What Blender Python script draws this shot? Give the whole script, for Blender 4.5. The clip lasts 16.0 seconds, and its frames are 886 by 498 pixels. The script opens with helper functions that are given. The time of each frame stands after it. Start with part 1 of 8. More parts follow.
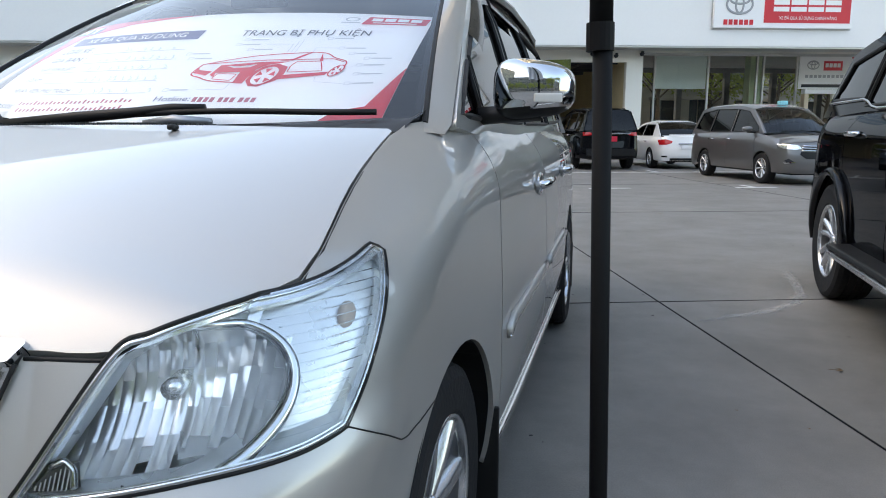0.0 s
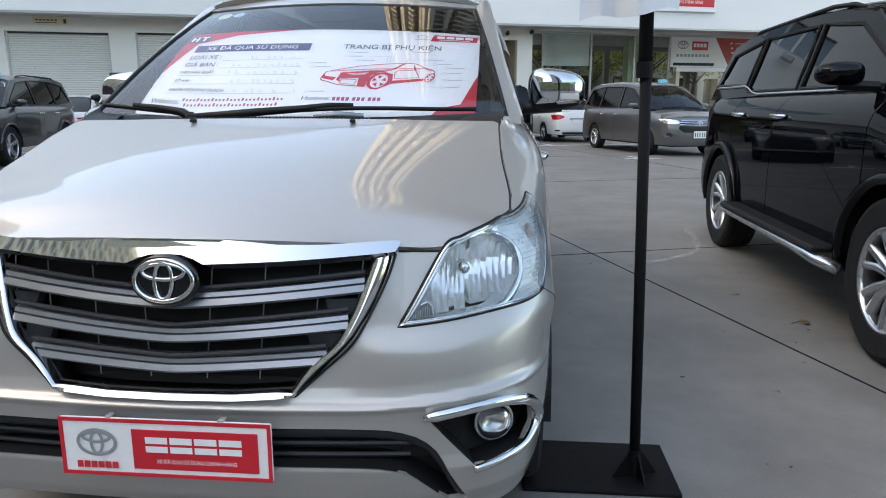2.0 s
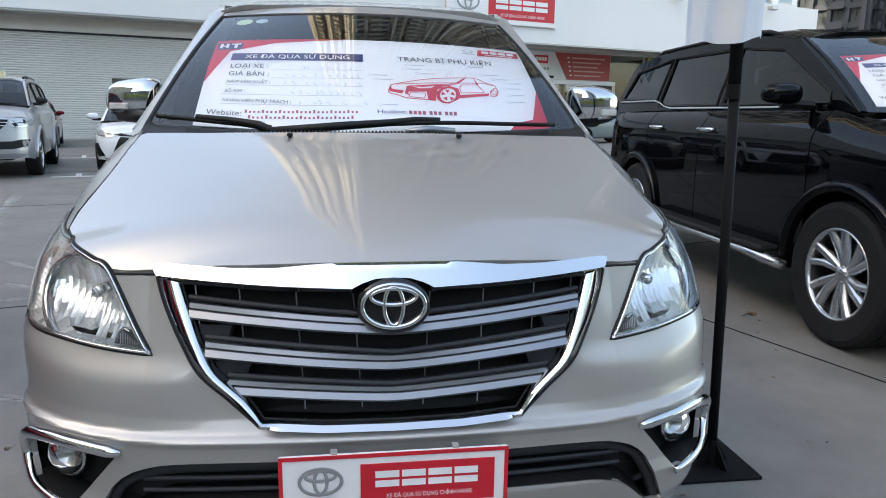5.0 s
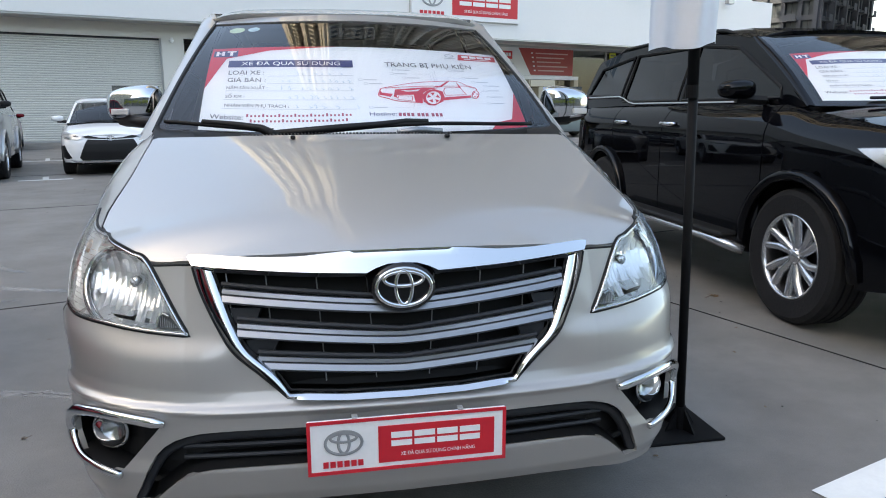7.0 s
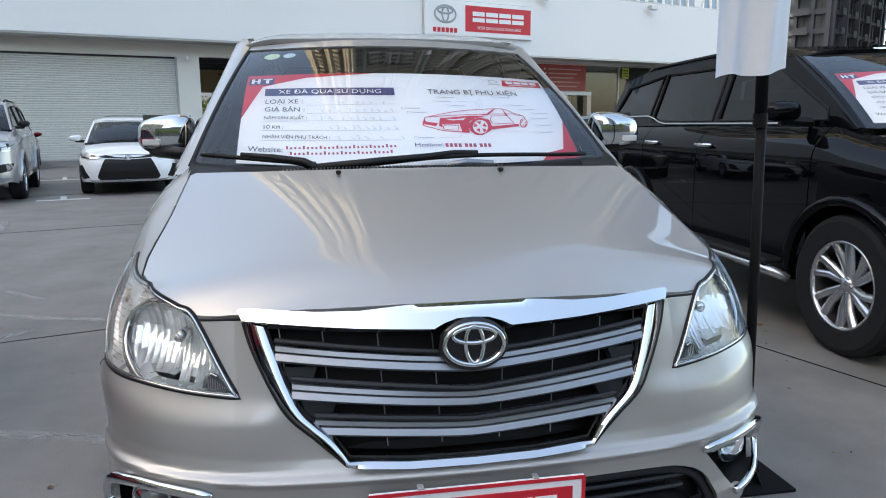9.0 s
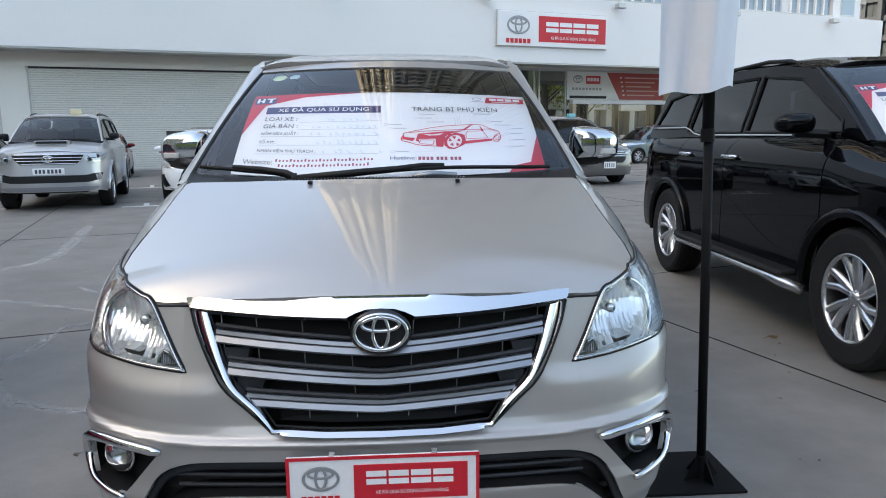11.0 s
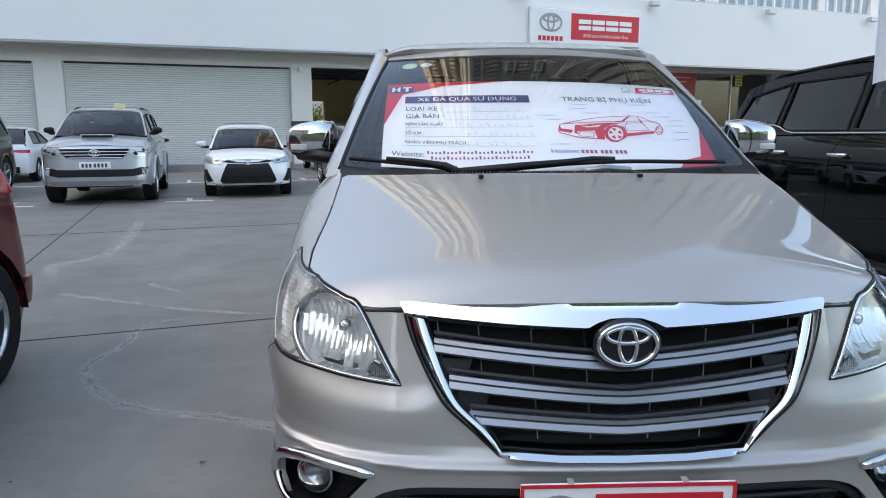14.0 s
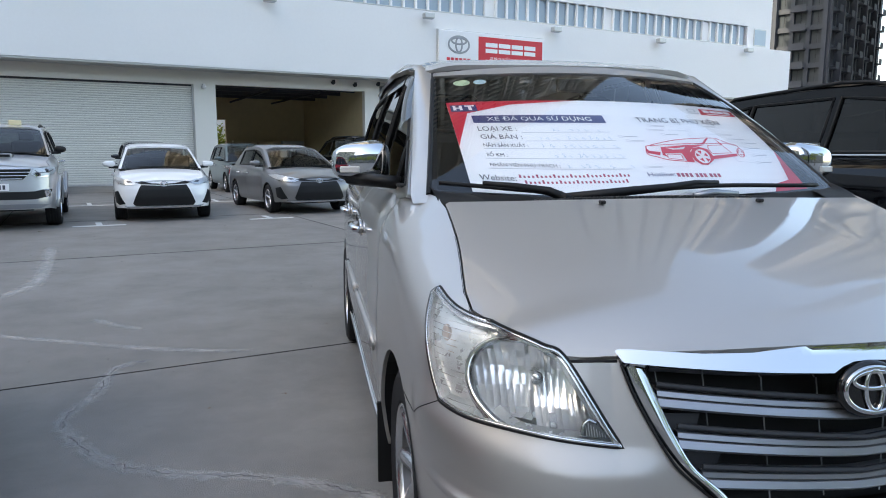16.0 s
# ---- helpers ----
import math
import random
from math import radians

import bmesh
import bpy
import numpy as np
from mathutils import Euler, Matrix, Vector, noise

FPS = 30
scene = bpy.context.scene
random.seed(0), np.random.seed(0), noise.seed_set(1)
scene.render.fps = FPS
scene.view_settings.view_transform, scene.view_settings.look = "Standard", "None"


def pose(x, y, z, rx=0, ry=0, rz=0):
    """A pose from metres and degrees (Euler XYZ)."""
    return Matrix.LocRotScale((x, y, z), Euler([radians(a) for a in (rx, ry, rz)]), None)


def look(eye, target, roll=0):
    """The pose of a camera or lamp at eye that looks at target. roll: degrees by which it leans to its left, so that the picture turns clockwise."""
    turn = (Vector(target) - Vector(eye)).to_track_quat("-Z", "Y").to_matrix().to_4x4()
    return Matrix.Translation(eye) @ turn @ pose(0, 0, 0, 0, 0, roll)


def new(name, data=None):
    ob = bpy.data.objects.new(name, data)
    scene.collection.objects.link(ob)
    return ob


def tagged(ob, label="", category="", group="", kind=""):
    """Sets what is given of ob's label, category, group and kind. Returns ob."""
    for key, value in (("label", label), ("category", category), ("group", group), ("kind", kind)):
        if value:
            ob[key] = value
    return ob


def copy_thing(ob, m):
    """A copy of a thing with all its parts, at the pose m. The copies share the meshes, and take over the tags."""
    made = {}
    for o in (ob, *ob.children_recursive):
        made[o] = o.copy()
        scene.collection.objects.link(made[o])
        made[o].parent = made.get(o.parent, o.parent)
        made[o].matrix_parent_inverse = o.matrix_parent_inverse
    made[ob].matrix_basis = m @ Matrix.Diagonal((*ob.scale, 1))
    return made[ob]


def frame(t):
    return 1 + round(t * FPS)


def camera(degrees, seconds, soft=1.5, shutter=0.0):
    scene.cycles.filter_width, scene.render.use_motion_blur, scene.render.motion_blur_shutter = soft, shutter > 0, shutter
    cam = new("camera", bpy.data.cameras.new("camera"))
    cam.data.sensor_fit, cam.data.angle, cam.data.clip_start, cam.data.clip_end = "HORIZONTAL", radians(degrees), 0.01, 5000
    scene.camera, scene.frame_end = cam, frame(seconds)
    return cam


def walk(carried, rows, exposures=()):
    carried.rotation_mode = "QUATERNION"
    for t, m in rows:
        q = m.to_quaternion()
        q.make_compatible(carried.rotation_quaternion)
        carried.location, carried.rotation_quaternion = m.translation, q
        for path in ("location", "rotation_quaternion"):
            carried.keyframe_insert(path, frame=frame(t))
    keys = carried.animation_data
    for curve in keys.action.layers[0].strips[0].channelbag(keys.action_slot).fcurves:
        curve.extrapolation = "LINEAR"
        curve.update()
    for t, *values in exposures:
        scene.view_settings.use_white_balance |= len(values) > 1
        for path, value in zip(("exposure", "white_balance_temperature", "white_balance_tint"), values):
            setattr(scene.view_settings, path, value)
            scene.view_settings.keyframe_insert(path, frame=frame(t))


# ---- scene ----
cam = camera(65.3, 16.0, 1.0)
PATH = [
    (0, (1.148, -0.476, 1.109), (0.66, 1.434, 0.774), 0.0),
    (0.5, (0.977, -0.81, 1.123), (0.595, 1.121, 0.767), -0.3),
    (1, (0.866, -1.051, 1.157), (0.576, 0.89, 0.776), 0.1),
    (1.5, (0.825, -1.226, 1.149), (0.61, 0.723, 0.753), 0.0),
    (2, (0.714, -1.328, 1.164), (0.543, 0.623, 0.757), -0.0),
    (2.5, (0.539, -1.405, 1.167), (0.431, 0.549, 0.751), 0.2),
    (3, (0.434, -1.434, 1.172), (0.363, 0.519, 0.744), 0.1),
    (3.5, (0.301, -1.356, 1.161), (0.289, 0.596, 0.727), -0.0),
    (4, (0.133, -1.29, 1.185), (0.289, 0.663, 0.783), 0.2),
    (4.2, (0.064, -1.281, 1.172), (0.252, 0.672, 0.787), 0.5),
    (6.3, (-0.147, -1.469, 1.213), (0.231, 0.455, 0.819), -0.2),
    (6.5, (-0.144, -1.49, 1.202), (0.238, 0.434, 0.809), -0.2),
    (7, (-0.206, -1.509, 1.204), (0.166, 0.416, 0.808), -0.1),
    (7.5, (-0.385, -1.54, 1.24), (-0.009, 0.385, 0.847), 0.1),
    (8, (-0.461, -1.508, 1.255), (-0.088, 0.417, 0.861), 0.1),
    (8.5, (-0.398, -1.381, 1.264), (-0.043, 0.546, 0.86), -0.2),
    (9, (-0.308, -1.333, 1.257), (0.035, 0.606, 0.902), -0.4),
    (9.2, (-0.285, -1.356, 1.256), (0.054, 0.586, 0.915), -0.5),
    (11.3, (0.071, -1.608, 1.274), (0.156, 0.364, 0.948), -0.6),
    (11.5, (0.07, -1.603, 1.27), (0.139, 0.369, 0.944), -0.6),
    (12, (0.005, -1.609, 1.259), (0.055, 0.364, 0.934), -0.3),
    (12.5, (-0.145, -1.632, 1.259), (-0.09, 0.341, 0.936), -0.1),
    (13, (-0.249, -1.618, 1.248), (-0.19, 0.354, 0.919), -0.1),
    (13.5, (-0.352, -1.502, 1.228), (-0.288, 0.469, 0.894), -0.1),
    (14, (-0.448, -1.386, 1.25), (-0.379, 0.585, 0.92), -0.1),
    (14.5, (-0.601, -1.377, 1.255), (-0.485, 0.593, 0.93), 0.0),
    (15, (-0.781, -1.358, 1.264), (-0.521, 0.598, 0.941), 0.1),
    (15.5, (-0.93, -1.222, 1.249), (-0.625, 0.728, 0.93), 0.1),
    (16, (-1.067, -1.091, 1.256), (-0.706, 0.857, 0.982), 0.1),
]
walk(cam, [(t, look(eye, target, roll)) for t, eye, target, roll in PATH], exposures=[(0.0, 2.36, 8150, 8), (1.0, 2.31, 8150, 8), (2.5, 2.27, 8000, 8), (7.0, 2.28, 7950, 8), (9.0, 2.21, 7900, 8), (12.5, 2.20, 7800, 8), (16.0, 2.17, 7550, 8)])

# ---- world, sun, exposure ----
SUN_EL, SUN_AZ = 34.0, -115.0
world = bpy.data.worlds.new("sky")
scene.world = world
world.use_nodes = True
wn = world.node_tree
sky = wn.nodes.new("ShaderNodeTexSky")
sky.sky_type, sky.sun_disc = "NISHITA", False
sky.sun_elevation, sky.sun_rotation = radians(SUN_EL), radians(SUN_AZ % 360)
sky.air_density, sky.dust_density, sky.ozone_density = 1.0, 2.2, 1.0
wn.links.new(sky.outputs[0], wn.nodes["Background"].inputs[0])
wn.nodes["Background"].inputs[1].default_value = 0.15
sun = new("sun", bpy.data.lights.new("sun", "SUN"))
sun.data.energy, sun.data.angle, sun.data.color = 2.4, radians(0.5), (1.0, 0.9, 0.74)
sun.matrix_world = look((60 * math.sin(radians(SUN_AZ)), 60 * math.cos(radians(SUN_AZ)), 60 * math.tan(radians(SUN_EL))), (0, 0, 0))


# ---- materials ----
def surf(name, base, rough=0.5, metal=0.0, vary=0.12, scale=3.0, fine=0.06, fine_scale=60.0, bump=0.0, bump_scale=80.0, coat=0.0, coat_rough=0.03, spec=0.5, per_object=0.0, flakes=0.0):
    """A procedural surface: broad and fine changes of tone, gloss that follows them, and fine relief."""
    m = bpy.data.materials.new(name)
    m.use_nodes = True
    nt, p = m.node_tree, m.node_tree.nodes["Principled BSDF"]
    link, node = nt.links.new, nt.nodes.new
    p.inputs["Metallic"].default_value, p.inputs["Roughness"].default_value = metal, rough
    p.inputs["Coat Weight"].default_value, p.inputs["Coat Roughness"].default_value = coat, coat_rough
    p.inputs["Specular IOR Level"].default_value = spec
    tc = node("ShaderNodeTexCoord")
    broad, grain = node("ShaderNodeTexNoise"), node("ShaderNodeTexNoise")
    broad.inputs["Scale"].default_value, broad.inputs["Detail"].default_value = scale, 5
    grain.inputs["Scale"].default_value, grain.inputs["Detail"].default_value = fine_scale, 3
    link(tc.outputs["Object"], broad.inputs["Vector"])
    link(tc.outputs["Object"], grain.inputs["Vector"])
    a, b = node("ShaderNodeMath"), node("ShaderNodeMath")
    a.operation = b.operation = "MULTIPLY_ADD"
    a.inputs[1].default_value, a.inputs[2].default_value = 2 * vary, 1 - vary
    b.inputs[1].default_value = 2 * fine
    link(broad.outputs["Fac"], a.inputs[0])
    link(grain.outputs["Fac"], b.inputs[0])
    link(a.outputs[0], b.inputs[2])
    tone = b.outputs[0]
    if per_object:
        info, c = node("ShaderNodeObjectInfo"), node("ShaderNodeMath")
        c.operation, c.inputs[1].default_value = "MULTIPLY_ADD", per_object
        link(info.outputs["Random"], c.inputs[0])
        link(tone, c.inputs[2])
        tone = c.outputs[0]
    mix = node("ShaderNodeVectorMath")
    mix.operation = "SCALE"
    mix.inputs[0].default_value = base
    link(tone, mix.inputs["Scale"])
    link(mix.outputs[0], p.inputs["Base Color"])
    r = node("ShaderNodeMath")
    r.operation, r.inputs[1].default_value, r.inputs[2].default_value = "MULTIPLY_ADD", 0.3 * rough, 0.85 * rough
    link(broad.outputs["Fac"], r.inputs[0])
    link(r.outputs[0], p.inputs["Roughness"])
    if bump:
        bn, bb = node("ShaderNodeTexNoise"), node("ShaderNodeBump")
        bn.inputs["Scale"].default_value, bn.inputs["Detail"].default_value = bump_scale, 4
        bb.inputs["Strength"].default_value, bb.inputs["Distance"].default_value = bump, 0.01
        link(tc.outputs["Object"], bn.inputs["Vector"])
        link(bn.outputs["Fac"], bb.inputs["Height"])
        link(bb.outputs[0], p.inputs["Normal"])
    return m


WHITE_WALL = surf("white_painted_plaster", (0.80, 0.80, 0.79), 0.7, vary=0.03, scale=0.35, fine=0.02, fine_scale=9, bump=0.1, bump_scale=60)
CREAM_WALL = surf("cream_plaster", (0.74, 0.72, 0.66), 0.75, vary=0.05, scale=0.6, fine=0.02, bump=0.1)
SHUTTER = surf("painted_steel_shutter", (0.66, 0.65, 0.60), 0.45, vary=0.05, scale=0.7, fine=0.02)
CONCRETE_DARK = surf("joint_filler", (0.013, 0.013, 0.013), 0.95, spec=0.1)
ALU = surf("grey_aluminium", (0.50, 0.50, 0.49), 0.4, 0.6, vary=0.05)
DARK_METAL = surf("dark_metal", (0.05, 0.05, 0.055), 0.5, 0.3)
# grey that carries the dimness of the rooms in its colour
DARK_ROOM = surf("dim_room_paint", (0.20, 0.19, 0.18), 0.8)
WARM_ROOM = surf("tan_room_paint", (0.56, 0.46, 0.28), 0.8)
BLUE_PANE = surf("blue_grey_pane", (0.25, 0.32, 0.38), 0.08, vary=0.2, scale=0.5, per_object=0.3)
SIGN_WHITE = surf("white_acrylic", (0.82, 0.82, 0.82), 0.35, vary=0.02, fine=0.01)
SIGN_RED = surf("red_vinyl", (0.60, 0.015, 0.03), 0.35, vary=0.06, fine=0.02)
LINE_PAINT = surf("worn_road_paint", (0.46, 0.46, 0.445), 0.8, vary=0.35, scale=7, fine=0.25, fine_scale=40)


# ---- mesh helpers ----
def mesh_of(name, bm, material, smooth=False):
    me = bpy.data.meshes.new(name)
    lay = bm.verts.layers.float_vector.get("surface_normal")
    normals = [tuple(v[lay]) for v in bm.verts] if lay and smooth else None
    bm.to_mesh(me)
    bm.free()
    me.materials.append(material)
    if smooth:
        me.polygons.foreach_set("use_smooth", [True] * len(me.polygons))
        if normals:
            me.normals_split_custom_set_from_vertices(normals)
    return me


def part(name, bm, material, parent, label="", smooth=False):
    """Links a bmesh as one mesh object under a thing or a part."""
    ob = new(name, mesh_of(name, bm, material, smooth))
    if parent is not None:
        ob.parent = parent
    if label:
        ob["label"] = label
    return ob


def box(x0, x1, y0, y1, z0, z1, bevel=0.0, into=None):
    bm = bmesh.new() if into is None else into
    m = Matrix.Translation(((x0 + x1) / 2, (y0 + y1) / 2, (z0 + z1) / 2)) @ Matrix.Diagonal((x1 - x0, y1 - y0, z1 - z0, 1))
    made = bmesh.ops.create_cube(bm, size=1, matrix=m)
    if bevel:
        edges = list({e for v in made["verts"] for e in v.link_edges})
        bmesh.ops.bevel(bm, geom=edges, offset=bevel, segments=2, profile=0.5, affect="EDGES")
    return bm


def rod(a, b, r0, r1=None, n=12, into=None):
    """A round bar from a to b."""
    bm = bmesh.new() if into is None else into
    a, b = Vector(a), Vector(b)
    m = Matrix.Translation((a + b) / 2) @ (b - a).to_track_quat("Z", "Y").to_matrix().to_4x4()
    bmesh.ops.create_cone(bm, cap_ends=True, segments=n, radius1=r0, radius2=r0 if r1 is None else r1, depth=(b - a).length, matrix=m)
    return bm


def setting(name, bm, material, m=None, label=""):
    ob = part(name, bm, material, None, label)
    if m is not None:
        ob.matrix_basis = m
    return tagged(ob, kind="structure")


# ---- ground ----
def ground_material():
    m = surf("worn_concrete_paving", (0.147, 0.1380, 0.1275), 0.62, vary=0.42, scale=0.55, fine=0.22, fine_scale=150, bump=0.25, bump_scale=160)
    # blotches and darker worn patches
    nt, p = m.node_tree, m.node_tree.nodes["Principled BSDF"]
    tc, nz, mp, mul = (nt.nodes.new("ShaderNode" + k) for k in ("TexCoord", "TexNoise", "MapRange", "VectorMath"))
    nz.inputs["Scale"].default_value, nz.inputs["Detail"].default_value, nz.inputs["Roughness"].default_value = 1.7, 9, 0.68
    nt.links.new(tc.outputs["Object"], nz.inputs["Vector"])
    nt.links.new(nz.outputs["Fac"], mp.inputs["Value"])
    mp.inputs["From Min"].default_value, mp.inputs["From Max"].default_value = 0.32, 0.68
    mp.inputs["To Min"].default_value, mp.inputs["To Max"].default_value = 0.80, 1.20
    mul.operation = "SCALE"
    old = p.inputs["Base Color"].links[0].from_socket
    nt.links.new(old, mul.inputs[0])
    nt.links.new(mp.outputs[0], mul.inputs["Scale"])
    nt.links.new(mul.outputs[0], p.inputs["Base Color"])
    return m


AX, AY, TURN = -9.82, 26.76, 18.0
YARD = pose(AX, AY, 0, 0, 0, TURN)


bm = bmesh.new()
bmesh.ops.create_grid(bm, x_segments=4, y_segments=4, size=2500)
setting("ground", bm, ground_material(), None, "worn grey concrete yard with saw-cut joints")
bm = bmesh.new()
for k in range(-8, 9):
    u = 3.72 + 5.06 * k
    box(u - 0.0045, u + 0.0045, -46, -3.0, -0.01, 0.003, into=bm)
for k in range(-4, 5):
    v = -24.95 + 5.06 * k
    box(-36, 52, v - 0.005, v + 0.005, -0.01, 0.0026, into=bm)
setting("paving_joint", bm, CONCRETE_DARK, YARD, "dark filled joints between concrete slabs")

# ---- dealership building ----
SOFFIT, FASCIA_TOP, GLASS_V = 4.52, 7.45, 2.4
wall = bmesh.new()
for u0, u1, z0 in ((-34, -8.6, 0), (-8.6, -4.97, 3.90), (-4.97, -4.03, 0), (-4.03, 4.36, 3.94), (4.36, 5.2, 0), (5.2, 11.6, 3.97), (11.6, 12.3, 0), (32.0, 39.0, 0)):
    box(u0, u1, 0, 0.3, z0, SOFFIT, into=wall)
setting("wall_south", wall, CREAM_WALL, YARD, "cream plastered wall with shutter and shop openings")
setting("wall_return", box(12.0, 12.3, 0.3, GLASS_V, 0, SOFFIT), CREAM_WALL, YARD)
setting("wall_fascia", box(-34, 39.1, -1.1, 0.0, SOFFIT, FASCIA_TOP), WHITE_WALL, YARD, "tall plain white fascia over the ground floor")
setting("trim", box(-34, 39.0, -1.06, -0.01, SOFFIT - 0.07, SOFFIT - 0.003), ALU, YARD, "grey metal soffit under the fascia")
setting("soffit", box(12.3, 32.0, 0.004, GLASS_V + 0.1, 4.62, 4.8), CREAM_WALL, YARD)
upper = box(-34, 37.7, -0.7, 4.4, 8.72, 15.0)
box(-34, 37.7, -0.7, 4.4, 7.455, 7.56, into=upper)
box(35.6, 37.7, -0.7, 4.4, 7.56, 8.72, into=upper)
box(-34, 6.0, -0.7, 4.4, 7.56, 8.72, into=upper)
box(6.0, 35.6, 0.3, 4.4, 7.56, 8.72, into=upper)
setting("wall_upper", upper, WHITE_WALL, YARD, "plain white upper storey above a window band")
setting("wall_back", box(-34, 12.2, 17.7, 18, 0, FASCIA_TOP), WHITE_WALL, YARD)
setting("wall_side", box(-34.3, -34, 0, 18, 0, FASCIA_TOP), WHITE_WALL, YARD)
setting("wall_side", box(39.0, 39.3, 0, 10.3, 0, FASCIA_TOP), WHITE_WALL, YARD)
# roof left off behind the service room to let sky light in
roof = box(-34, -3.0, 0.0, 18, 6.9, 7.45)
box(-3.0, 12.2, 0.0, 4.5, 6.9, 7.45, into=roof)
box(12.2, 39.0, 0.0, 10.3, 6.9, 7.45, into=roof)
setting("roof", roof, WHITE_WALL, YARD)

from mathutils.geometry import delaunay_2d_cdt as mathutils_cdt
# ---- curved panels ----
def smooth_table(rows, soft=0.05):
    """A smooth curve through a short table of (key, value)."""
    xs, ys = np.array([r[0] for r in rows], float), np.array([r[1] for r in rows], float)
    span = xs[-1] - xs[0]
    dense = np.linspace(xs[0] - 0.1 * span, xs[-1] + 0.1 * span, 720)
    vals = np.interp(dense, xs, ys)
    k = max(3, int(720 * soft) | 1)
    win = np.hanning(k + 2)[1:-1]
    win /= win.sum()
    vals = np.convolve(np.pad(vals, k // 2, mode="edge"), win, mode="valid")
    return lambda q: np.interp(q, dense, vals)


def spline(points, n=500):
    """A Catmull-Rom line through points, evenly resampled."""
    p = np.array(points, float)
    p = np.vstack([2 * p[0] - p[1], p, 2 * p[-1] - p[-2]])
    out = []
    for i in range(1, len(p) - 2):
        t = np.linspace(0, 1, 40, endpoint=False)[:, None]
        a, b, c, d = p[i - 1], p[i], p[i + 1], p[i + 2]
        out.append(0.5 * (2 * b + (c - a) * t + (2 * a - 5 * b + 4 * c - d) * t**2 + (3 * b - a - 3 * c + d) * t**3))
    out = np.vstack(out + [p[-2][None]])
    return resample(out, n)


def resample(line, n, closed=False):
    line = np.asarray(line, float)
    if closed:
        line = np.vstack([line, line[:1]])
    d = np.r_[0, np.cumsum(np.linalg.norm(np.diff(line, axis=0), axis=1))]
    q = np.linspace(0, d[-1], n, endpoint=not closed)
    return np.stack([np.interp(q, d, line[:, k]) for k in range(line.shape[1])], 1)


def inside(pts, poly):
    x, y = pts[:, 0], pts[:, 1]
    hit = np.zeros(len(pts), bool)
    px, py = poly[:, 0], poly[:, 1]
    j = len(poly) - 1
    for i in range(len(poly)):
        if py[i] != py[j]:
            cross = ((py[i] > y) != (py[j] > y)) & (x < (px[j] - px[i]) * (y - py[i]) / (py[j] - py[i]) + px[i])
            hit ^= cross
        j = i
    return hit


def edge_points(poly, step):
    poly = np.asarray(poly, float)
    out = []
    for i in range(len(poly)):
        a, b = poly[i], poly[(i + 1) % len(poly)]
        n = max(1, int(math.ceil(np.linalg.norm(b - a) / step)))
        out += [a + (b - a) * k / n for k in range(n)]
    return np.array(out)


def patch(mapping, outline, holes=(), step=0.05, off=0.0, rim=0.012, edge_step=None, into=None, flip=False):
    """A curved panel: the flat outline, less its holes, laid on a surface given by mapping(a, b), with a turned-in rim."""
    loops = [edge_points(p, edge_step or step * 0.6) for p in (outline, *holes)]
    lo, hi = loops[0].min(0), loops[0].max(0)
    ga, gb = np.meshgrid(np.arange(lo[0] + step / 2, hi[0], step), np.arange(lo[1] + step / 2, hi[1], step))
    grid = np.stack([ga.ravel(), gb.ravel()], 1)
    if len(grid):
        ok = inside(grid, loops[0])
        for h in loops[1:]:
            ok &= ~inside(grid, h)
        grid = grid[ok]
        rims = np.vstack(loops)
        if len(grid):
            near = np.array([np.min(((rims - g) ** 2).sum(1)) for g in grid])
            grid = grid[near > (0.4 * step) ** 2]
    pts, edges = [], []
    for lp in loops:
        k = len(pts)
        pts += [tuple(p) for p in lp]
        edges += [(k + i, k + (i + 1) % len(lp)) for i in range(len(lp))]
    pts += [tuple(g) for g in grid]
    vs, _, fs, _, _, _ = mathutils_cdt([Vector(p) for p in pts], edges, [], 0, 1e-6)
    flat = np.array([tuple(v) for v in vs])
    tri = [f for f in fs if len(f) == 3]
    mid = np.array([flat[list(f)].mean(0) for f in tri])
    ok = inside(mid, loops[0])
    for h in loops[1:]:
        ok &= ~inside(mid, h)
    tri = [f for f, o in zip(tri, ok) if o]

    def place(q, d):
        e = 1e-3
        P = mapping(q[:, 0], q[:, 1])
        n = np.cross(mapping(q[:, 0] + e, q[:, 1]) - mapping(q[:, 0] - e, q[:, 1]), mapping(q[:, 0], q[:, 1] + e) - mapping(q[:, 0], q[:, 1] - e))
        n /= np.linalg.norm(n, axis=1)[:, None] + 1e-12
        n *= -1 if flip else 1
        return P + n * d, n

    bm = bmesh.new() if into is None else into
    lay = bm.verts.layers.float_vector.get("surface_normal") or bm.verts.layers.float_vector.new("surface_normal")
    co, nrm = place(flat, off)
    used = sorted({i for f in tri for i in f})
    bv = {i: bm.verts.new(co[i]) for i in used}
    for i in used:
        bv[i][lay] = nrm[i]
    for a, b, c in tri:
        try:
            bm.faces.new((bv[a], bv[c], bv[b]) if flip else (bv[a], bv[b], bv[c]))
        except ValueError:
            pass
    if rim:
        for lp in loops:
            top, low = place(lp, off)[0], place(lp, off - rim)[0]
            t = [bm.verts.new(p) for p in top]
            b = [bm.verts.new(p) for p in low]
            for i in range(len(lp)):
                j = (i + 1) % len(lp)
                bm.faces.new((t[i], t[j], b[j], b[i]))
    return bm


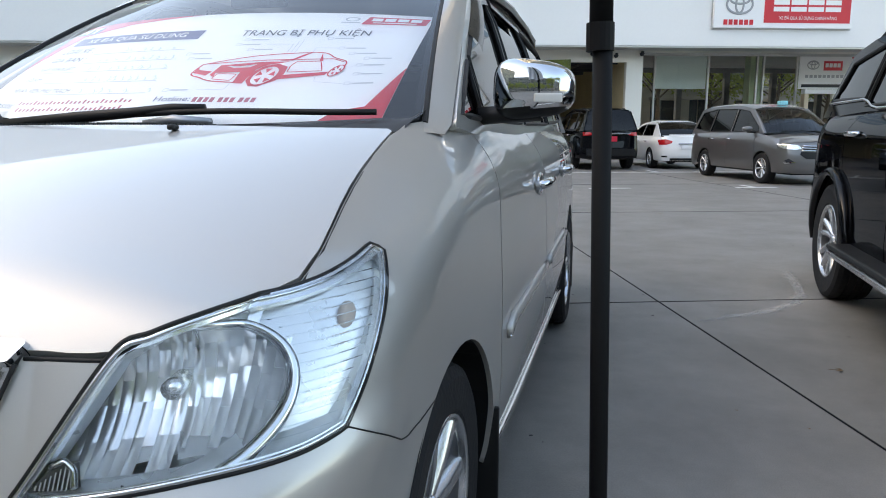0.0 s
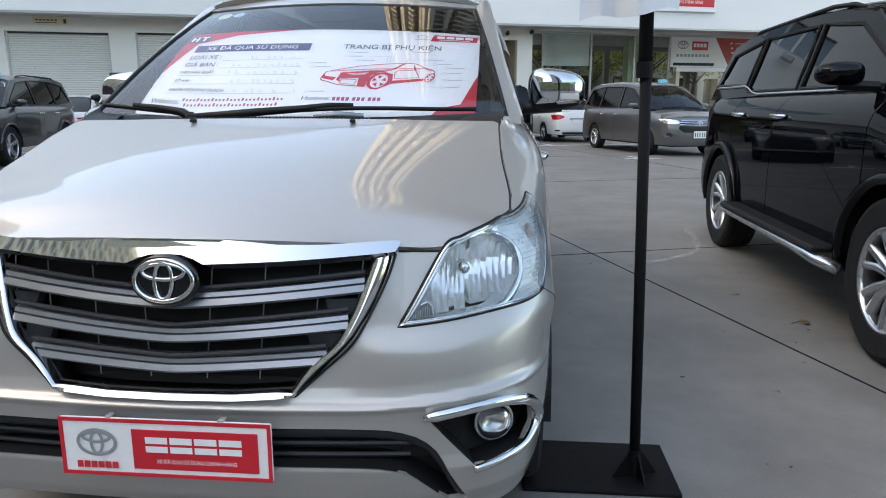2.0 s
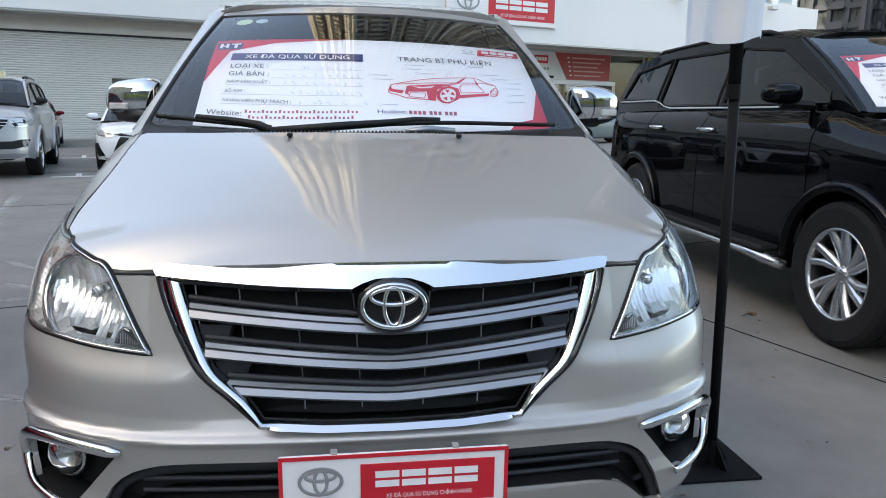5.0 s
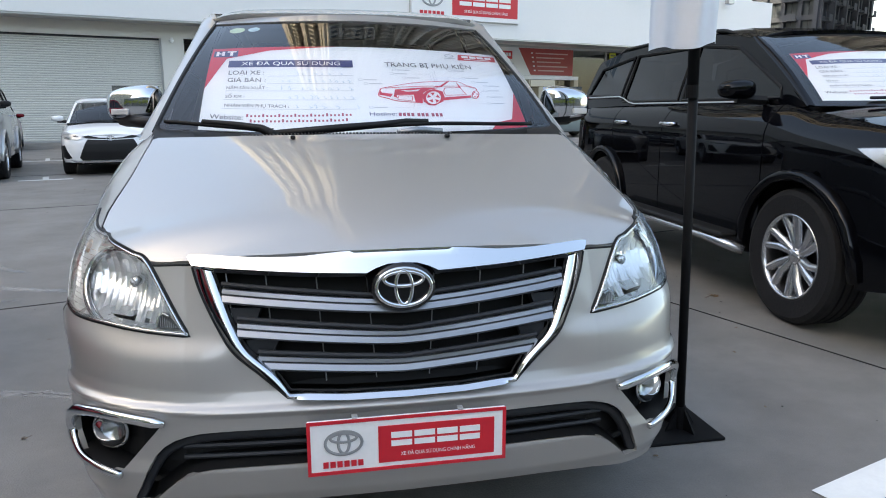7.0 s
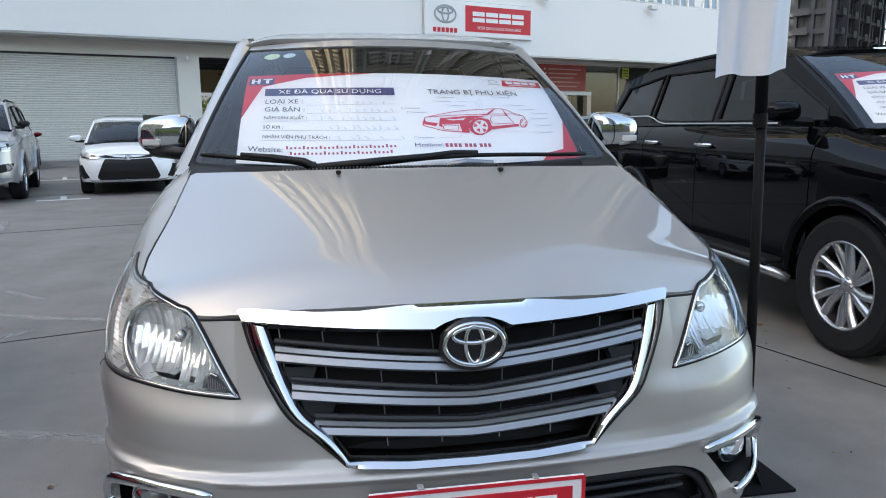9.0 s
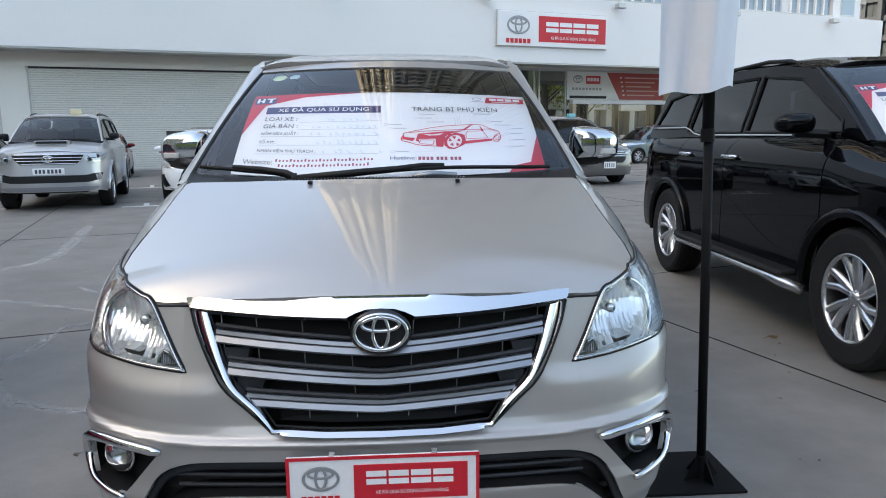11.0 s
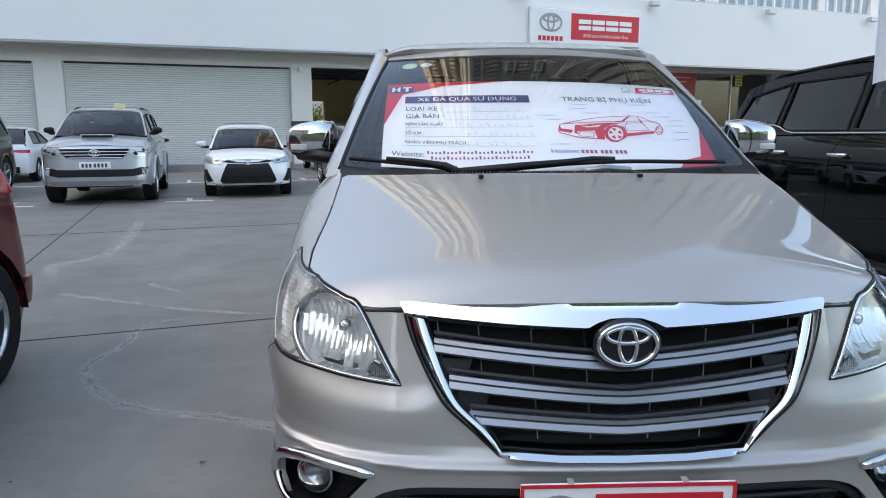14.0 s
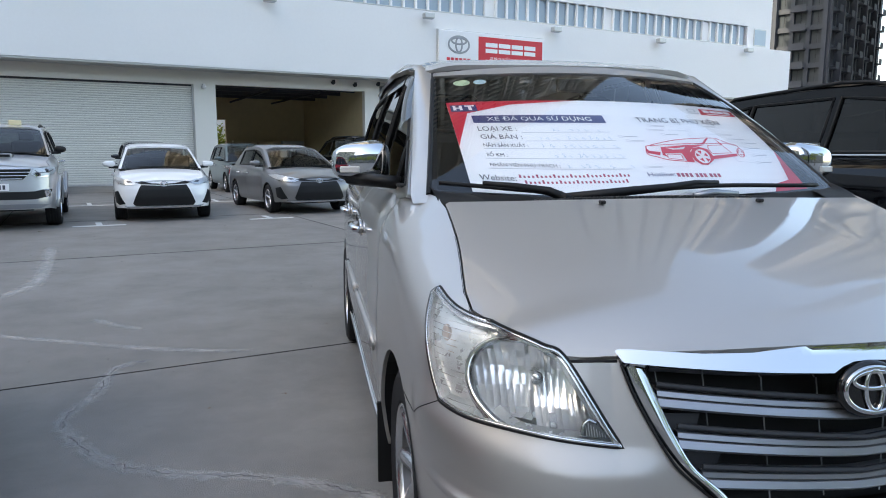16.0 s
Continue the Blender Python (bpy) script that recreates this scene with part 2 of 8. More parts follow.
def mirrored(bm):
    """A copy mirrored in x."""
    m = bm.copy()
    bmesh.ops.transform(m, matrix=Matrix.Diagonal((-1, 1, 1, 1)), verts=m.verts[:])
    bmesh.ops.reverse_faces(m, faces=m.faces[:])
    lay = m.verts.layers.float_vector.get("surface_normal")
    if lay:
        for v in m.verts:
            x, y, z = v[lay]
            v[lay] = (-x, y, z)
    return m


def tube(points, r, n=8, into=None, closed=False, flat=1.0, up=(0, 0, 1)):
    """A bar of round or flattened section along a line."""
    bm = bmesh.new() if into is None else into
    p = [Vector(q) for q in points]
    rings = []
    for i, q in enumerate(p):
        a = p[i - 1] if (i or closed) else q
        b = p[(i + 1) % len(p)] if (i < len(p) - 1 or closed) else q
        t = (b - a).normalized()
        side = t.cross(Vector(up))
        if side.length < 1e-4:
            side = t.cross(Vector((1, 0, 0)))
        side.normalize()
        top = side.cross(t)
        rr = r[i] if isinstance(r, (list, tuple)) else r
        rings.append([bm.verts.new(q + (side * math.cos(k * math.tau / n) + top * math.sin(k * math.tau / n) * flat) * rr) for k in range(n)])
    for i in range(len(rings) - (0 if closed else 1)):
        a, b = rings[i], rings[(i + 1) % len(rings)]
        for k in range(n):
            bm.faces.new((a[k], a[(k + 1) % n], b[(k + 1) % n], b[k]))
    if not closed:
        bm.faces.new(rings[0][::-1])
        bm.faces.new(rings[-1])
    return bm


def lathe(profile, n=40, axis="x", into=None):
    """A body of revolution about x (or y) from (radius, along) pairs."""
    bm = bmesh.new() if into is None else into
    rings = []
    for r, a in profile:
        ring = []
        for k in range(n):
            c, s = r * math.cos(k * math.tau / n), r * math.sin(k * math.tau / n)
            ring.append(bm.verts.new((a, c, s) if axis == "x" else (c, a, s) if axis == "y" else (c, s, a)))
        rings.append(ring)
    for i in range(len(rings) - 1):
        for k in range(n):
            bm.faces.new((rings[i][k], rings[i][(k + 1) % n], rings[i + 1][(k + 1) % n], rings[i + 1][k]))
    return bm


def strip(a_line, b_line, bow=0.0, out=(0, 0, 1), rows=4, into=None):
    """A band between two lines of equal count, bowed outwards."""
    bm = bmesh.new() if into is None else into
    a, b, out = np.asarray(a_line, float), np.asarray(b_line, float), np.asarray(out, float)
    grid = []
    for k in range(rows + 1):
        f = k / rows
        grid.append([bm.verts.new(p) for p in a * (1 - f) + b * f + out * (bow * 4 * f * (1 - f))])
    for i in range(rows):
        for j in range(len(a) - 1):
            bm.faces.new((grid[i][j], grid[i][j + 1], grid[i + 1][j + 1], grid[i + 1][j]))
    return bm


def step01(x, a, b):
    t = np.clip((x - a) / (b - a), 0, 1)
    return t * t * (3 - 2 * t)


class Shell:
    """The wrap-round lower body of a car: s runs along the plan from the nose's middle down one side to the tail's middle, z is up."""

    def __init__(self, plan, top, lean, front, side, rear, blend, shoulder=0.22, soft=(0.04, 0.12)):
        self.plan = spline(plan, 700)
        d = np.r_[0, np.cumsum(np.linalg.norm(np.diff(self.plan, axis=0), axis=1))]
        self.s, self.length = d, d[-1]
        t = np.gradient(self.plan, axis=0)
        for _ in range(12):
            t[1:-1] = (t[:-2] + t[1:-1] + t[2:]) / 3
        t /= np.linalg.norm(t, axis=1)[:, None]
        self.normal = np.stack([t[:, 1] * np.clip(d / 0.06, 0, 1), -t[:, 0]], 1)
        self.top, self.lean = smooth_table(top, soft[0]), smooth_table(lean, 0.06)
        self.front, self.side, self.rear = smooth_table(front, soft[1]), smooth_table(side, 0.12), smooth_table(rear, 0.12)
        self.shoulder = shoulder
        n = len(d) // 2
        self.b0 = d[np.argmin(abs(self.plan[:n, 0] - blend[0]))]
        self.b1 = d[np.argmin(abs(self.plan[:, 1] - blend[1]) + (np.arange(len(d)) > n) * 9)]
        self.r0 = d[np.argmin(abs(self.plan[:, 1] - blend[2]) + (np.arange(len(d)) < n) * 9)]
        self.r1 = self.r0 + 0.75 * (self.length - self.r0)

    def at_sz(self, s, z):
        s, z = np.asarray(s, float), np.asarray(z, float)
        sg, a = np.where(s < 0, -1.0, 1.0), np.abs(s)
        x, y = np.interp(a, self.s, self.plan[:, 0]), np.interp(a, self.s, self.plan[:, 1])
        nx, ny = np.interp(a, self.s, self.normal[:, 0]), np.interp(a, self.s, self.normal[:, 1])
        sd = self.side(z) + self.lean(y) * np.clip(1 - (self.top(y) - z) / self.shoulder, 0, 1.15) ** 2.6
        w1, w2 = step01(a, self.b0, self.b1), step01(a, self.r0, self.r1)
        d = (self.front(z) * (1 - w1) + sd * w1) * (1 - w2) + self.rear(z) * w2
        return np.stack([sg * (x - nx * d), y - ny * d, z + 0 * a], -1)

    def at(self, z, x=None, y=None, rear=False):
        """The s at which the shell has that x (round the nose or tail) or y (along the side) at height z."""
        P = self.at_sz(self.s, np.full_like(self.s, z))
        n = len(self.s)
        half = np.arange(n) > n // 2
        if x is not None:
            i, v, goal = int(np.argmin(abs(P[:, 0] - abs(x)) + (half != rear) * 9)), P[:, 0], abs(x)
        else:
            i, v, goal = int(np.argmin(abs(P[:, 1] - y) + (P[:, 0] < 0.35 * P[:, 0].max()) * 9)), P[:, 1], y
        lo, hi = max(i - 1, 0), min(i + 1, n - 1)
        rise = v[hi] - v[lo]
        s = self.s[i] + (np.clip((goal - v[i]) / rise, -0.5, 0.5) * (self.s[hi] - self.s[lo]) if abs(rise) > 1e-5 else 0.0)
        return float(s) * (-1 if x is not None and x < 0 else 1)


def arc(cy, cz, r, a0, a1, n=14):
    return [(cy + r * math.cos(math.radians(a0 + (a1 - a0) * k / n)), cz + r * math.sin(math.radians(a0 + (a1 - a0) * k / n))) for k in range(n + 1)]


def pane(name, tint, gloss=1.0, rough=0.0, ior=1.55):
    """A thin sheet of glass: clear or tinted, with the mirror that its Fresnel gives."""
    m = bpy.data.materials.new(name)
    m.use_nodes = True
    nt = m.node_tree
    nt.nodes.remove(nt.nodes["Principled BSDF"])
    tr, gl, mx, fr = (nt.nodes.new("ShaderNode" + k) for k in ("BsdfTransparent", "BsdfGlossy", "MixShader", "Fresnel"))
    tr.inputs[0].default_value = (*tint, 1)
    gl.inputs["Roughness"].default_value = rough
    gl.inputs["Color"].default_value = (gloss, gloss, gloss, 1)
    fr.inputs["IOR"].default_value = ior
    nt.links.new(fr.outputs[0], mx.inputs[0])
    nt.links.new(tr.outputs[0], mx.inputs[1])
    nt.links.new(gl.outputs[0], mx.inputs[2])
    nt.links.new(mx.outputs[0], nt.nodes["Material Output"].inputs[0])
    return m


def paint(name, base, metal=0.45, rough=0.38, flake=0.05, spec=0.5, coat=1.0):
    return surf(name, base, rough, metal, vary=0.02, scale=1.2, fine=flake, fine_scale=900, coat=coat, coat_rough=0.02, spec=spec)


CHROME = surf("chrome", (0.66, 0.675, 0.69), 0.05, 1.0, vary=0.02, fine=0.01)
SATIN = surf("satin_silver_plastic", (0.27, 0.285, 0.31), 0.33, 0.7, vary=0.05, fine=0.03)
BLACK = surf("black_plastic", (0.009, 0.009, 0.0095), 0.5, vary=0.15, fine=0.1, spec=0.25)
GREY_PLASTIC = surf("dark_grey_plastic", (0.022, 0.024, 0.028), 0.5, vary=0.15, spec=0.3)
GLOSS_BLACK = surf("gloss_black", (0.008, 0.008, 0.009), 0.12)
RUBBER = surf("tyre_rubber", (0.014, 0.014, 0.015), 0.75, spec=0.2, vary=0.3, scale=6, fine=0.2, fine_scale=80, bump=0.2)
ALLOY = surf("alloy_wheel", (0.55, 0.56, 0.58), 0.25, 0.9, vary=0.08, fine=0.04)
ALLOY_DARK = surf("dark_alloy", (0.10, 0.10, 0.105), 0.35, 0.7)
CABIN = surf("dark_cabin_trim", (0.022, 0.023, 0.025), 0.8, vary=0.2, spec=0.2)
MIRROR_SILVER = surf("lamp_reflector", (0.80, 0.81, 0.82), 0.22, 0.8, vary=0.03)
AMBER = surf("amber_lens", (0.50, 0.40, 0.34), 0.3)
RED_LENS = surf("red_lens", (0.45, 0.01, 0.015), 0.12, vary=0.2, scale=20)
CLEAR_LENS = pane("clear_lens", (0.95, 0.965, 0.97), 1.0, 0.0, 1.45)
WINDSCREEN = pane("windscreen_glass", (0.97, 0.985, 0.98), 1.0)
TINTED_SCREEN = pane("tinted_windscreen", (0.66, 0.72, 0.70), 1.0, 0.0, 1.42)
SIDE_GLASS = pane("tinted_side_glass", (0.10, 0.12, 0.12), 1.0)
DARK_GLASS = pane("dark_tinted_glass", (0.035, 0.04, 0.045), 1.0, 0.0, 1.4)
PLATE_WHITE = surf("plate_white", (0.78, 0.78, 0.78), 0.4, vary=0.03)
PAPER = surf("printed_white_sheet", (0.90, 0.91, 0.93), 0.55, vary=0.02, fine=0.01)
INK_RED = surf("printed_red", (0.62, 0.015, 0.045), 0.5, vary=0.05)
INK_NAVY = surf("printed_navy", (0.035, 0.045, 0.16), 0.5)
INK_DARK = surf("printed_dark_grey", (0.06, 0.065, 0.08), 0.5)
INK_PALE = surf("printed_pale_grey", (0.50, 0.52, 0.56), 0.5)
INK_BLUE = surf("blue_pen", (0.50, 0.60, 0.68), 0.5)

WHEELS = {}


def wheel(parent, x, y, r, side, style="alloy", width=0.2):
    """A wheel: tyre, rim, spokes, hub and brake disc, at (x, y), facing side (+1 or -1) along x."""
    key = (round(r, 3), style, width)
    if key not in WHEELS:
        rr = r * (0.66 if style != "big" else 0.635)
        w = width / 2
        prof = [(rr * 0.98, -w), (rr * 1.02, -w * 1.02), (r * 0.90, -w * 1.06), (r * 0.97, -w * 0.95), (r, -w * 0.72), (r, -w * 0.46), (r * 0.974, -w * 0.44), (r * 0.974, -w * 0.36), (r, -w * 0.34), (r, -w * 0.06), (r * 0.974, -w * 0.04), (r * 0.974, w * 0.04), (r, w * 0.06), (r, w * 0.34), (r * 0.974, w * 0.36), (r * 0.974, w * 0.44), (r, w * 0.46), (r, w * 0.72), (r * 0.97, w * 0.95), (r * 0.90, w * 1.06), (rr * 1.04, w * 1.0), (rr * 1.0, w * 0.94)]
        tyre = lathe(prof, 48)
        rim = lathe([(rr * 1.0, w * 0.95), (rr * 0.985, w * 1.0), (rr * 0.95, w * 0.95), (rr * 0.935, w * 0.80)], 48)
        barrel = lathe([(rr * 0.935, w * 0.80), (rr * 0.90, w * 0.3), (rr * 0.9, -w * 0.8)], 40)
        n = {"alloy": 8, "big": 12, "five": 5, "steel": 10}[style]
        spokes = []
        for k in range(n):
            bm = bmesh.new()
            a = math.tau * k / n
            f0, f1 = w * 0.62, w * 0.86
            half0, half1 = rr * (0.085 if n > 6 else 0.15), rr * (0.13 if n > 6 else 0.17)
            tw = 0.10 if n > 6 else 0.0
            if style == "big":
                pair = 1 if k % 2 else -1
                a = math.tau * (k // 2) / 6 + 0.13 * pair
                tw, half0, half1 = 0.20 + 0.09 * pair, rr * 0.085, rr * 0.105
            sec = []
            for t in (0.0, 0.5, 1.0):
                rad = rr * (0.17 + 0.77 * t)
                h = half0 + (half1 - half0) * t
                fx = f0 + (f1 - f0) * t ** 0.7
                ring = []
                for da, dx in ((-h, -0.03), (-h * 0.75, 0), (0, 0.004), (h * 0.75, 0), (h, -0.03)):
                    ring.append(bm.verts.new(Matrix.Rotation(a + tw * t, 4, "X") @ Vector((fx + dx, da, rad))))
                sec.append(ring)
            for i in range(2):
                for j in range(4):
                    bm.faces.new((sec[i][j], sec[i][j + 1], sec[i + 1][j + 1], sec[i + 1][j]))
            spokes.append(mesh_of("spoke", bm, ALLOY, True))
        hub = lathe([(0.0, w * 0.78), (rr * 0.12, w * 0.77), (rr * 0.15, w * 0.72), (rr * 0.2, w * 0.6), (rr * 0.22, w * 0.2)], 24)
        for k in range(5):
            a = math.tau * k / 5
            rod((w * 0.6, rr * 0.17 * math.cos(a), rr * 0.17 * math.sin(a)), (w * 0.72, rr * 0.17 * math.cos(a), rr * 0.17 * math.sin(a)), 0.009, n=6, into=hub)
        disc = lathe([(0.0, w * 0.1), (rr * 0.62, w * 0.1), (rr * 0.62, 0), (rr * 0.9, -w * 0.1), (rr * 0.9, -w * 0.8), (0, -w * 0.8)], 32)
        WHEELS[key] = (mesh_of("tyre", tyre, RUBBER), mesh_of("rim", rim, ALLOY, True), spokes, mesh_of("hub", hub, ALLOY, True), mesh_of("brake_disc", disc, BLACK), mesh_of("barrel", barrel, ALLOY_DARK, True))
    tyre, rim, spokes, hub, disc, barrel = WHEELS[key]
    w = new("wheel")
    w.parent = parent
    w.matrix_basis = pose(x, y, r, 0, 0, 0 if side > 0 else 180)
    for name, me in (("tyre", tyre), ("rim", rim), ("hub", hub), ("brake_disc", disc), ("barrel", barrel), *(("spoke", sp) for sp in spokes)):
        o = new(name, me)
        o.parent = w
    return w


def ring_logo(parent, m, size, material, name="emblem", backing=None):
    """A plain maker's badge: an oval ring with two smaller ovals in it."""
    bm = bmesh.new()
    for rx, rz, cz, r in ((1.0, 0.68, 0, 0.085), (0.30, 0.62, 0, 0.08), (0.72, 0.26, 0.30, 0.08)):
        tube([Vector((rx * size * math.cos(a * math.tau / 36), 0, (cz + rz * math.sin(a * math.tau / 36)) * size)) for a in range(36)], r * size, 8, bm, True, up=(0, 1, 0))
    bmesh.ops.transform(bm, matrix=m, verts=bm.verts[:])
    ob = part(name, bm, material, parent, smooth=True)
    if backing is not None:
        bk = bmesh.new()
        vs = [bk.verts.new((0.99 * size * math.cos(a * math.tau / 36), 0.004, 0.67 * size * math.sin(a * math.tau / 36))) for a in range(36)]
        bk.faces.new(vs)
        bmesh.ops.transform(bk, matrix=m, verts=bk.verts[:])
        part("badge_backing", bk, backing, ob)
    return ob


def text_mesh(text, size=1.0):
    """Flat letters of the built-in font, as bmesh, from x = 0, with their width."""
    cu = bpy.data.curves.new("letters", "FONT")
    cu.body, cu.size, cu.resolution_u = text, size, 3
    ob = bpy.data.objects.new("letters", cu)
    scene.collection.objects.link(ob)
    me = bpy.data.meshes.new_from_object(ob.evaluated_get(bpy.context.evaluated_depsgraph_get()))
    bpy.data.objects.remove(ob)
    bpy.data.curves.remove(cu)
    bm = bmesh.new()
    bm.from_mesh(me)
    bpy.data.meshes.remove(me)
    xs = [v.co.x for v in bm.verts] or [0]
    bmesh.ops.translate(bm, vec=(-min(xs), 0, 0), verts=bm.verts[:])
    return bm, max(xs) - min(xs)

# ---- the champagne people carrier ----
INK_MAROON = surf("printed_maroon", (0.40, 0.07, 0.12), 0.5)
FACET = surf("lamp_facet", (0.93, 0.94, 0.95), 0.17, 0.62, vary=0.05, scale=30)
FOG_MIRROR = surf("fog_lamp_mirror", (0.42, 0.43, 0.44), 0.22, 0.9)
FROSTED = surf("frosted_lamp_lining", (0.76, 0.785, 0.80), 0.28, 0.5, vary=0.06, scale=20)
CHAMPAGNE = paint("champagne_metallic_paint", (0.408, 0.394, 0.376), 0.60, 0.43, 0.06)


def sheet_on(parent_name, place, corners, bulge, label):
    """The printed price sheet behind a windscreen; place(a, b, lift) lies on the glass, corners are (a, b) from bottom left, anticlockwise."""
    thing = new(parent_name)
    (ax, ab), (bx, bb), (cx, cb), (dx, db) = corners

    def at(p, q, lift=0.0):
        p, q = np.asarray(p, float), np.asarray(q, float)
        a = (ax * (1 - p) + bx * p) * (1 - q) + (dx * (1 - p) + cx * p) * q
        b = (ab * (1 - p) + bb * p) * (1 - q) + (db * (1 - p) + cb * p) * q + bulge * q * 4 * p * (1 - p)
        return place(a, b, -0.016 + 0.0009 * lift)

    def area(name, poly, ink, lift=1, step=0.06, holes=(), label=""):
        part(name, patch(lambda p, q: at(p, q, lift), poly, holes, step, rim=0), ink, thing, label)

    def rect(name, p0, p1, q0, q1, ink, lift=1):
        area(name, [(p0, q0), (p1, q0), (p1, q1), (p0, q1)], ink, lift)

    def words(text, p0, p1, q0, q1, ink, lift=2, top=0.69):
        bm, w = text_mesh(text)
        if not w:
            return
        co = np.array([v.co[:] for v in bm.verts])
        xyz = at(p0 + co[:, 0] / w * (p1 - p0), q0 + co[:, 1] / top * (q1 - q0), lift)
        for v, c in zip(bm.verts, xyz):
            v.co = c
        part("lettering", bm, ink, thing)

    def stroke(name, line, w, ink, lift=1, closed=False):
        """A drawn line of even width."""
        q = np.asarray(line, float) * (1.0, 0.5)
        q = resample(np.vstack([q, q[:1]]) if closed else q, 6 * len(q))
        t = np.gradient(q, axis=0)
        n = np.stack([-t[:, 1], t[:, 0]], 1) / (np.linalg.norm(t, axis=1)[:, None] + 1e-9) * w / 2
        a, b = (q + n) * (1, 2), (q - n) * (1, 2)
        part(name, strip(at(a[:, 0], a[:, 1], lift), at(b[:, 0], b[:, 1], lift), 0.0, rows=1), ink, thing)

    part("paper", patch(lambda p, q: at(p, q, 0), [(0, 0), (1, 0), (1, 1), (0, 1)], (), 0.05, rim=0), PAPER, thing)
    area("red_corner", [(0, 1), (0, 0.46), (0.054, 0.843), (0.19, 0.946), (0.41, 0.996), (0.2, 0.999)], INK_RED)
    area("red_corner", [(1, 0.435), (0.956, 0.136), (0.90, 0.11), (0.86, 0.0), (1, 0.0)], INK_RED)
    rect("logo_block", 0.008, 0.088, 0.865, 0.955, INK_NAVY, 2)
    for p0, p1, q0, q1 in ((0.016, 0.025, 0.88, 0.945), (0.035, 0.044, 0.88, 0.945), (0.016, 0.044, 0.904, 0.918), (0.052, 0.082, 0.928, 0.945), (0.062, 0.072, 0.88, 0.945)):
        rect("logo_bar", p0, p1, q0, q1, PAPER, 3)
    rect("title_bar", 0.063, 0.467, 0.722, 0.812, INK_NAVY)
    words("XE ĐÃ QUA SỬ DỤNG", 0.105, 0.425, 0.745, 0.79, PAPER)
    words("TRANG BỊ PHỤ KIỆN", 0.574, 0.88, 0.74, 0.795, INK_DARK)
    for text, p1, q0, q1, l0 in (("LOẠI XE :", 0.181, 0.628, 0.676, 0.192), ("GIÁ BÁN :", 0.187, 0.540, 0.586, 0.193), ("NĂM SẢN XUẤT :", 0.194, 0.458, 0.490, 0.067), ("SỐ KM :", 0.125, 0.364, 0.394, 0.062), ("NHÂN VIÊN PHỤ TRÁCH :", 0.259, 0.272, 0.302, 0.06)):
        words(text, 0.068, p1, q0, q1, INK_DARK)
        stroke("rule", [(l0, q0 - 0.018), (0.463, q0 - 0.004)], 0.0022, INK_PALE)
        pen = random.Random(int(1000 * q0))
        for k in range(11):
            p = max(p1, 0.22) + 0.012 + 0.021 * k + 0.006 * pen.random()
            if pen.random() < 0.25:
                continue
            w, h = 0.006 + 0.008 * pen.random(), 0.018 + 0.022 * pen.random()
            loop = [(p, q0 + h * pen.random()), (p + 0.3 * w, q0 + h), (p + 0.8 * w, q0 + h * pen.random()), (p + 0.5 * w, q0), (p + 1.2 * w, q0 + 0.4 * h)]
            stroke("pen_mark", loop[pen.randrange(2):], 0.0017, INK_BLUE)
    words("Website:", 0.029, 0.126, 0.150, 0.195, INK_DARK)
    for q, p0, n in ((0.178, 0.135, 27), (0.130, 0.146, 25)):
        for k in range(n):
            p = p0 + 0.0117 * k
            rect("address_bar", p, p + 0.0056, q + 0.001 * k, q + 0.001 * k + 0.018 + 0.010 * ((k * 3) % 4 == 0), INK_MAROON)
    words("Hotline:", 0.50, 0.583, 0.204, 0.238, INK_NAVY)
    for k in range(10):
        p = 0.589 + 0.0130 * k + 0.006 * (k > 3) + 0.006 * (k > 6)
        rect("number_bar", p, p + 0.009, 0.200 - 0.0012 * k, 0.232 - 0.0012 * k, INK_MAROON)
    area("brand_block", [(0.842, 0.868), (0.99, 0.874), (0.994, 0.955), (0.852, 0.957)], INK_RED)
    for k in range(4):
        rect("brand_bar", 0.862 + 0.030 * k, 0.887 + 0.030 * k, 0.905, 0.94, PAPER, 2)
    rect("brand_bar", 0.868, 0.968, 0.882, 0.891, PAPER, 2)
    oval = [(0.815 + 0.018 * math.cos(k * math.tau / 20), 0.927 + 0.024 * math.sin(k * math.tau / 20)) for k in range(20)]
    area("brand_oval", oval, INK_PALE, 1, 0.02, [[(0.815 + (x - 0.815) * 0.72, 0.927 + (y - 0.927) * 0.72) for x, y in oval]])
    rect("brand_bar", 0.793, 0.837, 0.882, 0.893, INK_PALE)
    # line drawing of a car
    stroke("printed_car", spline([(0.546, 0.48), (0.583, 0.506), (0.658, 0.548), (0.734, 0.568), (0.805, 0.573), (0.838, 0.526), (0.866, 0.494), (0.869, 0.442)], 40), 0.0028, INK_RED)
    stroke("printed_car", spline([(0.546, 0.48), (0.537, 0.405), (0.562, 0.378), (0.594, 0.35), (0.652, 0.335)], 24), 0.0035, INK_RED)
    stroke("printed_car", spline([(0.56, 0.485), (0.62, 0.50), (0.70, 0.512), (0.75, 0.514)], 20), 0.0028, INK_RED)
    stroke("printed_car", [(0.76, 0.494), (0.812, 0.498), (0.827, 0.416), (0.754, 0.409), (0.752, 0.46)], 0.0024, INK_RED, closed=True)
    stroke("printed_car", [(0.75, 0.514), (0.836, 0.518), (0.862, 0.49)], 0.0026, INK_RED)
    stroke("printed_car", [(0.60, 0.405), (0.594, 0.365), (0.64, 0.35), (0.645, 0.40)], 0.0022, INK_RED, closed=True)
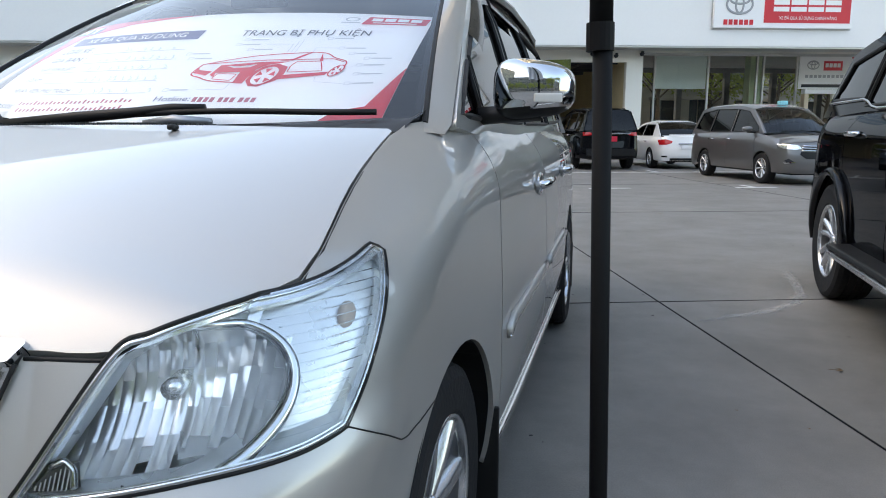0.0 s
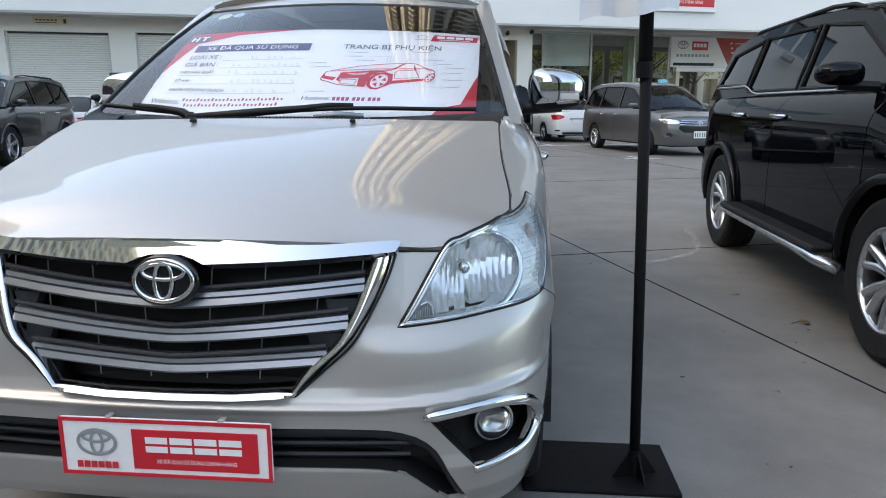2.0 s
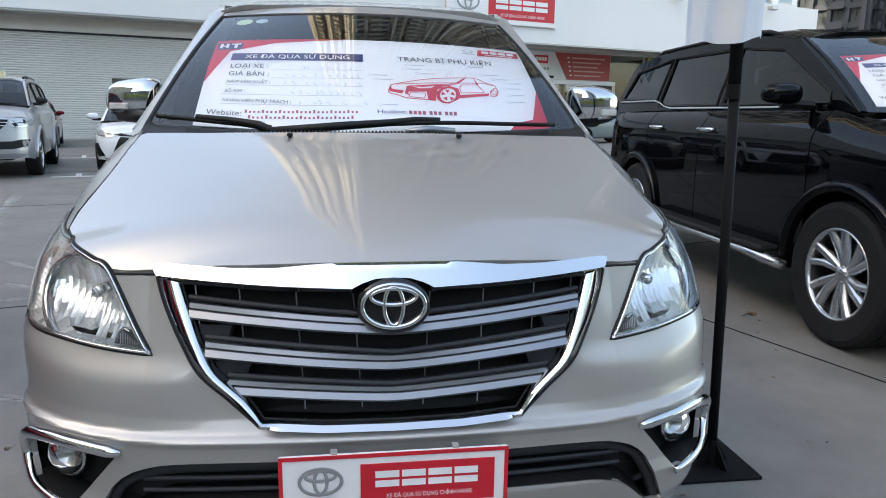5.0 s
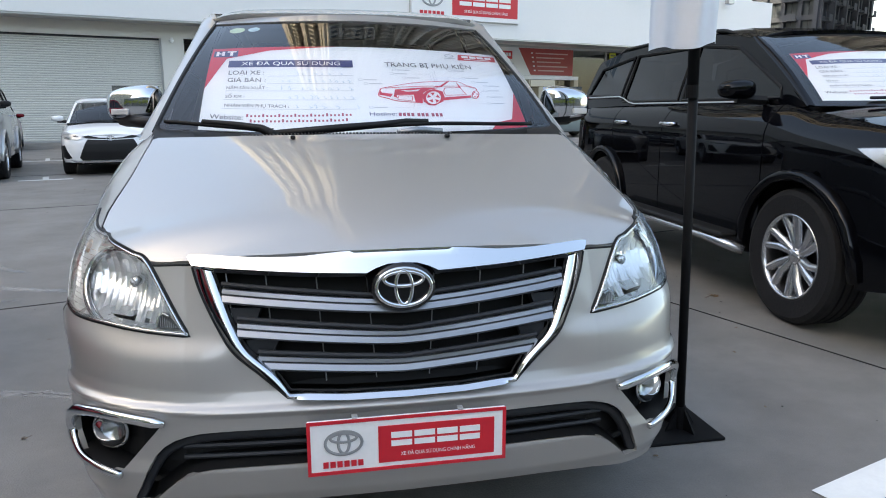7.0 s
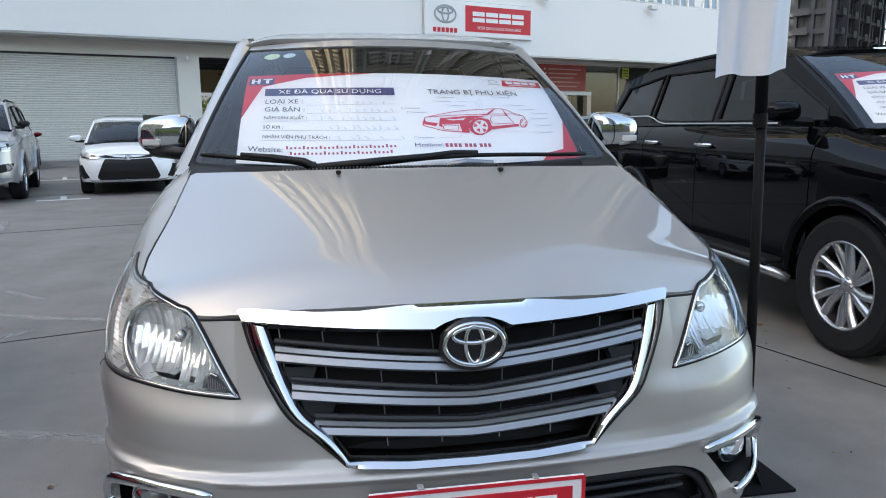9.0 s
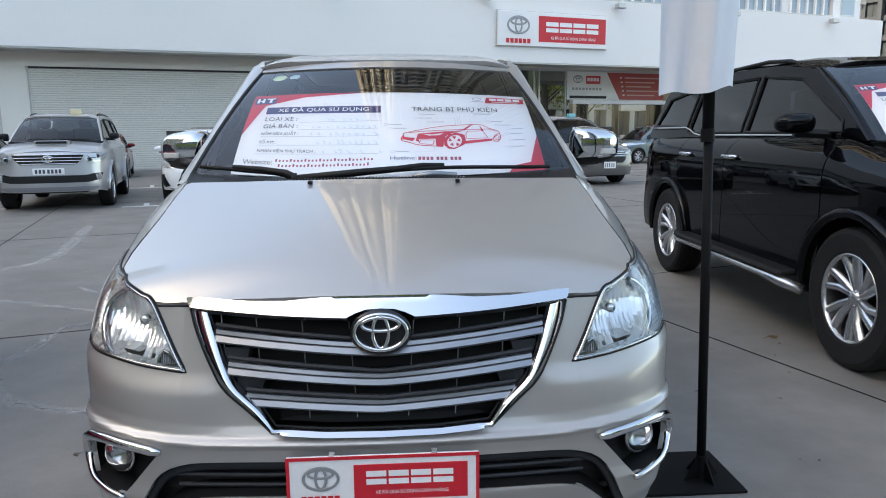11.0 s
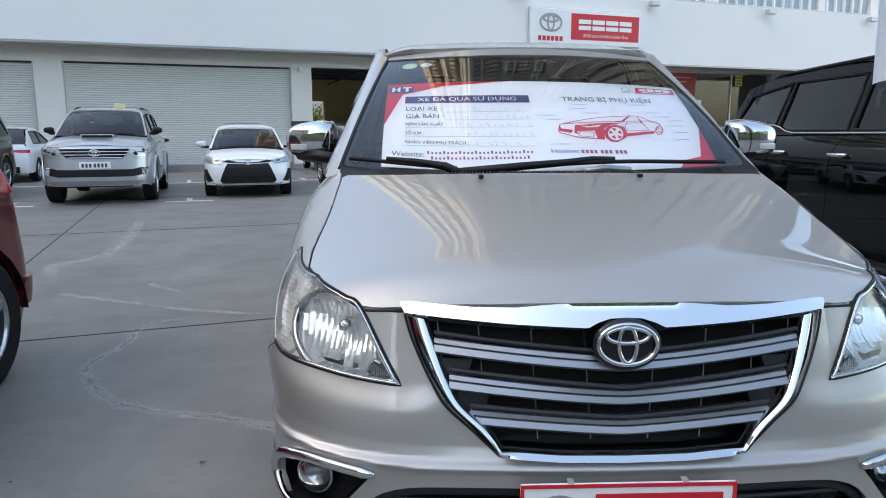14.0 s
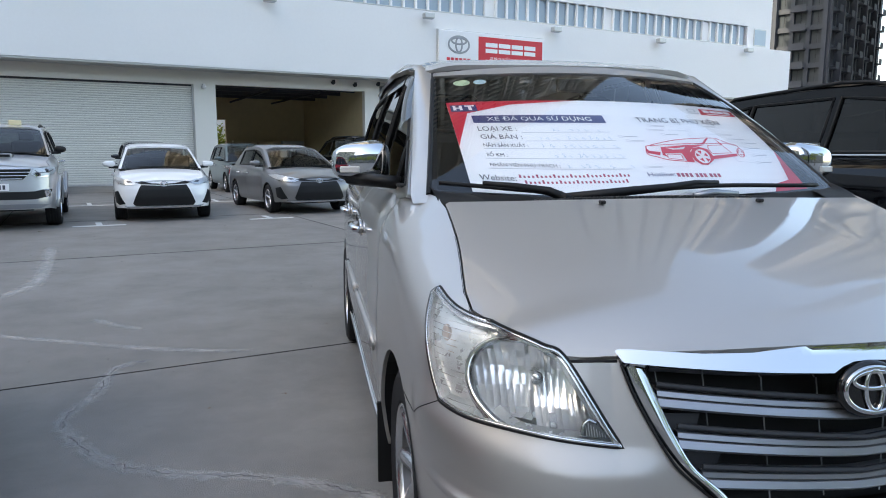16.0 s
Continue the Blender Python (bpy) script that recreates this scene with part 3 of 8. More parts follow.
    area("printed_car", [(0.543, 0.461), (0.539, 0.414), (0.574, 0.392), (0.582, 0.424), (0.548, 0.437)], INK_RED, 1, 0.03)
    area("printed_car", [(0.592, 0.472), (0.583, 0.396), (0.596, 0.378), (0.593, 0.411), (0.649, 0.415), (0.65, 0.331), (0.672, 0.325), (0.676, 0.37), (0.682, 0.434), (0.70, 0.468), (0.745, 0.497), (0.683, 0.496), (0.622, 0.48)], INK_RED, 1, 0.03, [[(0.606, 0.468), (0.628, 0.449), (0.664, 0.453), (0.676, 0.478), (0.638, 0.462)]])
    area("printed_car", [(0.718, 0.503), (0.75, 0.505), (0.782, 0.574), (0.77, 0.567), (0.748, 0.522)], INK_RED, 1, 0.03)
    area("printed_car", [(0.804, 0.571), (0.816, 0.498), (0.808, 0.500)], INK_RED, 1, 0.03)
    area("printed_car", [(0.740, 0.385), (0.842, 0.407), (0.839, 0.381), (0.740, 0.352)], INK_RED, 1, 0.03)
    area("printed_car", [(0.676, 0.345), (0.678, 0.415), (0.697, 0.463), (0.723, 0.479), (0.748, 0.453), (0.750, 0.394), (0.742, 0.345), (0.71, 0.30), (0.69, 0.305)], INK_RED, 1, 0.03)
    for cx_, cy_, rx, rz in ((0.7115, 0.38, 0.026, 0.072), (0.858, 0.411, 0.012, 0.045)):
        ring = [(cx_ + rx * math.cos(k * math.tau / 24) + 0.006 * math.sin(k * math.tau / 24), cy_ + rz * math.sin(k * math.tau / 24)) for k in range(24)]
        area("printed_wheel", ring, PAPER, 2, 0.03)
        stroke("printed_wheel", ring, 0.003, INK_RED, 3, True)
        for k in range(5):
            a = k * math.tau / 5 + 0.3
            tri = [(cx_ + rx * f * math.cos(a + d), cy_ + rz * f * math.sin(a + d)) for f, d in ((0.28, 0.0), (0.80, -0.36), (0.80, 0.36))]
            area("wheel_gap", tri, INK_RED, 3, 0.03)
    for p, q in ((0.597, 0.69), (0.586, 0.644), (0.625, 0.596), (0.48, 0.567), (0.496, 0.523), (0.792, 0.70), (0.832, 0.605), (0.862, 0.556), (0.90, 0.51), (0.892, 0.45), (0.897, 0.375), (0.89, 0.30), (0.502, 0.275)):
        stroke("callout_box", [(p, q), (p + 0.011, q), (p + 0.011, q + 0.022), (p, q + 0.022)], 0.0014, INK_PALE, 1, True)
        rect("callout_text", p + 0.015, p + 0.058, q + 0.006, q + 0.015, INK_PALE, 1)
    for line in ([(0.722, 0.57), (0.722, 0.66)], [(0.731, 0.57), (0.731, 0.68)], [(0.740, 0.57), (0.740, 0.70)], [(0.66, 0.655), (0.722, 0.655)], [(0.78, 0.575), (0.78, 0.62), (0.83, 0.615)], [(0.874, 0.43), (0.89, 0.46)], [(0.82, 0.38), (0.824, 0.33), (0.885, 0.31)], [(0.645, 0.33), (0.642, 0.285), (0.58, 0.285)]):
        stroke("callout_line", line, 0.0011, INK_PALE)
    return tagged(thing, label, "price sheet")


def build_carrier():
    car = new("people_carrier")
    sh = Shell(
        plan=[(0, 0.015), (0.2, 0.02), (0.4, 0.034), (0.555, 0.055), (0.68, 0.100), (0.771, 0.178), (0.820, 0.29), (0.845, 0.45), (0.856, 0.68), (0.863, 1.0), (0.876, 1.6), (0.88, 2.8), (0.875, 3.5), (0.86, 4.0), (0.81, 4.35), (0.68, 4.52), (0.4, 4.56), (0, 4.57)],
        top=[(0.2, 0.82), (0.30, 0.880), (0.36, 0.908), (0.39, 0.921), (0.43, 0.940), (0.5, 0.971), (0.61, 1.016), (0.75, 1.072), (0.9, 1.119), (0.98, 1.134), (1.06, 1.140), (1.15, 1.139), (1.3, 1.130), (1.6, 1.117), (2, 1.11), (3.5, 1.12), (4.5, 1.13)],
        lean=[(0.2, 0.075), (0.36, 0.08), (0.5, 0.112), (0.6, 0.132), (0.9, 0.15), (1.1, 0.13), (1.4, 0.085), (4.5, 0.085)],
        front=[(0.19, 0.06), (0.27, 0.03), (0.31, 0.008), (0.38, -0.008), (0.41, 0.0), (0.49, -0.001), (0.512, -0.003), (0.521, -0.010), (0.526, -0.010), (0.538, 0.010), (0.565, 0.022), (0.69, 0.055), (0.78, 0.085), (0.87, 0.115), (0.95, 0.14)],
        side=[(0.2, 0.05), (0.3, 0.02), (0.45, 0), (0.7, 0), (0.9, 0.01), (1.15, 0.02)],
        rear=[(0.2, 0.05), (0.5, 0.0), (0.8, 0.03), (1.15, 0.08)],
        blend=(0.62, 0.45, 4.1), soft=(0.018, 0.013))
    raw = sh.at_sz

    def skin(s, z):
        """The nose bulges forward in the middle."""
        # the bumper's lower crease climbs towards the sides
        z = np.asarray(z, float)
        climb = 0.032 * step01(np.abs(np.asarray(s, float)), 0.38, 0.90) * step01(z, 0.42, 0.53) * (1 - step01(z, 0.585, 0.70))
        P = raw(s, z - climb)
        P[..., 2] = z
        lift = 0.5 * sh.front(np.asarray(z, float)) * np.clip(1 - (P[..., 0] / 0.5) ** 2, 0, 1) * (P[..., 1] < 1.0) * step01(np.asarray(z, float), 0.55, 0.7)
        P[..., 1] -= lift
        # a crease that follows the lamps' lower edge, proud below and stepped back above
        a, z = np.abs(np.asarray(s, float)), np.asarray(z, float)
        edge = 0.647 + 0.052 * step01(a, 0.55, 0.98)
        w = 0.013 * step01(z, edge - 0.125, edge - 0.008) * (1 - step01(z, edge - 0.010, edge + 0.052)) * (1 - step01(P[..., 1], 0.38, 0.52)) * step01(a, 0.34, 0.48)
        nx, ny = np.interp(a, sh.s, sh.normal[:, 0]), np.interp(a, sh.s, sh.normal[:, 1])
        P[..., 0] += np.where(np.asarray(s, float) < 0, -1.0, 1.0) * nx * w
        P[..., 1] += ny * w
        return P

    def F(x, z):
        return (sh.at(z, x=x), z)

    def S(y, z):
        return (sh.at(z, y=y), z)

    RW = 0.324
    lamp = [F(0.492, 0.692), F(0.60, 0.702), F(0.70, 0.714), F(0.775, 0.720), S(0.32, 0.729), S(0.350, 0.752), S(0.42, 0.816), S(0.492, 0.876), S(0.545, 0.926), S(0.528, 0.936), S(0.45, 0.918), S(0.362, 0.904), F(0.672, 0.893), F(0.622, 0.875), F(0.580, 0.848)]
    gap = [S(0.32, 0.729), S(0.385, 0.692), S(0.440, 0.660), S(0.475, 0.650), S(0.54, 0.648), S(0.619, 0.652)]
    arch_f = [S(y, z) for y, z in arc(0.79, 0.33, 0.365, 191, 118, 10)]
    frame_out = [(0.482, 0.845), (0.464, 0.79), (0.427, 0.712), (0.391, 0.655), (0.331, 0.60), (0.275, 0.55), (0.14, 0.5425)]
    half = [F(0.15, 0.283), F(0.35, 0.281), F(0.50, 0.272), F(0.60, 0.255), F(0.72, 0.245), *arch_f, *gap[::-1][1:], *[lamp[i] for i in (3, 2, 1, 0, 14)], F(0.485, 0.852), *[F(x, z) for x, z in frame_out]]
    bumper = half + [(-s, z) for s, z in half[::-1]]
    fog = [F(0.555, 0.502), F(0.64, 0.513), F(0.715, 0.516), F(0.765, 0.500), F(0.790, 0.465), F(0.792, 0.43), F(0.772, 0.40), F(0.72, 0.387), F(0.663, 0.377)]
    intake_h = [(0.0, 0.478), (0.40, 0.478), (0.515, 0.465), (0.575, 0.425), (0.615, 0.35), (0.645, 0.288), (0.603, 0.288), (0.555, 0.337), (0.50, 0.375), (0.40, 0.388), (0.0, 0.39)]
    up_edge = spline(intake_h[:6], 26)
    low_edge = spline(intake_h[6:], 22)
    right = [F(x, z) for x, z in [*up_edge, *low_edge]]
    intake = right + [(-s, z) for s, z in right[::-1][1:-1]]
    mirror_poly = lambda poly: [(-s, z) for s, z in poly[::-1]]
    part("front_bumper", patch(skin, bumper, [fog, mirror_poly(fog), intake], 0.0068, edge_step=0.008), CHAMPAGNE, car, smooth=True)
    # lower grille
    core = part("lower_grille", patch(skin, intake, (), 0.05, off=-0.07, rim=0), BLACK, car, "black lower air intake")
    behind = [F(0.70, 0.26), F(0.70, 0.44), F(0.60, 0.50), F(0.3, 0.50)]
    part("intake_backing", patch(skin, behind + [(-q, z) for q, z in behind[::-1]], (), 0.06, off=-0.085, rim=0), BLACK, core)
    bm = bmesh.new()
    for k in range(3):
        z0 = 0.405 + 0.026 * k
        tube([skin(np.array([s]), np.array([z0]))[0] + np.array((0, 0.03, 0)) for s in np.linspace(-0.52, 0.52, 24)], 0.006, 6, bm)
    part("grille_bar", bm, GREY_PLASTIC, core)
    # the turned-in black edge of the intake, with a soft ridge inside it
    lip = np.array(edge_points(intake, 0.015))
    rim_hi = skin(lip[:, 0], lip[:, 1])
    tuck = np.stack([0 * lip[:, 0], 0.075 + 0 * lip[:, 0], np.where(lip[:, 1] > 0.40, -0.022, 0.012)], -1)
    ring = bmesh.new()
    rows = [[ring.verts.new(p) for p in rim_hi + tuck * f + np.array((0, 0.004, 0)) * (f == 0)] for f in (0.0, 0.25, 0.6, 1.0)]
    for a, b in zip(rows, rows[1:]):
        for i in range(len(a)):
            j = (i + 1) % len(a)
            ring.faces.new((a[i], a[j], b[j], b[i]))
    part("intake_edge", ring, BLACK, core, smooth=True)
    # a soft black bar along the intake's brow
    brow = [skin(np.array([p[0]]), np.array([p[1]]))[0] + np.array((0, 0.034, -0.020)) for p in [(-q[0], q[1]) for q in right[:26][::-1]][:-1] + right[:26]]
    part("intake_brow", tube(resample(spline(brow[::2], 400), 90), 0.015, 10), GREY_PLASTIC, core, smooth=True)
    # fenders, doors, quarters
    top = lambda y: float(sh.top(y)) - 0.003
    fend = [gap[0], *gap[1:], *[S(y, z) for y, z in arc(0.79, 0.33, 0.365, 118, -9, 18)][1:], S(1.225, 0.27), S(1.225, 0.6), S(1.235, 0.85), S(1.255, top(1.25))]
    fend += [S(y, top(y)) for y in (1.1, 0.95, 0.85, 0.75, 0.65, 0.55, 0.48, 0.42, 0.37)] + lamp[11:3:-1]
    d1 = [S(1.233, 0.27), S(2.21, 0.27), S(2.22, 0.7), S(2.22, top(2.2)), S(1.75, top(1.75)), S(1.263, top(1.26)), S(1.243, 0.85), S(1.233, 0.6)]
    d2 = [S(2.218, 0.27), S(3.10, 0.27), S(3.17, 0.5), S(3.25, 0.68), S(3.25, top(3.2)), S(2.7, top(2.7)), S(2.228, top(2.2)), S(2.228, 0.7)]
    tail = sh.length - 0.004
    quart = [S(3.108, 0.27), *[S(y, z) for y, z in arc(3.54, 0.33, 0.365, 190, 0, 18)], S(3.92, 0.27), S(4.3, 0.27), (tail, 0.27), (tail, 1.12), S(4.3, top(4.3)), S(3.7, top(3.7)), S(3.258, top(3.2)), S(3.258, 0.68), S(3.178, 0.5)]
    for name, poly in (("front_fender", fend), ("front_door", d1), ("rear_door", d2), ("rear_quarter", quart)):
        bm = patch(skin, poly, (), 0.03 if name == "front_fender" else 0.05, edge_step=0.02)
        mb = mirrored(bm)
        right_ob, left_ob = part(name, bm, CHAMPAGNE, car, smooth=True), part(name, mb, CHAMPAGNE, car, smooth=True)
        if "door" in name:
            y0 = 2.02 if name == "front_door" else 3.0
            for sg, ob in ((1, right_ob), (-1, left_ob)):
                P = skin(np.array([sh.at(0.93, y=y0)]), np.array([0.93]))[0]
                hb = tube([(sg * (P[0] + d), y0 + t, 0.93 + u) for t, d, u in ((-0.11, 0.0, -0.005), (-0.10, 0.03, 0), (-0.05, 0.042, 0.004), (0.05, 0.042, 0.004), (0.10, 0.03, 0), (0.11, 0.0, -0.005))], 0.016, 8)
                tube([(sg * (P[0] + 0.004), y0 + 0.075 * math.cos(a * math.tau / 16), 0.925 + 0.035 * math.sin(a * math.tau / 16)) for a in range(16)], 0.006, 6, hb, True, up=(1, 0, 0))
                part("door_handle", hb, CHROME, ob, "chrome door handle", smooth=True)
                ym0, ym1 = (1.30, 2.17) if name == "front_door" else (2.26, 3.12)
                line = [skin(np.array([sh.at(0.60, y=y)]), np.array([0.60 - 0.02 * (y < 1.34)]))[0] for y in np.linspace(ym0, ym1, 12)]
                part("side_moulding", tube([(sg * (p[0] + 0.004), p[1], p[2]) for p in line], 0.013, 8, flat=1.6), CHAMPAGNE, ob, smooth=True)
                part("moulding_strip", tube([(sg * (p[0] + 0.011), p[1], p[2] - 0.012) for p in line], 0.004, 6), CHROME, ob, "chrome moulding strip", smooth=True)
    for sg in (1, -1):
        line = [skin(np.array([sh.at(0.285, y=y)]), np.array([0.285]))[0] for y in np.linspace(1.18, 3.12, 24)]
        part("sill_strip", tube([(sg * (p[0] + 0.004), p[1], p[2]) for p in line], 0.012, 6), CHROME, car, "chrome sill strip", smooth=True)
        for yw in (0.79, 3.54):
            part("mud_flap", box(min(sg * 0.68, sg * 0.875), max(sg * 0.68, sg * 0.875), yw + 0.375, yw + 0.387, 0.13, 0.42, 0.004), BLACK, car)
            wheel(car, sg * (0.730 if yw < 2 else 0.77), yw, RW, sg, "alloy", 0.205)
        # wheel housings
        for yw in (0.79, 3.54):
            bm = bmesh.new()
            ring = arc(yw, 0.33, 0.372, 0, 180, 16)
            a = [bm.verts.new((sg * 0.852, y, z)) for y, z in ring]
            b = [bm.verts.new((sg * 0.52, y, z)) for y, z in ring]
            for i in range(len(ring) - 1):
                bm.faces.new((a[i], a[i + 1], b[i + 1], b[i]))
            bm.faces.new(b)
            part("wheel_housing", bm, BLACK, car)
    seam = skin(*np.array(resample(gap, 24)).T)
    for sg in (1, -1):
        part("bumper_seam", tube([(sg * (p[0] + 0.0005), p[1], p[2]) for p in seam], 0.0013, 6), BLACK, car, smooth=True)
    # underbody and inner shell
    part("underbody", box(-0.52, 0.52, 0.35, 4.4, 0.2, 0.62), BLACK, car)
    part("floor_pan", box(-0.8, 0.8, 1.17, 3.12, 0.25, 0.6), BLACK, car)

    # bonnet
    crown = np.polyfit(np.sqrt((0.05, 0.08, 0.15, 0.3, 0.55, 0.786, 0.95)), (0.866, 0.883, 0.925, 0.99, 1.06, 1.116, 1.148), 4)
    zc = lambda y: np.polyval(crown, np.sqrt(np.clip(y, 0.02, 1.2)))
    rim_line = [F(0.40, 0.866), F(0.485, 0.853), F(0.580, 0.850), F(0.622, 0.877), F(0.672, 0.895), S(0.362, 0.9055)]
    rim_line = [tuple(q) for i in range(5) for q in resample(rim_line[i:i + 2], 5)[:-1]] + [S(y, top(y) + 0.0004) for y in (0.37, 0.44, 0.5, 0.56, 0.62, 0.68, 0.75, 0.82, 0.88, 0.93)]
    rim_pts = [skin(np.array([q[0]]), np.array([q[1]]))[0] for q in rim_line]
    fall = sorted((p[1], (float(zc(p[1])) - p[2]) / (p[0] / 0.735) ** 2.2) for p in rim_pts)
    far = [q for q in fall if q[0] > 0.30]
    even = np.polyfit([q[0] for q in far], [q[1] for q in far], 3)
    rough_fall = smooth_table(fall, 0.05)

    def drop(y):
        k = step01(y, 0.24, 0.42)
        return rough_fall(y) * (1 - k) + np.polyval(even, np.clip(y, 0.2, 1.0)) * k

    def bonnet(x, y):
        x, y = np.asarray(x, float), np.asarray(y, float)
        return np.stack([x, y, zc(y) - drop(y) * (abs(x) / 0.735) ** 2.2], -1)

    front_pts = [skin(np.array([q[0]]), np.array([q[1]]))[0] for q in (F(0.0, 0.887), F(0.10, 0.884), F(0.19, 0.876), F(0.25, 0.871), F(0.3, 0.868))]
    edge = [(p[0], p[1] + 0.001) for p in front_pts] + [(p[0] - 0.002, p[1] + 0.003) for p in rim_pts[:9]] + [(p[0] - 0.001, p[1] + 0.001) for p in rim_pts[9:20]] + [(p[0] - 0.004, p[1]) for p in rim_pts[20:-1]] + [(rim_pts[-1][0] - 0.02, 0.895), (0.5, 0.862), (0.25, 0.838), (0.0, 0.83)]
    poly = edge + [(-x, y) for x, y in edge[::-1][1:-1]]
    part("bonnet", patch(bonnet, poly, (), 0.035, off=0.0, rim=0.02, edge_step=0.02), CHAMPAGNE, car, smooth=True)
    for sg in (1, -1):
        seam = [np.array((sg * (p[0] + 0.001), p[1], p[2] - 0.004)) for p in rim_pts[4:26]]
        part("bonnet_seam", tube(seam, 0.0032, 6), BLACK, car, smooth=True)
    under = [(x * (1.06 if y > 0.44 else 0.985), y + (0.0 if y > 0.44 else 0.006)) for x, y in edge]
    under += [(-x, y) for x, y in under[::-1][1:-1]]
    part("bonnet_frame", patch(bonnet, under, (), 0.08, off=-0.028, rim=0), BLACK, car)
    for sg in (-1, 1):
        nb = box(-0.008, 0.008, -0.012, 0.012, 0, 0.011, 0.004)
        bmesh.ops.translate(nb, vec=(sg * 0.252, 0.786, 1.112), verts=nb.verts[:])
        part("washer_nozzle", nb, BLACK, car)

    # chrome brow over the grille
    bar = [(0.0, 0.853), (0.035, 0.851), (0.062, 0.843), (0.084, 0.833), (0.25, 0.838), (0.40, 0.845), (0.477, 0.849), (0.481, 0.850), (0.491, 0.866), (0.490, 0.869), (0.485, 0.871), (0.46, 0.872), (0.33, 0.868), (0.235, 0.870), (0.185, 0.875), (0.11, 0.8815), (0.0, 0.884)]
    right_b = [F(x, z) for x, z in bar]

    def brow_skin(s, z):
        P = skin(s, z)
        k = np.clip((np.asarray(z, float) - 0.815) / 0.065, 0, 1)
        P[..., 1] -= 0.031 * (1 - k)
        return P

    full = right_b + [(-s, z) for s, z in right_b[::-1][1:-1]]
    part("grille_brow", patch(brow_skin, full, (), 0.02, off=0.004, rim=0.03, edge_step=0.012), CHROME, car, "chrome bar along the bonnet edge", smooth=True)
    # grille: frame, bars, ribs, backing
    frame_in = [(0.434, 0.835), (0.419, 0.79), (0.391, 0.715), (0.360, 0.66), (0.302, 0.606), (0.268, 0.5605), (0.14, 0.5525)]
    out_r = [F(x, z) for x, z in frame_out]
    rings = []
    for pts in (frame_out, frame_in):
        arm = spline([(x, z) for x, z in pts[:6]], 46)
        arm = np.vstack([arm, resample([pts[5], (0.14, pts[6][1]), (0.0, pts[6][1] - 0.001)], 16)[1:]])
        rings.append(np.vstack([arm, (arm * (-1, 1))[::-1][1:]]))
    gf, rows = bmesh.new(), []
    # one flat face above that splits into a dark outer and a bright inner facet below
    for f, d, d_low in ((0.0, -0.02, -0.02), (0.0, -0.003, -0.006), (0.05, 0.004, -0.002), (0.10, 0.0070, 0.001), (0.50, 0.0115, 0.0135), (0.56, 0.0130, 0.0165), (0.62, 0.0125, 0.0165), (0.90, 0.0085, 0.0125), (0.96, 0.006, 0.010), (1.0, -0.004, 0.0), (1.0, -0.05, -0.05)):
        row = []
        for o, i in zip(*rings):
            x, z = o * (1 - f) + i * f
            p = skin(np.array([F(x, z)[0]]), np.array([z]))[0]
            low = 1 - float(step01(abs(x), 0.24, 0.30))
            split = 1 - float(step01(z, 0.64, 0.76))
            # the arms lean outwards, the foot leans up
            out = d if d < -0.015 else (d * (1 - split) + d_low * split) * (1 - low) + (0.004 + 0.010 * (1 - f)) * low
            row.append(gf.verts.new((p[0], p[1] - out + 0.05 * (z - 0.66) * (d > -0.015), p[2])))
        rows.append(row)
    for i in range(len(rows) - 1):
        for j in range(len(rows[0]) - 1):
            gf.faces.new((rows[i][j], rows[i + 1][j], rows[i + 1][j + 1], rows[i][j + 1]))
    bmesh.ops.recalc_face_normals(gf, faces=gf.faces[:])
    grille = part("grille_frame", gf, CHROME, car, "chrome grille surround", smooth=True)
    for rg, dd in ((rings[0], -0.006), (rings[1], 0.012)):
        line = [skin(np.array([F(x, z)[0]]), np.array([z]))[0] + np.array((0, dd, 0)) for x, z in rg]
        part("frame_groove", tube(line, 0.003, 6, up=(0, 1, 0)), BLACK, grille, smooth=True)
    back = [F(0.0, 0.86), F(0.46, 0.86), *out_r]
    part("grille_backing", patch(skin, back[1:] + [(-s, z) for s, z in back[::-1][:-1]], (), 0.06, off=-0.085, rim=0), BLACK, grille)
    for ze, zm, xm in ((0.783, 0.748, 0.417), (0.706, 0.673, 0.384), (0.629, 0.604, 0.338)):
        bm = bmesh.new()
        prof = ((0.0185, -0.045), (0.0180, -0.012), (0.0165, -0.006), (0.0075, -0.004), (0.0066, -0.014), (0.0042, -0.014), (0.0032, -0.003), (-0.0095, 0.002), (-0.0160, -0.006), (-0.0168, -0.045))
        ss = np.linspace(-1, 1, 61)
        rows = []
        for dz, dn in prof:
            k = np.sqrt(ss**2 + 0.02) - math.sqrt(0.02)
            z = zm + (ze - zm) * k + dz
            s = ss * sh.at(zm, x=xm)
            P = skin(s, z)
            P[:, 1] -= dn
            rows.append([bm.verts.new(p) for p in P])
        for i in range(len(prof) - 1):
            for j in range(60):
                bm.faces.new((rows[i][j], rows[i][j + 1], rows[i + 1][j + 1], rows[i + 1][j]))
        slat = part("grille_bar", bm, SATIN, grille, "satin silver grille bar", smooth=False)
        line = [skin(np.array([k * sh.at(zm, x=xm)]), np.array([zm + (ze - zm) * abs(k) + 0.024]))[0] + np.array((0, 0.006, 0)) for k in np.linspace(-1, 1, 41)]
        part("bar_edge", tube(line, 0.006, 6), GREY_PLASTIC, slat)
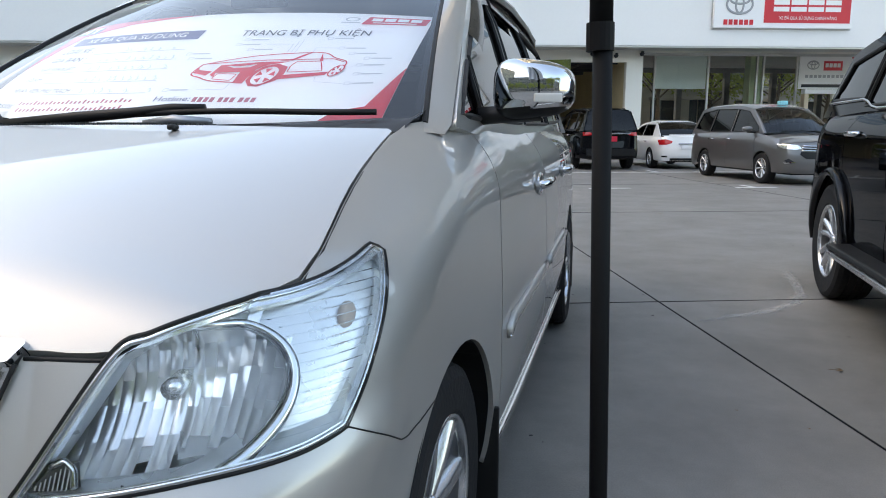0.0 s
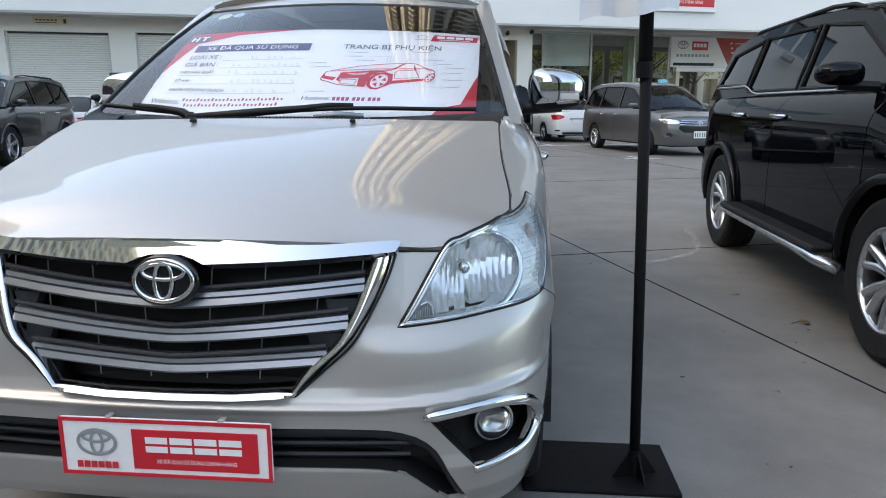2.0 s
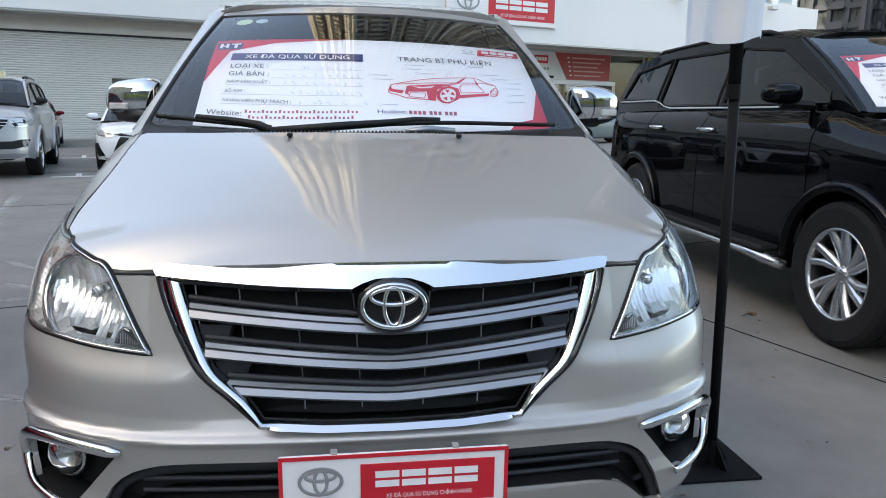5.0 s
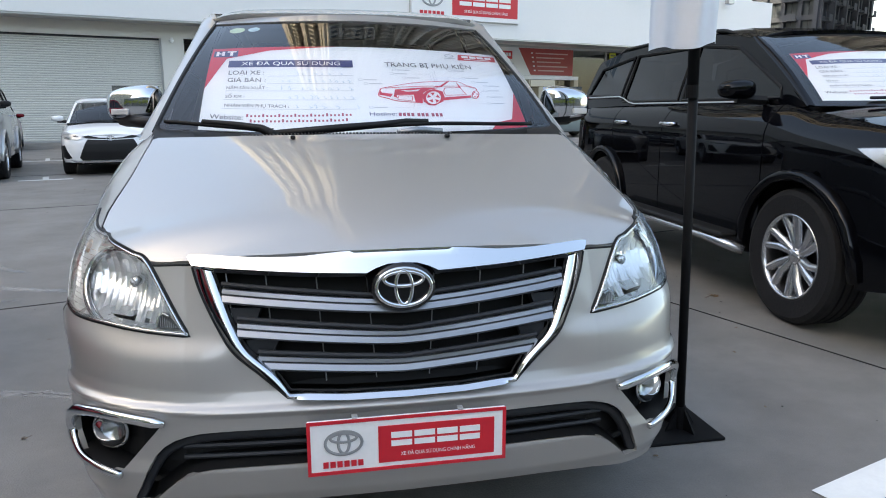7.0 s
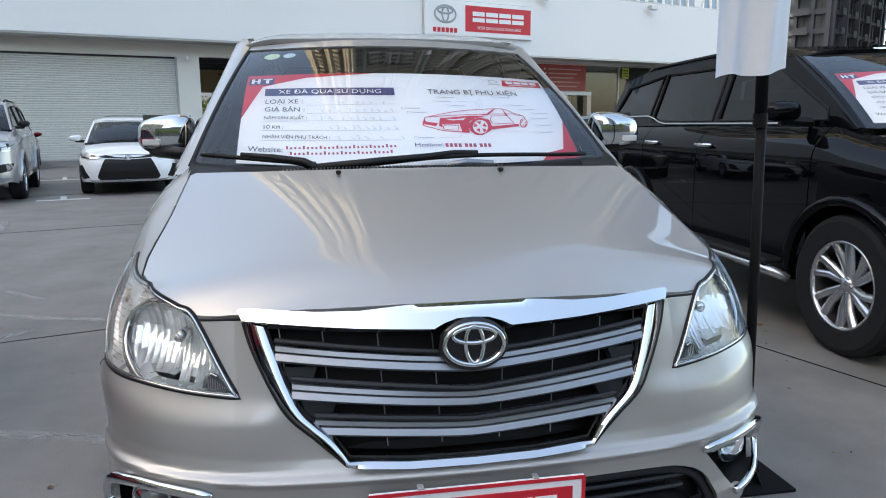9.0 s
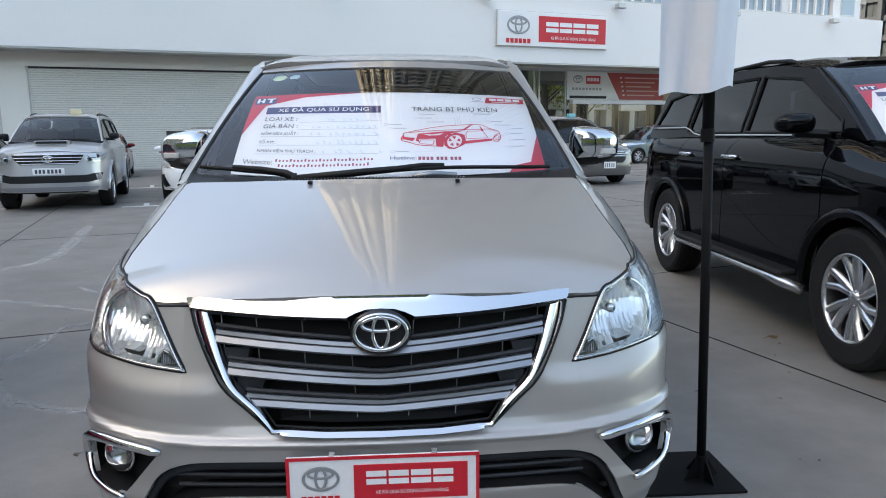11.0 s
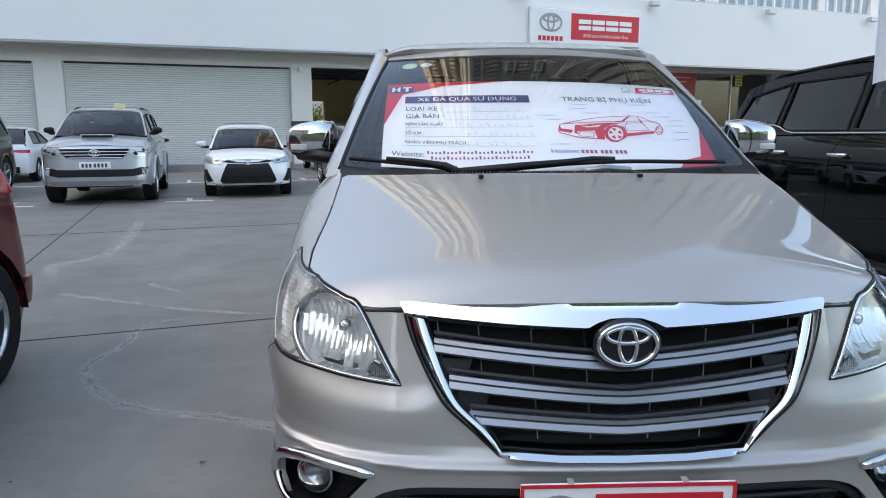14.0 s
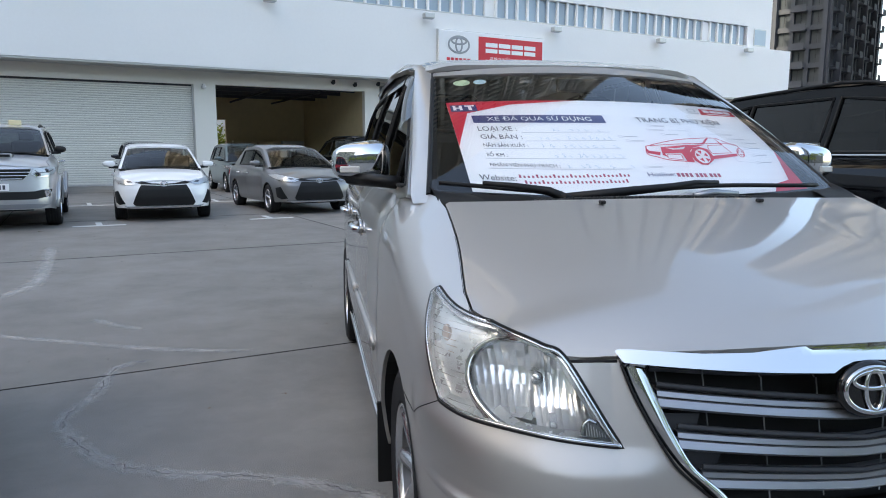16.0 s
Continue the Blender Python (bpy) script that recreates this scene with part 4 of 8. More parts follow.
    for x in (0.065, 0.185, 0.305, 0.40):
        for sg in (-1, 1):
            lo = 0.57 if x < 0.27 else 0.62 if x < 0.35 else 0.70
            P = skin(np.array([sg * x, sg * x]), np.array([lo, 0.84]))
            part("grille_rib", tube([P[0] + np.array((0, 0.030, 0)), P[1] + np.array((sg * 0.02, 0.030, 0))], 0.0016, 5), SATIN, grille)
    for z0, x0, x1 in ((0.742, 0.345, 0.405), (0.668, 0.305, 0.368)):
        for sg in (-1, 1):
            q = [F(x0, z0 - 0.022), F(x1 - 0.012, z0 - 0.022), F(x1, z0 + 0.012), F(x0 - 0.012, z0 + 0.012)]
            q = q if sg > 0 else mirror_poly(q)
            part("grille_blank", patch(skin, q, (), 0.03, off=-0.02, rim=0.02), GREY_PLASTIC, grille)
    line = [skin(np.array([s]), np.array([0.845 - 0.012 * abs(s)]))[0] + np.array((0, 0.0, 0)) for s in np.linspace(-0.44, 0.44, 31)]
    part("bar_edge", tube(line, 0.008, 6), GREY_PLASTIC, grille)
    Pe = skin(np.array([0.0]), np.array([0.80]))[0]
    eb = pose(0, Pe[1] - 0.026, 0.800, -8, 0, 0)
    ring_logo(car, eb, 0.064, CHROME, "emblem", GLOSS_BLACK)
    seat = bmesh.new()
    tube([eb @ Vector((0.068 * math.cos(a * math.tau / 36), 0.010, 0.048 * math.sin(a * math.tau / 36))) for a in range(36)], 0.009, 8, seat, True, up=(0, 1, 0))
    part("emblem_seat", seat, GLOSS_BLACK, car, smooth=True)

    # head lamps
    for sg in (1, -1):
        side = (lambda q: q) if sg > 0 else mirror_poly
        unit = part("head_lamp", patch(skin, side(lamp), (), 0.03, off=-0.085, rim=0), MIRROR_SILVER, car, "clear multi-reflector head lamp")
        cx, cz = np.mean([p[0] for p in lamp]), np.mean([p[1] for p in lamp])
        run = resample(np.vstack([spline(lamp[:5], 60)[:-1], spline(lamp[4:9], 60)[:-1], lamp[8:9], spline(lamp[9:] + lamp[:1], 80)[:-1]]), 130, True)
        tang = np.roll(run, -1, 0) - np.roll(run, 1, 0)
        tang /= np.linalg.norm(tang, axis=1)[:, None]
        inward = np.stack([-tang[:, 1], tang[:, 0]], 1)
        # a broad bright band along the top and inner edges, a narrow one below and outside
        wide = np.where(run[:, 1] > 0.742 + 0.35 * np.clip(run[:, 0] - lamp[14][0], -1, 0.25), 0.0125, 0.0075)
        wide = np.convolve(np.r_[wide[-4:], wide, wide[:4]], np.ones(9) / 9, "valid")
        small = [tuple(q) for q in run + inward * wide[:, None]]
        walls = bmesh.new()
        lp = edge_points(side(lamp), 0.02)
        hi = skin(lp[:, 0], lp[:, 1])
        ce = np.array((sg * 0.66, 0.36, 0.79))
        deep = hi + (ce - hi) * (0.14 + 0.4 * step01(abs(hi[:, :1]), 0.66, 0.78))
        hv, dv = [walls.verts.new(p) for p in hi], [walls.verts.new(p) for p in deep]
        for i in range(len(lp)):
            walls.faces.new((hv[i], hv[(i + 1) % len(lp)], dv[(i + 1) % len(lp)], dv[i]))
        part("lamp_housing", walls, FROSTED, unit)
        part("lamp_bezel", patch(skin, side([tuple(q) for q in run]), [side(small)], 0.03, off=0.0015, rim=0.014, edge_step=0.012), MIRROR_SILVER, unit, "silver lamp edge", smooth=True)
        part("lamp_lens", patch(skin, side([tuple(q) for q in run]), (), 0.03, off=0.006, rim=0), CLEAR_LENS, unit, smooth=True)
        for name, pull, r, mat in (("lamp_strip", 0.004, 0.0034, CHROME), ("lamp_gap", -0.0015, 0.0032, BLACK)):
            q = run + inward * pull
            line = skin(q[:, 0] * sg, q[:, 1]) + np.array((sg * 0.3, -0.9, 0)) * (0.004 if mat is CHROME else 0.0005)
            part(name, tube(list(line), r, 8, None, True), mat, unit, smooth=True)

        def inset(x, z, depth):
            """A point behind the lens at that x and height."""
            p = skin(np.array([sh.at(z, x=x)]), np.array([z]))[0]
            return Vector((sg * (p[0] - 0.25 * depth), p[1] + depth, z))

        # main bowl: a hollow of many small curved mirrors round the bulb
        BX, BZ, RX, RZ = 0.650, 0.786, 0.105, 0.086
        loop = np.array(small)

        def hollow(x, z):
            rho = ((x - BX) / (RX if x > BX else 0.19)) ** 2 + ((z - BZ) / (RZ if x > BX else 0.11)) ** 2
            return 0.020 + 0.070 * max(0.0, 1 - rho)

        def bowl(a, b):
            P = skin(a, b)
            dep = np.array([hollow(abs(x), z) for x, z in zip(P[:, 0], P[:, 2])]) + 0.005
            return P + np.stack([-0.25 * sg * dep, dep, 0 * dep], -1)

        shell = patch(bowl, side(small), (), 0.010, rim=0)
        far = [f for f in shell.faces if abs(f.calc_center_median().x) > BX and ((abs(f.calc_center_median().x) - BX) / RX) ** 2 + ((f.calc_center_median().z - BZ) / RZ) ** 2 > 1]
        bmesh.ops.delete(shell, geom=far, context="FACES")
        part("reflector_bowl", shell, FROSTED, unit, smooth=True)
        rf = random.Random(17)
        fl = bmesh.new()
        FW, FH = 0.0125, 0.036
        for i in range(22):
            for j in range(8):
                x0 = 0.495 + FW * i
                z0 = 0.690 + FH * (j + (0.25 if i % 3 else 0.0))
                xm, zm = x0 + FW / 2, z0 + FH / 2
                if xm > BX and ((xm - BX) / RX) ** 2 + ((zm - BZ) / RZ) ** 2 > 1.06:
                    continue
                if not inside(np.array([(sh.at(zm, x=xm), zm)]), loop)[0]:
                    continue
                ta, tb, bulge = rf.gauss(0, 0.03), rf.gauss(0, 0.02), rf.choice((0.0010, 0.0014, 0.0008))
                grid = []
                for a in range(4):
                    row = []
                    for b in range(4):
                        u, v = a / 3 - 0.5, b / 3 - 0.5
                        x, z = xm + u * FW, zm + v * FH
                        dep = hollow(x, z) + ta * u * FW + tb * v * FH + bulge * 4 * (u * u + 0.4 * v * v)
                        row.append(fl.verts.new(inset(x, z, dep)))
                    grid.append(row)
                for a in range(3):
                    for b in range(3):
                        f = (grid[a][b], grid[a + 1][b], grid[a + 1][b + 1], grid[a][b + 1])
                        fl.faces.new(f if sg > 0 else f[::-1])
        part("reflector_facet", fl, FACET, unit, smooth=True)
        rim = [inset(BX + (RX + 0.003) * math.cos(a), BZ + (RZ + 0.003) * math.sin(a), 0.013) for a in np.linspace(-1.95, 1.75, 48)]
        part("bowl_ring", tube(rim, list(np.interp(np.arange(48), (0, 12, 30, 47), (0.006, 0.011, 0.010, 0.005))), 10, flat=0.75, up=(0, 1, 0)), CHROME, unit, "chrome ring", smooth=True)
        bulb = rod(inset(BX - 0.012, BZ + 0.012, 0.080), inset(BX - 0.012, BZ + 0.012, 0.040), 0.013, n=14)
        part("bulb", bulb, MIRROR_SILVER, unit, smooth=True)
        # outer marker: pale lining, fine ribs and a dull amber bulb behind them
        lin = patch(lambda a, b: skin(a, b) + np.stack([-0.35 * 0.030 * np.sign(a), 0.030 + 0 * a, 0 * a], -1), side(small), (), 0.010, rim=0)
        bmesh.ops.delete(lin, geom=[f for f in lin.faces if ((abs(f.calc_center_median().x) - BX) / RX) ** 2 + ((f.calc_center_median().z - BZ) / RZ) ** 2 < 0.93 or abs(f.calc_center_median().x) < BX - 0.01], context="FACES")
        part("marker_lining", lin, FROSTED, unit)
        a_hi = max(q[0] for q in small)
        ribs = bmesh.new()
        for k in range(17):
            z = 0.735 + 0.0112 * k
            ss = np.linspace(sh.at(z, x=BX + 0.03), a_hi, 60)
            xy = skin(ss, np.full(60, z))
            ss = [q for q, p in zip(ss, xy) if inside(np.array([(q, z)]), loop)[0] and ((p[0] - BX) / (RX + 0.012)) ** 2 + ((z - BZ) / (RZ + 0.012)) ** 2 > 1]
            if len(ss) < 4:
                continue
            P = skin(np.array(ss[::3]), np.full(len(ss[::3]), z)) + np.array((-0.006, 0.008, 0))
            tube(list(P * (sg, 1, 1)), 0.0010, 4, ribs)
        part("marker_rib", ribs, CLEAR_LENS, unit)
        pa = skin(np.array([sh.at(0.850, y=0.40)]), np.array([0.850]))[0]
        am = bmesh.new()
        bmesh.ops.create_uvsphere(am, u_segments=16, v_segments=10, radius=1, matrix=Matrix.Translation((sg * (pa[0] - 0.022), pa[1] + 0.022, 0.846)) @ Matrix.Diagonal((0.012, 0.028, 0.024, 1)))
        part("indicator_bulb", am, AMBER, unit, "amber indicator bulb", smooth=True)
        # small inner lamp in the lower corner
        pocket = [(0.512, 0.706), (0.566, 0.711), (0.560, 0.738), (0.543, 0.740), (0.530, 0.727)]
        part("position_lamp", patch(skin, side([F(x, z) for x, z in pocket]), (), 0.02, off=-0.003, rim=0.012), ALLOY_DARK, unit, "small ribbed corner lamp")
        smr = tube([inset(x, z, 0.0) for x, z in resample([(0.566, 0.711), (0.562, 0.732), (0.551, 0.741), (0.536, 0.734)], 14)], 0.0042, 6, up=(0, 1, 0))
        part("position_ring", smr, CHROME, unit, smooth=True)
        bars = bmesh.new()
        for k in range(8):
            x = 0.522 + 0.005 * k
            tube([inset(x, 0.709, 0.0005), inset(x + 0.001, min(0.735, 0.714 + 0.0035 * k), 0.0005)], 0.0011, 4, bars)
        part("position_rib", bars, FACET, unit)
        # fog lamp
        f = side(fog)
        cup = part("fog_lamp_housing", patch(skin, f, (), 0.03, off=-0.075, rim=0), BLACK, car, "black fog lamp recess")
        lp = edge_points(f, 0.02)
        hi = skin(lp[:, 0], lp[:, 1])
        wl = bmesh.new()
        deep = hi + np.array((-sg * 0.02, 0.075, 0))
        hv, dv = [wl.verts.new(p) for p in hi], [wl.verts.new(p) for p in deep]
        for i in range(len(lp)):
            wl.faces.new((hv[i], hv[(i + 1) % len(lp)], dv[(i + 1) % len(lp)], dv[i]))
        part("recess_wall", wl, BLACK, cup)
        path = [F(0.550, 0.503), F(0.64, 0.516), F(0.715, 0.520), F(0.77, 0.503), F(0.795, 0.466), F(0.797, 0.43), F(0.775, 0.396), F(0.72, 0.383), F(0.658, 0.372)]
        path = spline(path, 48)
        line = skin(path[:, 0] * sg, path[:, 1])
        nrm = np.stack([sg * np.interp(path[:, 0], sh.s, sh.normal[:, 0]), np.interp(path[:, 0], sh.s, sh.normal[:, 1]), 0 * line[:, 0]], 1) * 0.006
        part("fog_trim", tube(list(line + nrm), list(np.interp(np.arange(48), (0, 2, 16, 22, 28, 34, 47), (0.008, 0.0135, 0.0135, 0.0155, 0.0155, 0.0105, 0.0095))), 8, flat=0.9, up=(0, 1, 0)), CHROME, cup, "chrome fog lamp trim", smooth=True)
        fc = Vector((sg * 0.703, 0.165, 0.446))
        ft = Matrix.Translation(fc) @ Matrix.Rotation(sg * radians(22), 4, "Z")
        lens = lathe([(0.0, -0.022), (0.018, -0.020), (0.034, -0.012), (0.043, 0.0), (0.045, 0.012)], 28, "y")
        bmesh.ops.transform(lens, matrix=ft, verts=lens.verts[:])
        part("fog_lens", lens, CLEAR_LENS, cup, smooth=True)
        refl = lathe([(0.0, 0.03), (0.02, 0.026), (0.036, 0.012), (0.045, 0.0), (0.049, 0.004)], 28, "y")
        bmesh.ops.transform(refl, matrix=ft, verts=refl.verts[:])
        part("fog_reflector", refl, FOG_MIRROR, cup, smooth=True)

    # windscreen
    def wind(a, b, lift=0.0):
        a, b = np.asarray(a, float), np.asarray(b, float)
        q = (a / 0.72) ** 2
        bow = 4 * b * (1 - b)
        x = a * (1 - 0.2 * b)
        y = (0.915 + 0.115 * q) * (1 - b) + (1.70 + 0.107 * q) * b - 0.012 * bow
        z = (1.105 + 0.025 * q) * (1 - b) + (1.607 - 0.027 * q) * b + 0.02 * bow
        return np.stack([x, y - 0.5 * lift, z + 0.84 * lift], -1)

    W = 0.72
    rect = [(-W, 0), (W, 0), (W, 1), (-W, 1)]
    inner = [(-W + 0.026, 0.035), (W - 0.026, 0.035), (W - 0.016, 0.955), (-W + 0.016, 0.955)]
    scr = part("windscreen", patch(wind, rect, (), 0.06, rim=0), WINDSCREEN, car, "clear windscreen", smooth=True)
    part("frit_band", patch(wind, rect, [inner], 0.05, off=-0.004, rim=0), BLACK, scr, "black ceramic border")
    part("screen_seal", tube([wind(np.array([a]), np.array([b]), -0.004)[0] for a, b in [(W, k / 12) for k in range(13)]] + [wind(np.array([a]), np.array([1.0]), -0.008)[0] for a in np.linspace(W, -W, 20)[1:-1]] + [wind(np.array([-W]), np.array([1 - k / 12]))[0] for k in range(13)], 0.008, 6), BLACK, scr)
    for a, r, cc in ((-0.585, 0.034, (0.50, 0.62, 0.42)), (-0.50, 0.026, (0.42, 0.58, 0.62))):
        disc = [(a + r * math.cos(k * math.tau / 24) * 1.15, 0.875 + r * 1.0 * math.sin(k * math.tau / 24)) for k in range(24)]
        part("inspection_sticker", patch(wind, disc, (), 0.02, off=-0.006, rim=0), surf("sticker", cc, 0.6), scr, "round inspection sticker")
    tilt = [wind(np.array([W]), np.array([k / 10]))[0] for k in range(11)] + [np.array(q) for q in ((0.600, 1.95, 1.634), (0.605, 2.25, 1.674), (0.600, 3.0, 1.705), (0.585, 4.0, 1.67))]
    back_line = np.stack([np.linspace(0.768, 0.640, 11), np.linspace(1.09, 1.87, 11), np.linspace(1.125, 1.605, 11)], 1)
    back_line = np.vstack([back_line, [(0.632, 2.05, 1.635), (0.626, 2.35, 1.665), (0.615, 3.0, 1.688), (0.60, 4.0, 1.66)]])
    for sg in (1, -1):
        t, b = np.array(tilt) * (sg, 1, 1), back_line * (sg, 1, 1)
        swell = np.interp(np.arange(len(t)), (0, 4), (0.0, 1.0))[:, None] * np.array((sg * 0.75, -0.35, 0.5))
        foot = np.array((sg * 0.010, -0.07, -0.022))
        t, b = np.vstack([t[:1] + foot, t]), np.vstack([b[:1] + foot * (0.2, 1, 1), b])
        part("windscreen_pillar", strip(t, b, 0.012, np.vstack([swell[:1], swell]), 5), CHAMPAGNE, car, smooth=True)

    # cowl, wipers
    hood_line = np.array([bonnet(np.array([x]), np.array([y]))[0] - (0, -0.004, 0.022) for x, y in resample([(-0.712, 0.897), (-0.5, 0.866), (-0.25, 0.842), (0, 0.834), (0.25, 0.842), (0.5, 0.866), (0.712, 0.897)], 33)])
    glass_line = np.array([wind(np.array([a]), np.array([0.02]))[0] for a in np.linspace(-0.71, 0.71, 33)])
    part("cowl_panel", strip(hood_line, glass_line, -0.004, (0, 0, 1), 3), BLACK, car)
    for sg in (1, -1):
        low = [bonnet(np.array([x]), np.array([y]))[0] - (0, -0.004, 0.006) for x, y in resample([(0.56, 0.872), (0.66, 0.889), (0.708, 0.899)], 9)]
        high = [wind(np.array([a]), np.array([b]), 0.003)[0] for a, b in resample([(0.60, 0.012), (0.70, 0.016), (0.722, 0.050)], 9)]
        part("cowl_corner", strip(np.array(low) * (sg, 1, 1), np.array(high) * (sg, 1, 1), 0.004, (0, -0.3, 1), 4), BLACK, car, smooth=True)
    slots = bmesh.new()
    for k in range(62):
        x = -0.42 + 0.0115 * k
        h = bonnet(np.array([x]), np.array([0.848]))[0]
        bmesh.ops.create_cube(slots, size=1, matrix=Matrix.Translation((x, 0.868 + 0.1 * x * x, h[2] - 0.004)) @ Matrix.Diagonal((0.0045, 0.04, 0.012, 1)))
    part("cowl_slots", slots, ALLOY_DARK, car)
    for arm_pts, blade_pts in ((((-0.30, -0.03), (-0.36, 0.015), (-0.46, 0.032), (-0.56, 0.038)), ((-0.69, 0.036), (-0.56, 0.030), (-0.32, 0.012))), (((-0.33, -0.02), (-0.1, 0.025), (0.05, 0.045), (0.14, 0.062), (0.22, 0.060)), ((-0.25, 0.012), (0.2, 0.050), (0.62, 0.018)))):
        wp = part("wiper", tube([wind(np.array([a]), np.array([b]), 0.022)[0] for a, b in resample(spline(blade_pts, 60), 16)], 0.006, 6, flat=1.3), BLACK, car, smooth=True)
        part("wiper_arm", tube([wind(np.array([a]), np.array([b]), 0.026)[0] for a, b in arm_pts], [0.017, 0.015, 0.013, 0.011, 0.009][:len(arm_pts)], 6), BLACK, wp, smooth=True)
    part("wiper_cap", tube([wind(np.array([a]), np.array([b]), 0.03)[0] for a, b in ((0.10, -0.01), (0.17, 0.005), (0.26, -0.005))], [0.010, 0.014, 0.009], 6), SATIN, car, "worn bright wiper cap", smooth=True)

    # cabin sides and roof
    def cabin(y, z):
        y, z = np.asarray(y, float), np.asarray(z, float)
        x = 0.782 - (z - 1.11) * 0.31 - 0.03 * np.clip((z - 1.45) / 0.2, 0, 1) ** 2 - 0.05 * np.clip((y - 3.6) / 0.9, 0, 1) ** 2
        return np.stack([x, y, z], -1)

    side_poly = [(1.09, 1.12), (1.3, 1.10), (2.0, 1.09), (3.5, 1.10), (4.5, 1.11), (4.47, 1.3), (4.35, 1.60), (4.0, 1.655), (3.0, 1.685), (2.3, 1.66), (1.87, 1.605)]
    wins = {"quarter_light": [(1.185, 1.150), (1.44, 1.142), (1.44, 1.298)], "front_window": [(1.47, 1.145), (2.19, 1.14), (2.19, 1.61), (1.985, 1.585), (1.485, 1.315)], "rear_window": [(2.28, 1.14), (3.13, 1.145), (3.06, 1.625), (2.28, 1.62)], "side_rear_window": [(3.20, 1.15), (4.22, 1.18), (4.02, 1.58), (3.15, 1.62)]}
    body = patch(cabin, side_poly, list(wins.values()), 0.07, rim=0.02)
    mb = mirrored(body)
    for sg, bm in ((1, body), (-1, mb)):
        sidep = part("cabin_side", bm, CHAMPAGNE, car, smooth=True)
        for name, q in wins.items():
            g = patch(cabin, q, (), 0.08, off=-0.008, rim=0)
            t = tube([cabin(np.array([y]), np.array([z]))[0] for y, z in edge_points(q, 0.1)], 0.009, 6, None, True)
            if sg < 0:
                g, t = mirrored(g), mirrored(t)
            gl = part(name, g, SIDE_GLASS, sidep, smooth=True)
            part("window_seal", t, BLACK, gl)
        for q in ([(1.60, 1.395), (1.985, 1.60), (2.19, 1.63)], [(2.28, 1.637), (3.05, 1.642)]):
            pts = np.array([cabin(np.array([y]), np.array([z]))[0] for y, z in resample(q, 10)])
            low = pts + np.array((0.045, 0.0, -0.055))
            st = strip(pts * (sg, 1, 1), low * (sg, 1, 1), 0.008, (sg, 0, 0.3), 3)
            part("window_visor", st, GLOSS_BLACK, sidep, "smoked rain visor", smooth=True)
    zr = smooth_table([(1.70, 1.611), (1.9, 1.662), (2.3, 1.715), (2.9, 1.748), (3.6, 1.742), (4.2, 1.70), (4.45, 1.66)], 0.08)

    def roof(x, y):
        x, y = np.asarray(x, float), np.asarray(y, float)
        return np.stack([x, y, zr(y) - 0.02 * (x / 0.6) ** 2 - 0.042 * np.clip((abs(x) - 0.45) / 0.18, 0, 1.1) ** 2], -1)

    fe = [(a * 0.8, 1.70 + 0.107 * (a / 0.72) ** 2) for a in np.linspace(-0.72, 0.72, 15)]
    rf = fe + [(0.632, 1.88), (0.628, 2.4), (0.62, 3.2), (0.60, 4.0), (0.55, 4.4), (-0.55, 4.4), (-0.60, 4.0), (-0.62, 3.2), (-0.628, 2.4), (-0.632, 1.88)]
    part("roof", patch(roof, rf, (), 0.07, rim=0.02), CHAMPAGNE, car, smooth=True)
    head = [(-W, 1.0), (-W, 0.955)] + [(a, 0.925 + 0.03 * (abs(a) / W) ** 3) for a in np.linspace(-W + 0.05, W - 0.05, 15)] + [(W, 0.955), (W, 1.0)]
    part("roof_header", patch(wind, head[::-1], (), 0.03, off=0.005, rim=0.01, flip=False), CHAMPAGNE, car, smooth=True)
    part("tailgate", strip(np.array([(x, 4.40, 1.64) for x in np.linspace(-0.56, 0.56, 9)]), np.array([(x, 4.53, 1.1) for x in np.linspace(-0.76, 0.76, 9)]), 0.04, (0, 1, 0), 4), CHAMPAGNE, car)

    # mirrors
    for sg in (1, -1):
        bm = bmesh.new()
        bmesh.ops.create_uvsphere(bm, u_segments=36, v_segments=22, radius=1)
        for v in bm.verts:
            x, y, z = v.co
            k = lambda q, e: math.copysign(abs(q) ** e, q)
            x2, y2, z2 = k(x, 0.62), k(y, 0.75), k(z, 0.6)
            v.co = (sg * (0.912 + 0.110 * x2), 1.452 + (0.085 if y2 < 0 else 0.03) * y2 + 0.02 * max(x2, 0), 1.220 + (0.080 if z2 > 0 else 0.076) * z2 * (1 - 0.18 * x2))
        if sg < 0:
            bmesh.ops.translate(bm, vec=(0.02, 0.12, 0), verts=bm.verts[:])
        low = bm.copy()
        bmesh.ops.delete(bm, geom=[f for f in bm.faces if f.calc_center_median().z < 1.172], context="FACES")
        bmesh.ops.delete(low, geom=[f for f in low.faces if f.calc_center_median().z >= 1.172], context="FACES")
        shell = part("door_mirror", bm, CHROME, car, "chrome door mirror cap", smooth=True)
        part("mirror_base", low, BLACK, shell, smooth=True)
        part("mirror_arm", tube([(sg * 0.76, 1.42, 1.15), (sg * 0.82, 1.44, 1.155), (sg * 0.93, 1.45 + (0.1 if sg < 0 else 0), 1.165)], [0.035, 0.034, 0.04], 8, flat=0.7), BLACK, shell, smooth=True)
        ind = box(-0.038, 0.038, -0.006, 0.006, -0.012, 0.012, 0.004)
        bmesh.ops.transform(ind, matrix=pose(sg * 0.957 + (0.02 if sg < 0 else 0), 1.380 + (0.12 if sg < 0 else 0), 1.196, 0, 0, sg * 21), verts=ind.verts[:])
